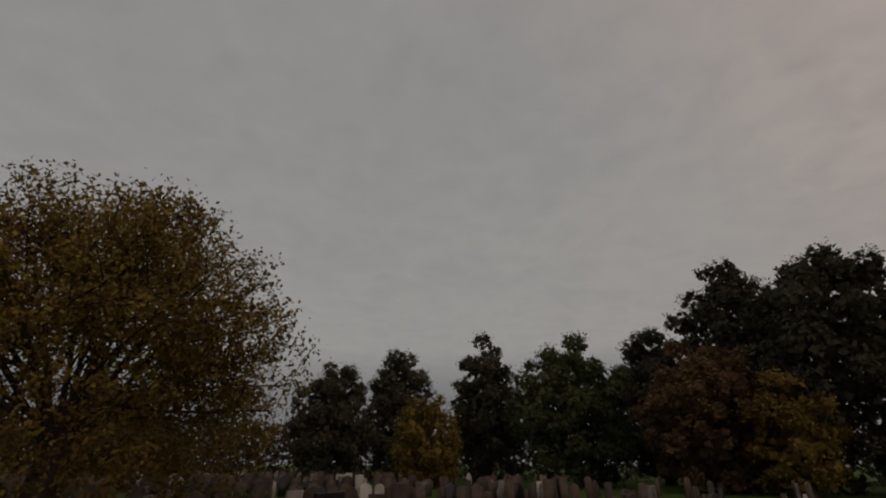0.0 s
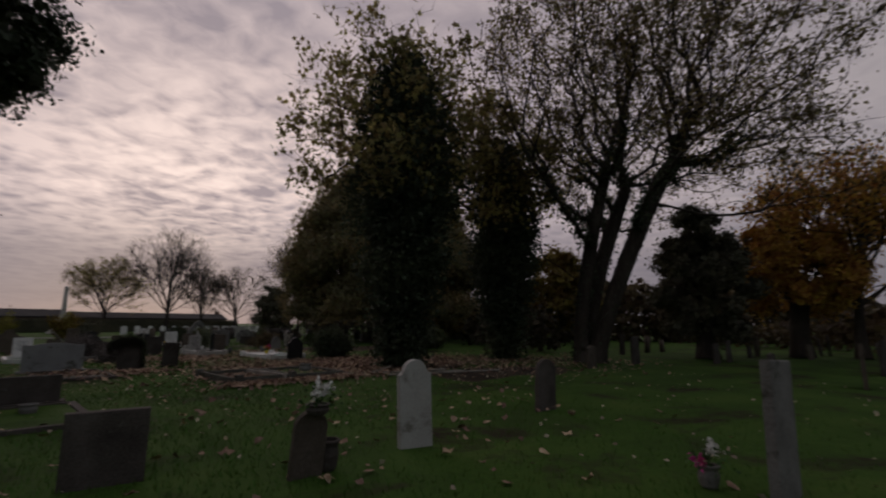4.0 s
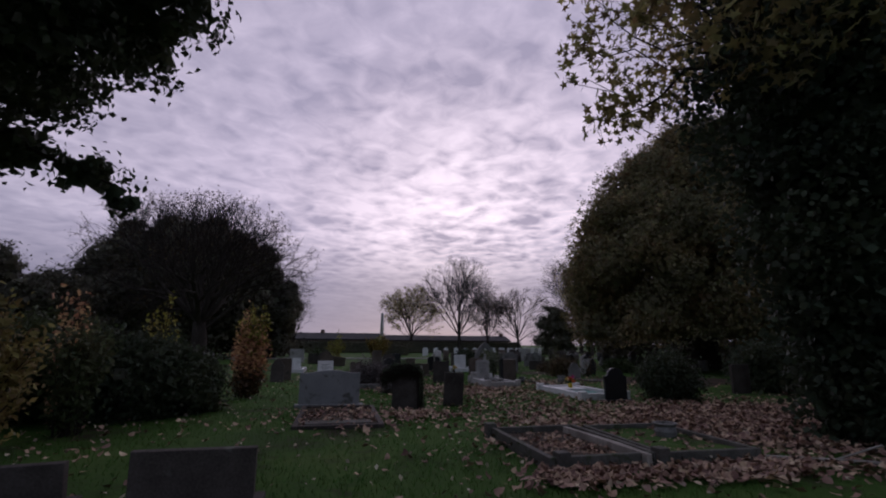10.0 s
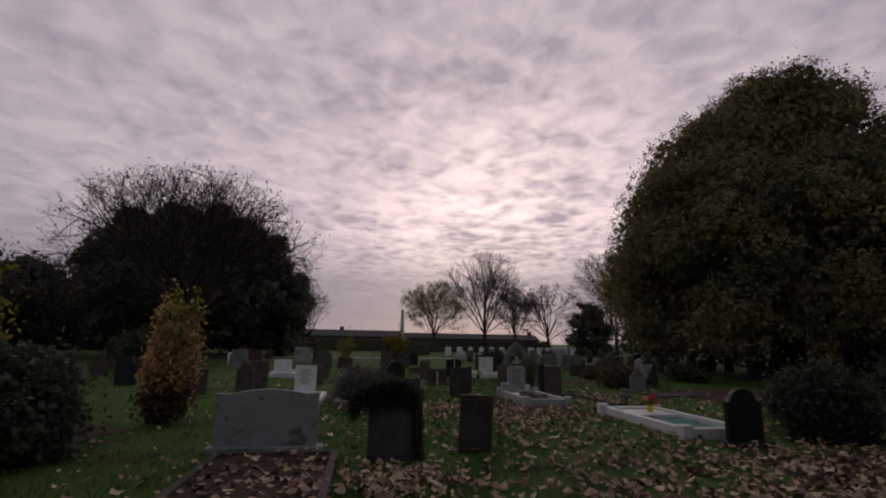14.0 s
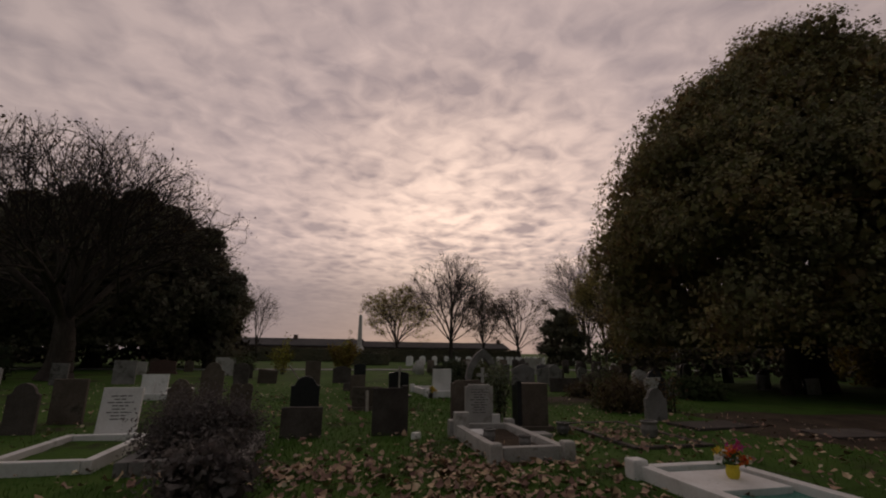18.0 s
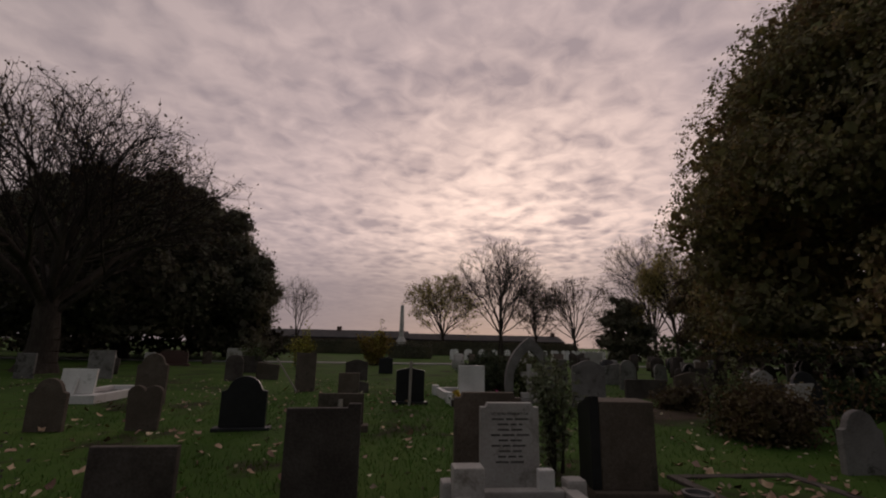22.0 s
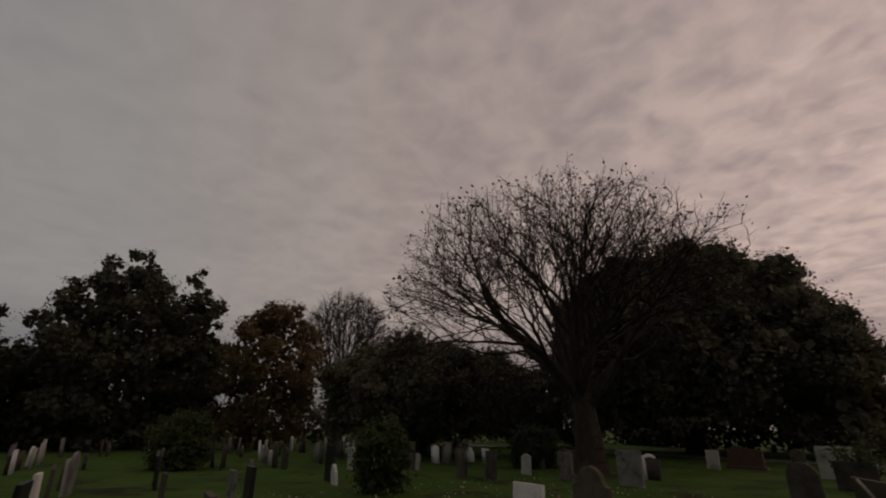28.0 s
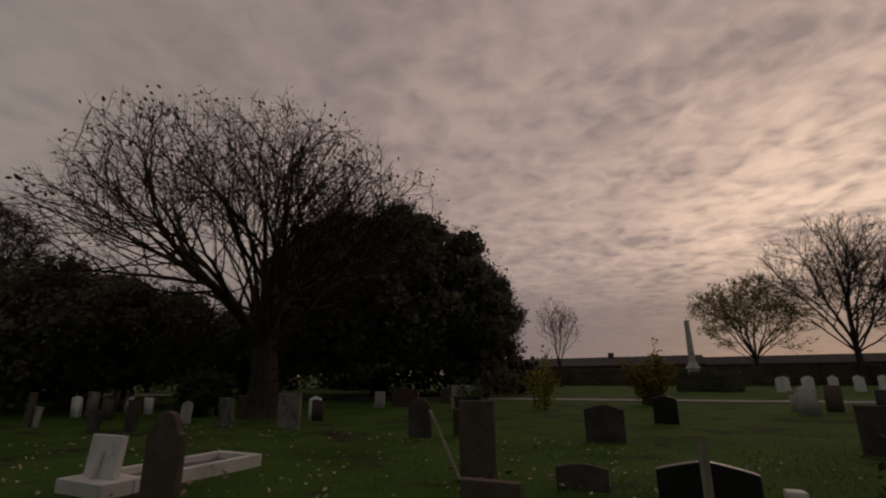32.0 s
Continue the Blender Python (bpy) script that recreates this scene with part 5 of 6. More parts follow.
STONES = (
    # x, y, style, width, height, material, turn, tilt, lean, plinth, inscription rows
    (2.35, 7, "shoulder", 0.44, 1.04, "M_PALE", -14, 0, -2, 0.0, 0),
    (0.85, 6.95, "round", 0.33, 0.62, "M_BROWNST", -10, 4, 3, 0.0, 0),
    (-0.6, 8.05, "flat", 0.66, 0.66, "M_DARK", -12, 3, 0, 0.0, 0),
    (5.65, 7.25, "round", 0.45, 0.87, "M_DARK", -10, 0, 2, 0.0, 0),
    (3.5, 3.49, "flat", 0.5, 1.17, "M_GREY", -8, 0, 3, 0.0, 0),
    (4.93, 0.7, "shoulder", 0.55, 1.1, "M_PALE", -8, 2, -3, 0.2, 0),
    (-0.85, 13.88, "flat", 1.1, 0.52, "M_DARK", 0, 4, 0, 0.06, 0),
    (-2.54, 14.03, "flat", 1.14, 0.4, "M_DARK", 0, 5, -2, 0.05, 0),
    (0.27, 20.95, "ogee", 1.45, 0.86, "M_CAST", 0, 0, 0, 0.06, 0),
    (2.06, 20.22, "flat", 0.66, 0.92, "M_DARK", 0, 0, 0, 0.0, 0),
    (3.32, 20.61, "flat", 0.5, 0.81, "M_DARK", 0, 3, 2, 0.0, 0),
    (-0.02, 27.8, "flat", 0.6, 0.86, "M_WHITE", 3, -10, 0, 0.1, 8),
    (-1.78, 30.0, "flat", 0.62, 0.88, "M_BROWNST", 0, 0, 0, 0.0, 0),
    (7.95, 20.65, "shoulder", 0.66, 0.9, "M_BLACK", 0, 0, 0, 0.06, 0),
    (13.45, 22.05, "flat", 0.7, 0.92, "M_DARK", 0, 0, 0, 0.0, 0),
    (10.9, 28.5, "shoulder", 0.56, 0.74, "M_GREY", 0, 0, 0, 0.0, 0),
    (2.82, 31.5, "shoulder", 0.72, 0.86, "M_BLACK", 4, 0, 0, 0.05, 0),
    (2.97, 27.8, "flat", 0.73, 0.5, "M_DARK", 0, 0, 0, 0.0, 0),
    (4.58, 27.8, "notch", 0.68, 0.87, "M_DARK", 0, 0, 0, 0.0, 0),
    (4.40, 31.5, "flat", 0.76, 0.59, "M_BROWNST", 0, 0, 0, 0.09, 0),
    (4.3, 34.3, "flat", 0.47, 0.76, "M_BROWNST", 0, 0, 0, 0.0, 0),
    (7.3, 35.2, "flat", 0.68, 0.93, "M_WHITE", 4, 0, 0, 0.14, 0),
    (6.2, 28.12, "step", 0.70, 0.95, "M_BROWNST", 0, 0, 0, 0.0, 0),
    (6.33, 27.75, "step", 0.57, 0.89, "M_PALE", 0, 0, 0, 0.12, 9),
    (-3.16, 28.4, "flat", 0.6, 0.7, "M_DARK", 0, 0, 0, 0.0, 0),
    (-1.89, 28.7, "shoulder", 0.5, 0.88, "M_DARK", 0, 0, 0, 0.0, 0),
    (-0.1, 31.4, "shoulder", 0.55, 0.8, "M_BROWNST", 0, 0, 0, 0.0, 0),
    (1.28, 31.5, "heart", 0.53, 0.69, "M_BROWNST", 0, 0, 0, 0.0, 0),
    (-0.15, 34.75, "shoulder", 0.66, 1.12, "M_BROWNST", 0, 0, 0, 0.0, 0),
    (-0.55, 41.9, "round", 0.65, 0.93, "M_DARK", 0, 0, 0, 0.0, 0),
    (2.75, 37.8, "flat", 0.58, 1.12, "M_BROWNST", 0, 0, 0, 0.0, 0),
    (4.28, 37.8, "curved", 0.7, 0.32, "M_DARK", 0, 0, 0, 0.0, 0),
    (3.96, 42.5, "curved", 0.88, 0.8, "M_DARK", 0, 0, 0, 0.0, 0),
    (5.1, 47.3, "peak", 0.7, 0.8, "M_BLACK", 0, 0, 0, 0.0, 0),
    (13.4, 35.3, "curved", 1.05, 0.83, "M_BROWNST", 0, 0, 0, 0.0, 0),
    (12.8, 36.6, "flat", 1.3, 0.54, "M_DARK", 0, 0, 0, 0.0, 0),
    (14.6, 41.7, "curved", 1.4, 0.82, "M_GREY", 0, 0, 0, 0.0, 0),
    (18.2, 52, "flat", 1.15, 1.15, "M_PALE", 0, 0, 0, 0.0, 0),
    (-5.45, 42.3, "flat", 0.9, 1.0, "M_GREY", 0, 0, 0, 0.0, 0),
    (-2.9, 50, "flat", 1.15, 1.05, "M_PALE", 0, 0, 0, 0.0, 0),
    (10.15, 34.6, "curved", 0.85, 1.12, "M_GREY", 0, 0, 0, 0.0, 0),
    (-6.9, 51.8, "curved", 1.5, 0.85, "M_RED", 0, 0, 0, 0.12, 0),
    (-1.3, 46.8, "flat", 1.0, 0.75, "M_DARK", 6, 0, 0, 0.0, 0),
    (0.5, 42.6, "flat", 0.9, 0.62, "M_BROWNST", -12, 10, 6, 0.0, 0),
    (-20, 46, "flat", 0.7, 0.8, "M_WHITE", 0, 0, 0, 0.0, 0),
    (-7.9, 31.2, "flat", 0.6, 0.7, "M_GREY", 0, 0, 0, 0.0, 0),
    (-6.35, 31.3, "flat", 0.7, 0.87, "M_BLACK", 0, 0, 0, 0.0, 0),
    (-11.6, 34.8, "flat", 0.7, 1.1, "M_BLACK", 0, 0, 0, 0.0, 0),
    (8.8, 42.5, "flat", 0.58, 0.86, "M_DARK", 0, 0, 0, 0.0, 0),
    (-4.3, -5.95, "flat", 0.6, 0.82, "M_PALE", 4, 0, 0, 0.0, 0),
    (-1.25, -5.75, "flat", 0.5, 0.8, "M_WHITE", -4, 0, 3, 0.0, 0),
    (-0.45, -6.25, "flat", 0.6, 0.8, "M_BLACK", 0, 0, 0, 0.0, 0),
    (0.65, -3.35, "flat", 0.42, 0.85, "M_BROWNST", -6, 3, 4, 0.0, 0),
    (0.7, -4.7, "round", 0.42, 0.82, "M_GREY", 0, 0, 0, 0.0, 0),
    (1.45, -1.55, "flat", 0.45, 0.8, "M_BROWNST", -12, 0, -6, 0.0, 0),
    (2.2, -0.2, "round", 0.5, 0.62, "M_GREY", -40, 14, 0, 0.0, 0),
    (3.1, 0.65, "flat", 0.5, 1.12, "M_BROWNST", 62, 0, 2, 0.0, 0),
    (2.55, 0.55, "round", 0.3, 0.7, "M_BROWNST", 58, 0, -3, 0.0, 0),
    (3.5, -4.95, "shoulder", 0.55, 0.9, "M_BROWNST", -8, 0, 4, 0.0, 0),
    (4.95, -6.75, "flat", 0.5, 0.8, "M_DARK", 0, 0, 0, 0.0, 0),
    (7.15, -3.55, "flat", 0.5, 0.7, "M_BLACK", 0, 0, 0, 0.0, 0),
    (5.95, -1.95, "round", 0.5, 0.75, "M_GREY", -6, 5, 3, 0.0, 0),
    (8.0, -1.75, "peak", 0.85, 0.62, "M_GREY", -20, -14, 9, 0.0, 0),
    (9.2, -1.2, "shoulder", 0.5, 0.8, "M_BROWNST", 0, -4, 0, 0.0, 0),
    (3.3, -2.3, "flat", 0.55, 0.95, "M_BROWNST", -10, 12, 4, 0.0, 0),
    (4.75, -4.75, "shoulder", 0.5, 0.9, "M_BROWNST", -6, 4, -4, 0.0, 0),
    (3.55, -7.4, "shoulder", 0.62, 0.85, "M_BROWNST", -4, 0, 3, 0.05, 0),
    (3.85, -9.4, "curved", 0.55, 0.85, "M_GREY", 0, 0, 4, 0.0, 0),
    (2.15, -7.0, "flat", 0.55, 0.9, "M_GREY", -6, 5, -5, 0.08, 0),
    (1.1, -5.75, "flat", 0.62, 1.02, "M_BROWNST", -4, 0, 3, 0.08, 0),
    (1.25, -7.8, "round", 0.6, 0.95, "M_DARK", 0, 0, 0, 0.0, 0),
    (5.3, -10.6, "flat", 0.5, 0.95, "M_GREY", -8, 3, 8, 0.0, 0),
    (-4.35, -10.35, "round", 0.5, 0.8, "M_GREY", 0, 0, 0, 0.0, 0),
    (-7.9, -11.6, "curved", 0.6, 0.7, "M_GREY", 5, 0, 0, 0.0, 0),
    (5.95, -15.8, "curved", 0.6, 1.1, "M_BROWNST", 0, 0, 0, 0.0, 0),
    (-11.85, -13.55, "flat", 0.6, 0.8, "M_PALE", 0, 0, 0, 0.0, 0),
    (-15.65, -14.65, "curved", 0.6, 0.9, "M_WHITE", 0, 0, 0, 0.0, 0),
    (9.2, 39.6, "flat", 0.54, 1.1, "M_BROWNST", 0, 0, 0, 0.0, 0),
)
for x, y, style, w, h, mat, rot, tilt, lean, plinth, bars in STONES:
    ob = headstone(x, y, style, w, h, mat, rot, tilt, lean, plinth=plinth, bars=bars)
    if style == "step" and bars:
        lettering(ob, "LOVING MEMORY OF", 0.038, h * 0.875, -0.047)

# war graves in ranks
for k in range(17):
    for r in range(2):
        headstone(11.9 + k * 1.62 + r * 0.8, 71.8 + k * 0.62 + r * 3.4, "curved", 0.62, 1.06, "M_WHITE", 14, extra="in the ranks of war graves", group="war graves")

# graves farther off, in uneven rows: the nearer ones as things, the rest as one mass for each stone
rng_far = random.Random(77)
FAR_MESH = {}


def clear(x, y):
    if -4.5 < x < 10.5 and -2.5 < y < 41:
        return False
    return all((x - s[0]) ** 2 + (y - s[1]) ** 2 > 1.4 for s in STONES)


def field(x0, x1, y0, y1, count, group, near, extra, mats=("M_GREY", "M_DARK", "M_BROWNST", "M_GREY", "M_DARK", "M_PALE", "M_BLACK", "M_WHITE")):
    """near: centre and radius within which the stones are things of their own."""
    for k in range(count):
        x = x0 + round((rng_far.uniform(0, x1 - x0)) / 1.35) * 1.35 + rng_far.uniform(-0.2, 0.2)
        y = y0 + round((rng_far.uniform(0, y1 - y0)) / 2.4) * 2.4 + rng_far.uniform(-0.25, 0.25)
        st = rng_far.choice(("round", "shoulder", "curved", "flat", "flat", "peak"))
        mt = rng_far.choice(mats)
        w, h = rng_far.uniform(0.48, 0.72), rng_far.uniform(0.55, 1.1)
        r, a, b = rng_far.uniform(-6, 6), rng_far.uniform(-5, 5), rng_far.uniform(-3, 3)
        if not clear(x, y):
            continue
        if math.hypot(x - near[0], y - near[1]) < near[2]:
            headstone(x, y, st, w, h, mt, r, a, b, extra=extra, group=group)
        else:
            bm = slab([(p, q * (h + 0.1) / h - 0.1) for p, q in outline(st, w, h)], 0.09, 0)
            bmesh.ops.transform(bm, matrix=pose(x, y, 0, a, b, r), verts=bm.verts)
            bmesh.ops.triangulate(bm, faces=bm.faces)
            bm.verts.index_update()
            vs, fs, n = FAR_MESH.setdefault(mt, [[], [], [0]])
            vs.extend(v.co[:] for v in bm.verts)
            fs.extend([i.index + n[0] for i in f.verts] for f in bm.faces)
            n[0] += len(bm.verts)
            bm.free()


START = ("M_DARK", "M_BROWNST", "M_BROWNST", "M_DARK", "M_BROWNST", "M_GREY", "M_DARK", "M_BROWNST", "M_PALE", "M_BLACK", "M_BROWNST")
field(-36, -6, 18, 46, 170, "graves under the trees", (-5, 31, 13), "on the dim lawn under the trees")
field(-34, 12, -40, -6.5, 340, "graves at the start", (-4, -8, 11), "in a crowded row", START)
field(8, 40, -44, -6, 210, "graves at the start", (9, -7, 9), "in a crowded row", START)
field(-26, -12, -4, 10, 60, "graves at the start", (-9, 0, 9), "in a crowded row", START)
field(-22, 9, -24, -7, 80, "graves at the start", (-2, -9, 8), "leaning in a crowded row", START)
field(-40, 44, -56, -28, 190, "graves at the start", (0, 0, 1), "in a far row", ("M_PALE", "M_GREY", "M_DARK", "M_BROWNST", "M_BROWNST"))
field(9.5, 26, 32, 56, 90, "graves by the great tree", (12, 38, 9), "by the great tree", ("M_GREY", "M_DARK", "M_BROWNST", "M_DARK", "M_PALE", "M_BLACK"))
field(-9, -1, 48, 56, 7, "graves by the path", (0, 48, 14), "near the path", START)
field(14, 30, -4, 12, 26, "graves beyond the ivy trees", (17, 6, 9), "in rough grass", ("M_DARK", "M_BROWNST", "M_DARK"))
for mt, (vs, fs, n) in FAR_MESH.items():
    tagged(raw_part("distant_gravestones", vs, fs, MATS[mt]), f"distant rows of {STONE_NAMES[mt]} headstones", "gravestones", kind="stuff")


# ---- graves with kerbs, vases, flowers ----
def pot(x, y, h, r, label, mat=None, z=0.0, flowers=None, seed=1):
    rng = np.random.default_rng(seed)
    t = thing("grave_vase", pose(x, y, z), label, "vase")
    bm = bmesh.new()
    prof = [(0.62, 0), (0.80, 0.12), (0.95, 0.5), (0.82, 0.78), (0.9, 0.88), (1.02, 0.94), (1.0, 1.0), (0.78, 1.0), (0.74, 0.85)]
    n = 16
    rings = [[bm.verts.new((r * a * math.cos(2 * math.pi * k / n), r * a * math.sin(2 * math.pi * k / n), h * b)) for k in range(n)] for a, b in prof]
    for q in range(len(rings) - 1):
        for k in range(n):
            bm.faces.new((rings[q][k], rings[q][(k + 1) % n], rings[q + 1][(k + 1) % n], rings[q + 1][k]))
    bm.faces.new(rings[0][::-1])
    bm.faces.new(rings[-1])
    bmesh.ops.recalc_face_normals(bm, faces=bm.faces)
    part("body", bm, mat or M_POT, t)
    if flowers:
        for i, col in enumerate(flowers):
            a = rng.uniform(0, 2 * np.pi)
            d = rng.uniform(0.2, 1.6) * r
            top = np.array([[d * math.cos(a) * 1.3, d * math.sin(a) * 1.3, h + rng.uniform(0.06, 0.2)]])
            v, f = tubes(np.array([[0, 0, h * 0.8]]), top, np.array([0.004]), np.array([0.003]), 4)
            stem = raw_part("flower", v, f, M_STEM, t)
            pts = top + rng.normal(size=(34, 3)) * 0.028
            v, f = leaf_cards(pts, 0.045, rng, up=0.4, narrow=0.8)
            raw_part("blossom", v, f, M_PETAL[col], stem, f"{col} petals")
        pts = np.array([[0, 0, h + 0.05]]) + rng.normal(size=(60, 3)) * np.array([r * 0.8, r * 0.8, 0.05])
        v, f = leaf_cards(pts, 0.06, rng)
        tagged(raw_part("greenery", v, f, M_STEM, t), kind="stuff")
    return t


def tablet(x, y, w, d, h, mat, label, rot=0, tilt=0):
    t = thing("grave_tablet", pose(x, y, 0, tilt, 0, rot), label, "grave tablet", "graves")
    bm = bmesh.new()
    box(bm, -w / 2, w / 2, -d / 2, d / 2, -0.03, h, 0.012)
    part("slab", bm, mat, t)
    return t


# inscribed pale stone with its kerb
kerb_set(5.74, 6.86, 25.15, 27.5, 0.2, 0.13, M_PALE, M_SOIL, "pale stone kerb round the inscribed grave, filled with soil", fill_label="dark soil with leaves")
pot(6.05, 26.3, 0.2, 0.11, "grey stone flower vase in the grave kerb", M_GREY, 0.08)
pot(6.45, 25.75, 0.18, 0.1, "grey stone flower vase in the grave kerb", M_GREY, 0.08)
tablet(5.86, 27.35, 0.26, 0.2, 0.42, M_PALE, "small pale stone block beside the headstone")
tablet(6.02, 26.9, 0.24, 0.2, 0.16, M_WHITE, "small white memorial tablet on the grave", tilt=20)
tablet(6.58, 27.45, 0.14, 0.1, 0.36, M_WHITE, "small pale marker at the foot of the headstone")
GR = headstone(7.55, 27.95, "flat", 0.55, 0.9, "M_BROWNST", -6, plinth=0.08, depth=0.4, extra="with a polished black side")
bm_edge = slab([(-0.21, 0.085), (0.21, 0.085), (0.21, 0.84), (0.12, 0.85), (0.03, 0.88), (-0.06, 0.92), (-0.15, 0.945), (-0.21, 0.95)], 0.09, 0.006)
bmesh.ops.rotate(bm_edge, verts=bm_edge.verts, cent=(0, 0, 0), matrix=Matrix.Rotation(radians(90), 3, "Z"))
bmesh.ops.translate(bm_edge, verts=bm_edge.verts, vec=(-0.323, 0, 0))
part("side_panel", bm_edge, M_BLACK, GR, "polished black granite panel with a curved top")
pot(7.85, 27.2, 0.22, 0.13, "round grey stone urn by the granite headstone", M_GRANITE)
tablet(7.25, 27.1, 0.5, 0.35, 0.06, M_PALE, "pale base slab before the granite headstone")
# white grave with green glass chippings
kerb_set(7.25, 8.6, 21.2, 24.1, 0.16, 0.15, M_WHITE, M_CHIPS, "white marble grave kerb filled with green glass chippings", fill_label="green glass chippings")
tablet(7.92, 23.4, 0.95, 0.8, 0.13, M_WHITE, "white marble tablet inside the grave kerb")
pot(8.02, 23.4, 0.15, 0.08, "vase of pink, orange and yellow flowers on the white grave", M_PETAL["yellow"], 0.13, ["pink", "orange", "yellow", "orange", "white", "orange", "yellow", "pink"], 4)
# wide grey stone with its mossy plot
kerb_set(-0.33, 1.33, 17.8, 20.63, 0.06, 0.10, M_DARK, M_SOIL, "low mossy stone kerb full of fallen leaves", posts=False, fill_label="leaf-strewn soil")
tablet(0.5, 18.15, 1.22, 0.36, 0.07, M_KERB, "flat weathered stone slab at the foot of the plot")
# low dark stones with kerbs near the shrubs
kerb_set(-1.47, -0.1, 11.2, 13.6, 0.05, 0.12, M_DARK, M_GRASS, "mossy stone kerb with grass inside", posts=False)
kerb_set(-3.27, -1.65, 11.35, 13.75, 0.04, 0.12, M_DARK, M_GRASS, "mossy sunken stone kerb with grass inside", posts=False)
pot(-0.8, 12.85, 0.16, 0.13, "small grey stone flower bowl on the grass", M_GREY)
# broken kerbs among the leaves
kerb_set(3.0, 4.55, 14.4, 16.6, 0.15, 0.085, M_KERB, M_SOIL, "low broken stone kerb full of fallen leaves", rot=1, posts=False, fill_label="soil under drifted leaves")
for px, py in ((3.2, 14.42), (4.6, 14.42), (3.0, 16.62)):
    tablet(px, py, 0.17, 0.17, 0.21, M_KERB, "squat stone corner post of the broken kerb", rot=3)
kerb_set(4.68, 6.22, 14.45, 16.62, 0.13, 0.075, M_KERB, M_GRASS, "thin stone kerb with rough grass inside", rot=-1, posts=False)
pot(5.78, 15.85, 0.26, 0.19, "wide grey stone bowl inside the kerb", M_GREY)
for bx, by, br, bl, bz in ((4.30, 15.35, 3.0, 2.1, 0.16), (4.43, 15.45, 6.0, 1.9, 0.13)):
    tablet(bx, by, 0.075, bl, bz, M_WOOD, "loose pale edging strip lying along the kerb", rot=br)
# lavender plot and white stone plot
kerb_set(0.95, 2.42, 25.3, 27.4, 0.16, 0.16, M_GREY, M_SOIL, "rough grey stone kerb round a shrub", posts=False)
kerb_set(-0.62, 0.62, 25.55, 27.6, 0.15, 0.12, M_WHITE, M_GRASS, "white marble kerb with grass inside", posts=False)
# flat slabs and kerbs by the great tree
kerb_set(8.35, 9.9, 25.7, 28.5, 0.03, 0.13, M_DARK, M_GRASS, "sunken dark stone kerb in the grass", posts=False)
pot(9.3, 26.6, 0.3, 0.16, "round grey stone urn on the grass", M_GREY)
tablet(11.6, 27.6, 1.6, 0.9, 0.05, M_DARK, "flat dark ledger stone on bare soil", rot=4)
tablet(13.5, 26.2, 1.5, 0.9, 0.05, M_DARK, "flat dark ledger stone on bare soil", rot=-5)
# white stone seen from its back, kerb beyond
kerb_set(6.68, 7.86, 35.3, 37.4, 0.2, 0.14, M_WHITE, M_GRAVEL, "white marble grave kerb behind the plain white headstone", rot=4)
tablet(7.3, 34.9, 1.15, 0.3, 0.2, M_WHITE, "white marble base of the plain headstone", rot=4)
for dx, cols in ((-0.52, ["yellow"] * 6), (0.55, ["yellow", "pink", "orange", "white"])):
    pot(7.3 + dx, 34.6, 0.14, 0.09, "low pot of bright flowers at the white grave", M_DARK, 0.0 if dx < 0 else 0.0, cols, int(40 + dx * 10))
# open white slab with a prop and kerb
kerb_set(-2.4, -1.3, 35.16, 37.4, 0.18, 0.14, M_WHITE, M_GRAVEL, "white marble grave kerb with gravel", posts=False)


def propped_slab(x, y):
    t = thing("propped_headstone", pose(x, y, 0.18, 0, 0, 0), "white marble slab headstone leaning back on a stone prop", "gravestone", "graves")
    bm = slab([(-0.37, 0), (0.37, 0), (0.37, 0.56), (-0.37, 0.56)], 0.08)
    bmesh.ops.transform(bm, matrix=pose(0, 0, 0, -5, 0, 0), verts=bm.verts)
    part("slab", bm, M_WHITE, t)
    bm = slab([(-0.03, 0), (0.03, 0), (0.03, 0.38), (-0.03, 0.38)], 0.06)
    bmesh.ops.transform(bm, matrix=pose(0, -0.12, 0, -14, 0, 0), verts=bm.verts)
    part("prop", bm, M_WHITE, t)
    bm = bmesh.new()
    box(bm, -0.55, 0.55, -0.28, 0.14, -0.2, 0.0, 0.015)
    part("base", bm, M_WHITE, t)


propped_slab(-1.84, 35.0)


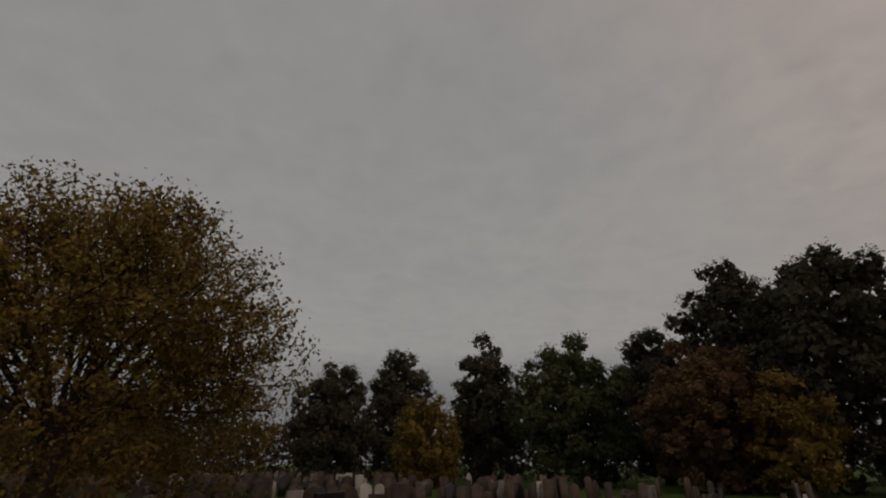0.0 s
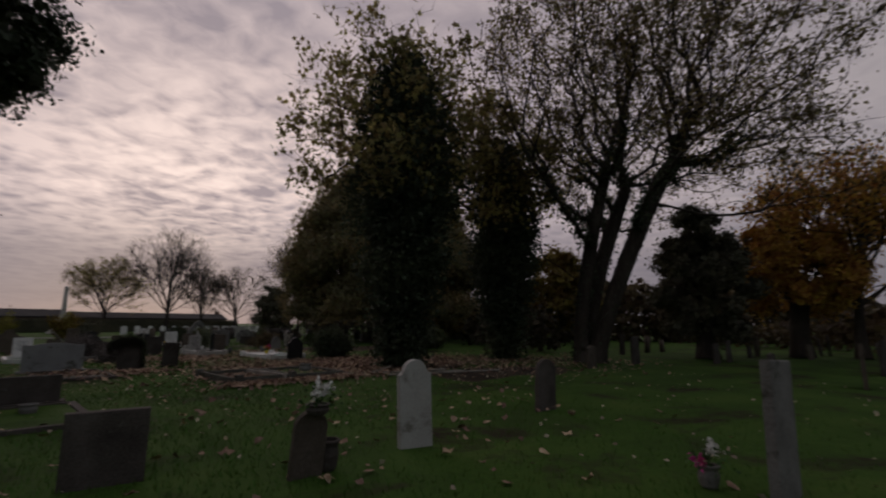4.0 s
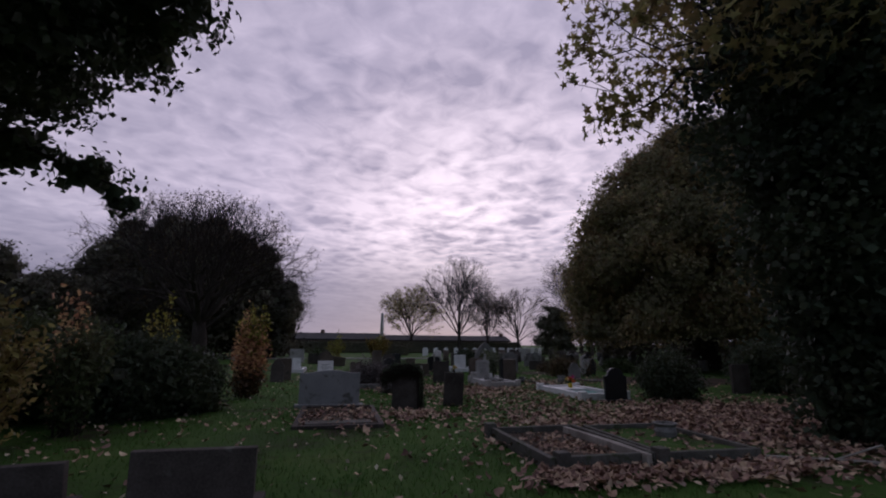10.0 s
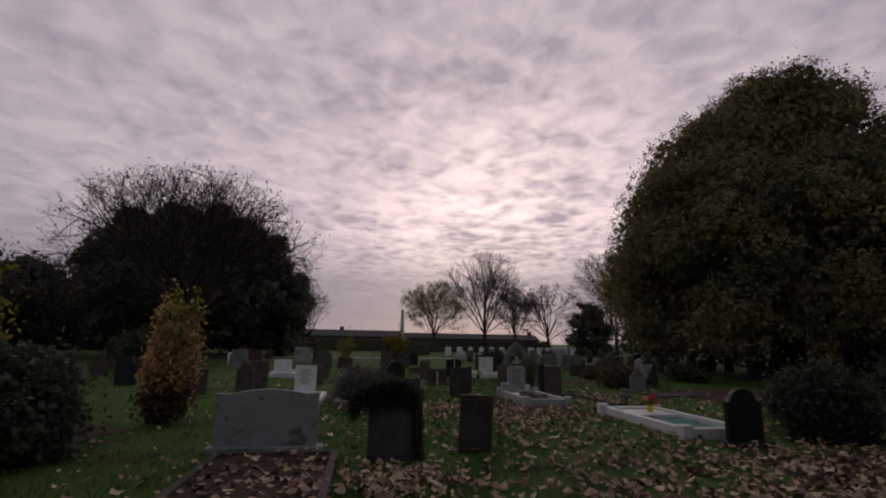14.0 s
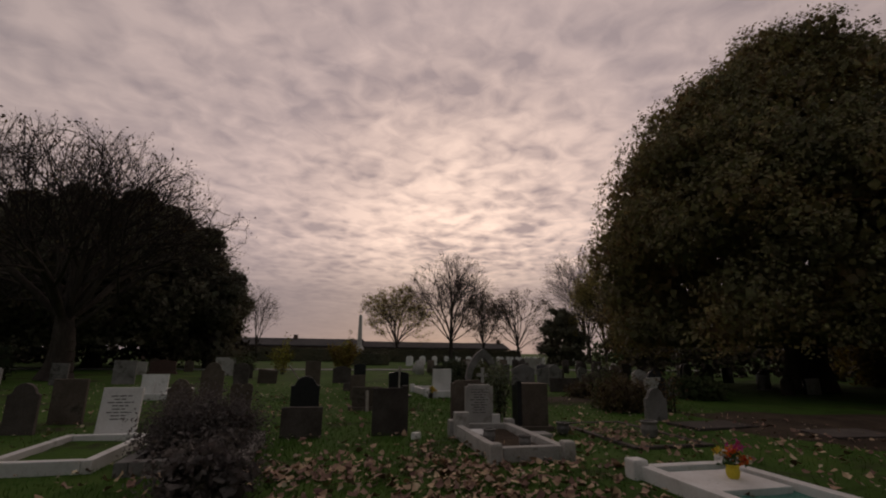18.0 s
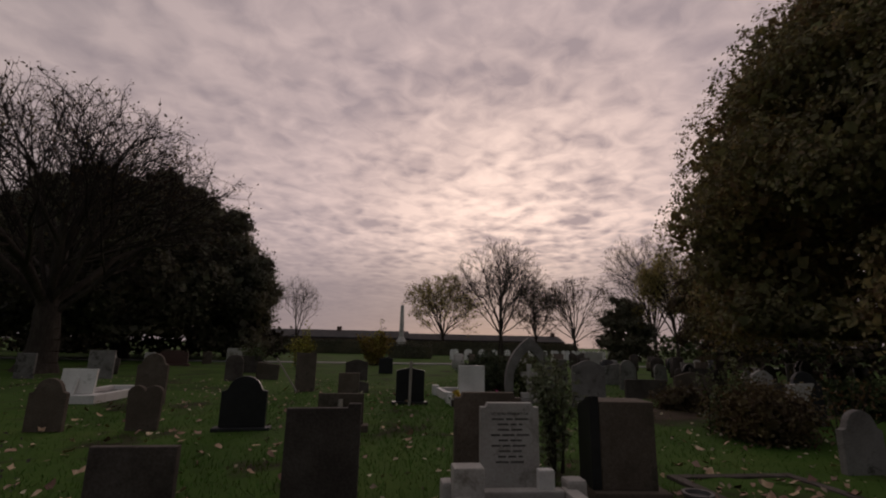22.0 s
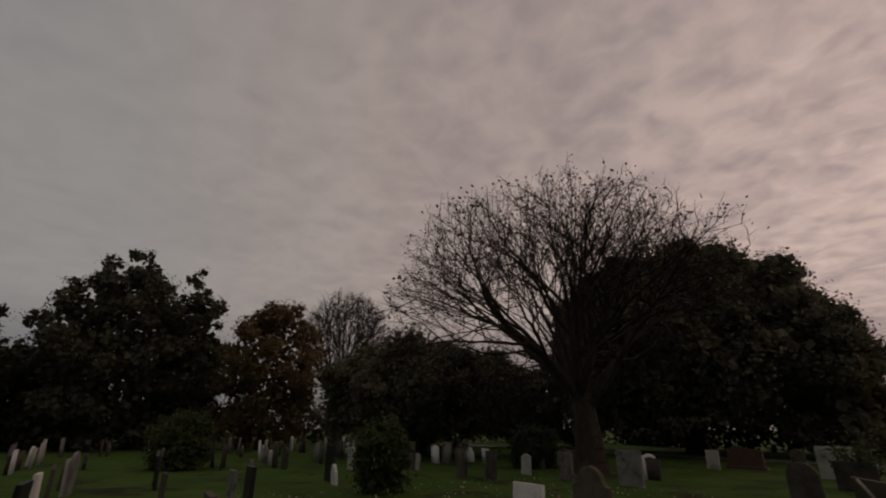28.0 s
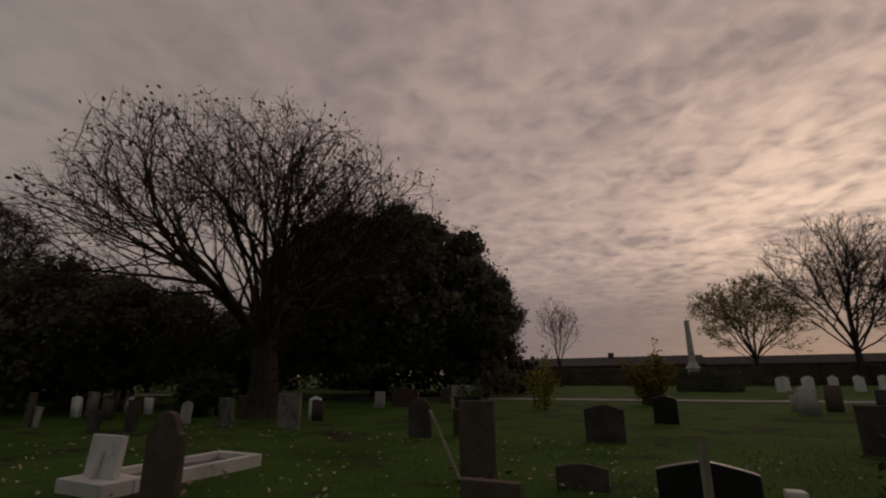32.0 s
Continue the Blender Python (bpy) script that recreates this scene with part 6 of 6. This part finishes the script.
def gothic_arch(x, y):
    t = thing("gothic_memorial", pose(x, y, 0, 0, 0, -4), "grey stone pointed arch memorial framing a small cross", "gravestone", "graves")

    def arc(w, h, s):
        # a pointed arch: each side an arc of one circle that meets the other on the middle line
        rise = h - s
        rad = (rise * rise + w * w) / (2 * w)
        end = math.asin(min(1.0, rise / rad))
        return [(w - rad + rad * math.cos(end * q), s + rad * math.sin(end * q)) for q in np.linspace(0, 1, 14)]
    outer = [(0.64, 0.0)] + arc(0.64, 1.66, 0.52)
    inner = [(0.44, 0.0)] + arc(0.44, 1.34, 0.50)
    ol = outer + [(-a, b) for a, b in outer[::-1][1:]]
    il = inner + [(-a, b) for a, b in inner[::-1][1:]]
    bm = bmesh.new()
    d = 0.11
    rows = []
    for (o, i) in zip(ol, il):
        rows.append([bm.verts.new((o[0], -d, o[1])), bm.verts.new((o[0], d, o[1])), bm.verts.new((i[0], d, i[1])), bm.verts.new((i[0], -d, i[1]))])
    for a, b in zip(rows, rows[1:]):
        for k in range(4):
            bm.faces.new((a[k], a[(k + 1) % 4], b[(k + 1) % 4], b[k]))
    bm.faces.new(rows[0])
    bm.faces.new(rows[-1][::-1])
    bmesh.ops.recalc_face_normals(bm, faces=bm.faces)
    part("arch", bm, M_GREY, t)
    bm = bmesh.new()
    box(bm, -0.72, 0.72, -0.24, 0.24, -0.08, 0.12, 0.02)
    part("base", bm, M_GREY, t)
    bm = bmesh.new()
    box(bm, -0.22, 0.22, -0.1, 0.1, 0.12, 0.26, 0.02)
    box(bm, -0.06, 0.06, -0.05, 0.05, 0.262, 0.98, 0.012)
    box(bm, -0.22, -0.062, -0.05, 0.05, 0.66, 0.78, 0.012)
    box(bm, 0.062, 0.22, -0.05, 0.05, 0.66, 0.78, 0.012)
    part("cross", bm, M_PALE, t)


gothic_arch(8.85, 35.3)
tablet(5, 27.3, 0.16, 0.1, 0.09, M_WHITE, "small white block lying on the grass", rot=35)
pot(1.1, 6.95, 0.3, 0.12, "stone pot with a pale rim beside the stone", M_DARK)
pot(0.85, 6.77, 0.1, 0.12, "bunch of withered pale flowers on the stone", M_DARK, 0.6, ["white", "white", "white"], 9)
pot(3.35, 4.05, 0.2, 0.1, "withered pale flowers in a vase on the grass", M_GREY, 0.0, ["white", "white", "pink"], 10)
pot(-1.55, -5.45, 0.18, 0.1, "pot of red flowers by the white headstone", M_DARK, 0.0, ["red", "red", "red", "red"], 12)
pot(2.35, 0.72, 0.14, 0.08, "small pot of red flowers before a brown headstone", M_DARK, 0.0, ["red", "red", "red"], 13)
tablet(4.7, 0.85, 0.3, 0.25, 0.4, M_PALE, "pale stone block beside the headstone")

# black headstone with a wooden stake before it, a leaning stake and a strut
headstone(5.74, 35.12, "peak", 0.70, 0.86, "M_BLACK", 0, plinth=0.05, depth=0.1, extra="with a wooden stake before it")


def stake(p0, p1, r, label):
    """A squared wooden stake between two points."""
    t = thing("wooden_stake", pose(*p0), label, "stake")
    d = np.array(p1) - np.array(p0)
    n = 5
    q = np.linspace(0, 1, n)[:, None] * d + np.array([[0.004 * math.sin(3 * k), 0.004 * math.cos(2 * k), 0] for k in range(n)])
    v, f = tubes(q[:-1], q[1:], np.full(n - 1, r), np.full(n - 1, r * 0.96), 4)
    raw_part("shaft", v, f, M_WOOD, t)


for x0, y0, x1, y1, z1, r in ((6.2, 14.4, 8.6, 13.0, 0.06, 0.028), (7.3, 13.9, 9.4, 12.6, 0.05, 0.022), (7.0, 13.3, 8.9, 12.9, 0.12, 0.025), (7.9, 13.8, 8.4, 12.4, 0.16, 0.018), (8.2, 12.9, 10.4, 11.9, 0.05, 0.03), (6.8, 14.0, 7.6, 13.9, 0.22, 0.016)):
    stake((x0, y0, 0.03), (x1, y1, z1), r, "pale fallen stick lying among the leaves")
stake((5.72, 34.86, -0.05), (5.74, 34.9, 1.02), 0.035, "upright weathered wooden stake before the black headstone")
stake((2.62, 37.5, -0.03), (1.85, 37.95, 0.95), 0.03, "thin wooden stake leaning beside the brown headstone")
stake((4.40, 31.22, -0.05), (4.40, 31.42, 0.5), 0.045, "short strut propping the low brown headstone")

# ---- bushes and shrubs ----
def bush(x, y, h, r, seed, mat, label, clumps=160, per=30, leaf=0.08, ry=None):
    rng = np.random.default_rng(seed)
    t = thing("bush", pose(x, y, 0), label, "bush")
    per, leaf = int(per * 0.7), leaf * 1.15
    zc = h * 0.42
    c = lumpy(rng, clumps, (0, 0, zc), (r, ry or r, h - zc), -0.85, 0.3, 0.3, 1.8, seed * 0.7)
    c[:, 2] = np.maximum(c[:, 2], 0.06)
    p0 = np.stack([c[:40, 0] * 0.1, c[:40, 1] * 0.1, np.zeros(min(40, len(c)))], 1)
    v, f = tubes(p0, c[:40], np.full(len(p0), 0.012), np.full(len(p0), 0.005), 3)
    tagged(raw_part("branchwork", v, f, M_TWIG, t), kind="stuff")
    pts = np.repeat(c, per, 0) + rng.normal(size=(len(c) * per, 3)) * 0.13
    inner = lumpy(rng, clumps * 5, (0, 0, zc), (r * 0.85, (ry or r) * 0.85, (h - zc) * 0.85), -0.85, 0.8, 0.3, 1.8, seed * 0.7)
    pts[:, 2] = np.maximum(pts[:, 2], 0.02)
    inner[:, 2] = np.maximum(inner[:, 2], 0.05)
    v, f = leaf_cards(pts, leaf, rng, up=0.3)
    v2, f2 = leaf_cards(inner, leaf * 3, rng, narrow=0.9)
    raw_part("foliage", np.concatenate([v, v2]), np.concatenate([f, f2 + len(v)]), mat, t)
    return t


bush(1.68, 26.35, 0.82, 0.78, 101, M_LAV, "rounded grey lavender bush in the kerb", clumps=260, per=80, leaf=0.034)
bush(2.3, 24, 0.6, 0.5, 102, M_LAV, "grey shrub behind the dark stone", clumps=90, per=30, leaf=0.05)


def ivy_drape(x, y, w, h, seed, label):
    """Ivy hanging over the top and one side of a slab."""
    rng = np.random.default_rng(seed)
    t = thing("ivy", pose(x, y, 0), label, "ivy")
    n = 3600
    q = rng.uniform(0, 1, n)
    top = np.stack([rng.uniform(-w * 0.92, w * 0.50, n), rng.normal(0, 0.07, n), h + 0.05 + rng.normal(0, 0.06, n) - 0.22 * rng.uniform(0, 1, n) ** 2], 1)
    top[:, 2] -= 0.75 * (top[:, 0] + 0.05) ** 2 - 0.05
    side = np.stack([w * 0.5 + rng.normal(0, 0.035, n) + 0.05 * (1 - q), rng.normal(0, 0.07, n), q * h], 1)
    pts = np.concatenate([top, side[:1500]])
    v, f = leaf_cards(pts, 0.038, rng, up=0.2, narrow=0.6)
    raw_part("foliage", v, f, M_IVY, t)
    s = 900
    ax = rng.uniform(-w * 0.88, w * 0.48, s)
    fb = rng.choice([-1.0, 1.0], s)
    a0 = np.stack([ax, fb * rng.uniform(0, 0.05, s), h + 0.06 - 0.75 * (ax + 0.05) ** 2 + rng.uniform(0, 0.07, s)], 1)
    a1 = a0 + np.stack([rng.normal(0, 0.03, s) - 0.03, fb * rng.uniform(0.03, 0.10, s), -rng.uniform(0.0, 0.1, s)], 1)
    a2 = a1 + np.stack([rng.normal(0, 0.03, s), fb * rng.uniform(-0.02, 0.03, s), -rng.uniform(0.08, 0.3, s)], 1)
    v, f = tubes(np.concatenate([a0, a1]), np.concatenate([a1, a2]), np.full(2 * s, 0.0045), np.full(2 * s, 0.003), 3)
    tagged(raw_part("ivy_runner", v, f, M_TWIG, t), kind="stuff")
    k = 9
    p0 = np.stack([np.full(k, w * 0.53) + rng.normal(0, 0.05, k), rng.normal(0, 0.06, k), np.zeros(k)], 1)
    p1 = p0 + np.stack([rng.normal(-0.08, 0.05, k), rng.normal(0, 0.04, k), np.full(k, h)], 1)
    v, f = tubes(p0, p1, np.full(k, 0.012), np.full(k, 0.006), 4)
    tagged(raw_part("stem_clump", v, f, M_TWIG, t), kind="stuff")


ivy_drape(2.08, 20.22, 0.66, 0.92, 103, "shaggy dark ivy draped over a square headstone")
bush(-3.8, 20.1, 1.65, 1.45, 104, M_IVY, "dark bramble thicket beside the lawn", clumps=420, per=34, leaf=0.09, ry=1.2)
bush(-2.95, 20.6, 1.2, 0.85, 116, M_IVY, "low dark bramble at the end of the thicket", clumps=220, per=32, leaf=0.085)
bush(-5.6, 19.9, 2.0, 1.5, 105, M_SHRUB, "dark green bramble thicket", clumps=340, per=32, leaf=0.09)
bush(9.95, 21.05, 1.2, 0.8, 106, M_IVY, "dark rounded bush by the black headstone", clumps=240, per=34, leaf=0.08)
bush(11.35, 30.5, 0.85, 0.68, 107, M_YEWB, "dark brown rounded bush on bare ground", clumps=200, per=34, leaf=0.06)
bush(8.1, 36.6, 1.2, 0.75, 108, M_IVY, "dark evergreen bush behind the arch", clumps=180, per=30, leaf=0.08)
bush(9.6, 37, 1.25, 0.6, 109, M_SHRUB, "green bush behind the arch", clumps=120, per=30, leaf=0.08)
bush(-19.4, 30.8, 2.3, 1.3, 110, M_SHRUB, "round green bush among the graves", clumps=260, per=30, leaf=0.11)
bush(-7.8, 34.9, 2.0, 0.75, 111, M_SHRUB, "upright thin green bush among the graves", clumps=110, per=26, leaf=0.1)
bush(-12.3, 44.5, 1.8, 1.2, 112, M_IVY, "dark bush under the bare tree", clumps=160, per=26, leaf=0.12)
bush(15.5, 22.5, 1.8, 1.6, 113, M_IVY, "dark undergrowth beneath the trees", clumps=220, per=28, leaf=0.11)
bush(33, 37.2, 3.0, 3.4, 114, M_GOLD, "yellow-brown undergrowth by the great tree", clumps=260, per=26, leaf=0.13)
bush(18.5, 24.5, 1.5, 1.8, 115, M_SHRUB, "low undergrowth beside the great tree", clumps=200, per=26, leaf=0.11)
for k, (x, y, h, r, m) in enumerate(((11.8, 31.2, 0.45, 0.7, M_SHRUB), (12.4, 34.1, 0.45, 0.6, M_YEWB), (16.2, 33.2, 0.8, 0.9, M_SHRUB))):
    bush(x, y, h, r, 120 + k, m, "straggling low shrub between the graves", clumps=110, per=24, leaf=0.08)
def autumn_shrub(x, y, h, r, seed):
    """An upright shrub that tapers to its tip, salmon below and yellow-green above."""
    rng = np.random.default_rng(seed)
    t = thing("autumn_shrub", pose(x, y, 0), "upright autumn shrub, salmon-orange below and yellow-green above", "shrub")
    n = 30
    a, o, hh = rng.uniform(0, 6.28, n), rng.uniform(0.1, 1, n) ** 0.7, rng.uniform(0.45, 1.0, n)
    w = r * o * (1.1 - 0.85 * hh)
    p0 = np.stack([np.cos(a) * 0.4 * r * o, np.sin(a) * 0.4 * r * o, np.zeros(n)], 1)
    p2 = np.stack([np.cos(a) * w + 0.12 * hh, np.sin(a) * w, h * hh], 1)
    p1 = p0 * 0.5 + p2 * 0.5 + np.stack([np.cos(a) * 0.16 * o, np.sin(a) * 0.16 * o, np.zeros(n)], 1)
    va, fa = tubes(p0, p1, np.full(n, 0.013), np.full(n, 0.008), 4)
    vb, fb = tubes(p1, p2, np.full(n, 0.008), np.full(n, 0.003), 4)
    tagged(raw_part("stem_clump", np.concatenate([va, vb]), np.concatenate([fa, fb + len(va)]), M_TWIG, t), kind="stuff")
    m = 3900
    s, q = rng.integers(0, n, m), rng.uniform(0.06, 1.0, (m, 1))
    pts = np.where(q < 0.5, p0[s] + (p1[s] - p0[s]) * q * 2, p1[s] + (p2[s] - p1[s]) * (q * 2 - 1)) + rng.normal(size=(m, 3)) * np.array([0.10, 0.10, 0.07])
    up = pts[:, 2] / h + rng.normal(0, 0.15, m) + 0.10 * np.sign(pts[:, 0]) > 0.72
    foot = ~up & (pts[:, 2] / h + rng.normal(0, 0.06, m) < 0.26)
    for name, sel, mat, lab in (("foot_leaves", foot, M_BROWN, "withered brown leaves"), ("lower_leaves", ~up & ~foot, M_SALMON, "salmon-orange leaves"), ("upper_leaves", up, M_LIME, "yellow-green leaves")):
        v, f = leaf_cards(pts[sel], 0.105, rng, up=0.3, narrow=0.6)
        raw_part(name, v, f, mat, t, lab)


autumn_shrub(-2.12, 23.5, 2.65, 0.92, 131)
for k, (x, y, h, r, m, n, lab) in enumerate((
        (-3.75, 15.4, 2.3, 0.6, M_SUNNY, 2000, "golden-yellow leafy shrub at the edge of the lawn"),
        (-4.7, 14.3, 2.4, 0.7, M_LIME, 1800, "yellow-green leafy shrub at the edge of the lawn"),
        (-3.9, 18.0, 2.2, 0.6, M_SHRUB, 1500, "dark green leafy shrub before the brambles"),
        (-5.1, 17.6, 2.5, 0.55, M_SHRUB, 900, "upright dark green shrub among the brambles"),
        (-4.45, 18.7, 3.1, 0.32, M_SALMON, 380, "thin upright reddish-brown shoot among the brambles"),
        (-3.6, 20.9, 2.9, 0.45, M_LIME, 420, "thin yellow-green shoot among the brambles"),
        (-5.6, 13.2, 2.6, 1.0, M_SHRUB, 2200, "mixed green leafy shrub at the edge of the lawn"),
        (-4.9, 12.6, 1.6, 0.7, M_LIME, 1500, "yellow-green low shrub at the edge of the lawn"))):
    shrub(x, y, h, r, 140 + k, m, lab, leaves=int(n * 1.5), leaf=0.105, stems=22)
for k, (x, y, h, r, m, lab) in enumerate((
        (9.2, -6.2, 1.5, 0.7, M_SHRUB, "dark green bush among the crowded graves"), (5.9, -8.6, 1.2, 0.75, M_GOLD, "yellow-brown bush among the crowded graves"),
        (22.1, -21.2, 3.3, 1.1, M_YEW, "dark upright yew bush among the graves"), (-0.4, -10.4, 0.7, 0.5, M_BROWN, "low brown shrub among the crowded graves"),
        (-2.6, -8.8, 0.6, 0.6, M_DRY, "withered brown bramble among the crowded graves"), (-5.2, -11.4, 0.7, 0.8, M_DRY, "withered brown bramble among the crowded graves"),
        (2.5, -11.6, 0.7, 0.8, M_DRY, "withered brown bramble among the crowded graves"), (-7.4, -8.6, 0.6, 0.6, M_DRY, "withered brown bramble among the crowded graves"),
        (-8.5, -10.5, 0.8, 0.5, M_SHRUB, "low green shrub among the crowded graves"), (15.2, -3.0, 1.6, 0.9, M_OLIVE, "upright olive shrub at the edge of the graves"),
        (17.0, -1.2, 0.9, 1.6, M_DRY, "low brown scrub at the edge of the graves"), (13.4, -5.2, 0.7, 1.1, M_DRY, "low brown scrub at the edge of the graves"))):
    bush(x, y, h, r, 170 + k, m, lab, clumps=110, per=26, leaf=0.09)
shrub(4.3, 55.8, 2.6, 1.3, 151, M_GOLD, "rounded yellow shrub beside the path", leaves=3000, leaf=0.16, stems=30)
shrub(4.5, 56.1, 3.7, 0.7, 152, M_LIME, "upright sparse yellow-green shrub beside the path", leaves=420, leaf=0.16, stems=10)
shrub(0.2, 51.3, 2.7, 0.9, 153, M_LIME, "thin yellow-green sapling on the lawn", leaves=900, leaf=0.14, stems=12)
shrub(-1.4, 47.2, 1.6, 0.9, 154, M_SHRUB, "low green shrub on the lawn", leaves=900, leaf=0.13, stems=16)
shrub(7.15, 28.8, 1.9, 0.36, 155, M_ROSE, "straggling rose bush behind the headstone", leaves=1100, leaf=0.08, stems=10)
shrub(11, 31, 1.7, 0.7, 156, M_SHRUB, "straggling rose bush between the graves", leaves=700, leaf=0.08, stems=14)
shrub(12.4, 30, 1.4, 0.6, 157, M_BROWN, "straggling dry shrub between the graves", leaves=260, leaf=0.07, stems=12)

# ---- woodland edge all round ----
def belt(points, h, depth, seed, mat, label, density=26.0, leaf=0.5):
    rng = np.random.default_rng(seed)
    pts = []
    for (ax, ay), (bx, by) in zip(points, points[1:]):
        L = math.hypot(bx - ax, by - ay)
        n = int(L * h * density)
        q = rng.uniform(0, 1, n)
        off = rng.normal(0, depth / 2, (n, 2))
        x, y = ax + (bx - ax) * q + off[:, 0], ay + (by - ay) * q + off[:, 1]
        top = np.array([h * (0.75 + 0.5 * noise.noise(Vector((a * 0.12, b * 0.12, seed))) + 0.2 * noise.noise(Vector((a * 0.5, b * 0.5, seed)))) for a, b in zip(x, y)])
        pts.append(np.stack([x, y, rng.uniform(0, 1, n) ** 0.8 * top], 1))
    v, f = leaf_cards(np.concatenate(pts), leaf, rng, narrow=0.9)
    tagged(raw_part("undergrowth", v, f, mat), label, "undergrowth", kind="stuff")


belt([(-30, 84), (-46, 70), (-56, 40), (-60, 10), (-58, -20), (-46, -48)], 7.0, 3.0, 201, M_YEW, "dark woodland edge behind the graves")
belt([(-46, -48), (-24, -66), (4, -80), (36, -74), (60, -56)], 8.0, 3.0, 202, M_YEWB, "brown woodland edge in the distance")
belt([(56, -34), (46, -48), (30, -60), (8, -66), (-12, -60), (-28, -46)], 4.6, 1.8, 208, M_DRY, "brown hedge along the far boundary", density=24.0, leaf=0.42)
belt([(60, -56), (60, -20), (52, 4), (44, 20), (40, 34), (46, 54)], 6.2, 3.2, 203, M_YEWB, "dark woodland edge beyond the ivy trees", density=38.0, leaf=0.65)
belt([(38, 12), (36, 2), (40, -10), (44, -22)], 2.6, 2.2, 207, M_YEWB, "dark brown undergrowth below the far trees", density=34.0, leaf=0.4)
belt([(-34, 78), (-24, 73), (-14, 71), (-5, 68)], 4.3, 1.6, 204, M_UNDER, "dark undergrowth beneath the evergreens", density=44.0, leaf=0.45)
belt([(20, 16), (25, 24), (33, 31), (37, 40), (33, 48), (25, 49)], 2.7, 1.7, 205, M_UNDER, "dark undergrowth behind the great tree", density=30, leaf=0.4)
belt([(46, 54), (50, 72), (46, 90)], 4.0, 2.0, 206, M_SHRUB, "dark boundary thicket by the war graves")

# ---- fallen leaves and grass ----
def litter():
    rng = np.random.default_rng(301)
    zones = ((8.2, 16.15, 4.0, 2.3, 4600), (5.4, 17.6, 2.0, 0.8, 600), (9.4, 18.65, 4.0, 2.2, 2300), (4.95, 21.15, 2.8, 3.0, 900), (5.2, 24.4, 1.8, 1.7, 950), (0.55, 19.05, 1.2, 1.4, 420), (2.25, 19.05, 0.7, 0.6, 260), (3.75, 15.4, 0.45, 0.7, 900), (3.2, 14.0, 0.5, 0.35, 420), (5.2, 13.9, 1.6, 0.35, 900), (2.6, 25, 1.2, 0.6, 240), (1.35, 12.65, 3.5, 6.0, 60), (3, 24, 5.0, 8.0, 320), (2, 33, 6.0, 6.0, 260), (10.5, 26, 3.0, 3.0, 380), (13.85, 14.15, 4.0, 3.5, 1800), (-3.05, 16.15, 1.6, 3.5, 160), (2.85, 8.65, 4.0, 3.0, 200), (8.8, 27, 1.0, 1.6, 130))
    pts = []
    for cx, cy, rx, ry, n in zones:
        p = rng.normal(size=(n, 2)) * np.array([rx, ry]) * 0.62 + np.array([cx, cy])
        pts.append(np.concatenate([p, rng.uniform(0.02, 0.055, (n, 1))], 1))
    pts = np.concatenate(pts)
    v, f = curled_leaves(pts, 0.13, rng)
    tagged(raw_part("fallen_leaves", v, f, M_LITTER), "curled dry brown and tan leaves fallen on the grass", "fallen leaves", kind="stuff")
    n = 5200
    small = np.stack([rng.uniform(-9, 14, n), rng.uniform(-9, 42, n), rng.uniform(0.03, 0.06, n)], 1)
    small = small[(small[:, 1] > 9) | (rng.uniform(0, 1, n) < 0.4)]
    v, f = leaf_cards(small, 0.07, rng, up=2.0, narrow=0.7)
    tagged(raw_part("scattered_leaves", v, f, M_TAN), "small pale dead leaves scattered over the lawn", "fallen leaves", kind="stuff")


litter()


def grass():
    rng = np.random.default_rng(302)
    n = 520000
    p = np.stack([rng.uniform(-14, 18, n), rng.uniform(-5, 46, n)], 1)
    off = p[:, 0] - (-2.4 + (p[:, 1] - 1.0) * 0.27)
    end = np.maximum(0, p[:, 1] - 34) + np.maximum(0, 4 - p[:, 1])
    keep = rng.uniform(0, 1, n) < np.exp(-(off / 5.5) ** 2 - (end / 7.0) ** 2)
    keep &= ((p[:, 0] - 8.9) / 4.2) ** 2 + ((p[:, 1] - 17.0) / 3.0) ** 2 > rng.uniform(0.55, 1.2, n)
    # blades thinned over the brown patch that stands in for tree shade
    keep &= ((p[:, 0] - 10.4) / 3.6) ** 2 + ((p[:, 1] - 11.8) / 1.8) ** 2 > rng.uniform(0.5, 1.2, n)
    p = p[keep]
    n = len(p)
    a = rng.uniform(0, 2 * np.pi, n)
    h = rng.uniform(0.03, 0.085, n)
    w = 0.006
    base = np.concatenate([p, np.full((n, 1), -0.02)], 1)
    d = np.stack([np.cos(a) * w, np.sin(a) * w, np.zeros(n)], 1)
    lean = np.stack([rng.normal(0, 0.022, n), rng.normal(0, 0.022, n), h], 1)
    v = np.stack([base - d, base + d, base + lean], 1).reshape(-1, 3)
    f = np.arange(n * 3).reshape(-1, 3)
    tagged(raw_part("grass", v, f, M_BLADE), "short damp green grass blades of the lawn", "grass", kind="stuff")


grass()
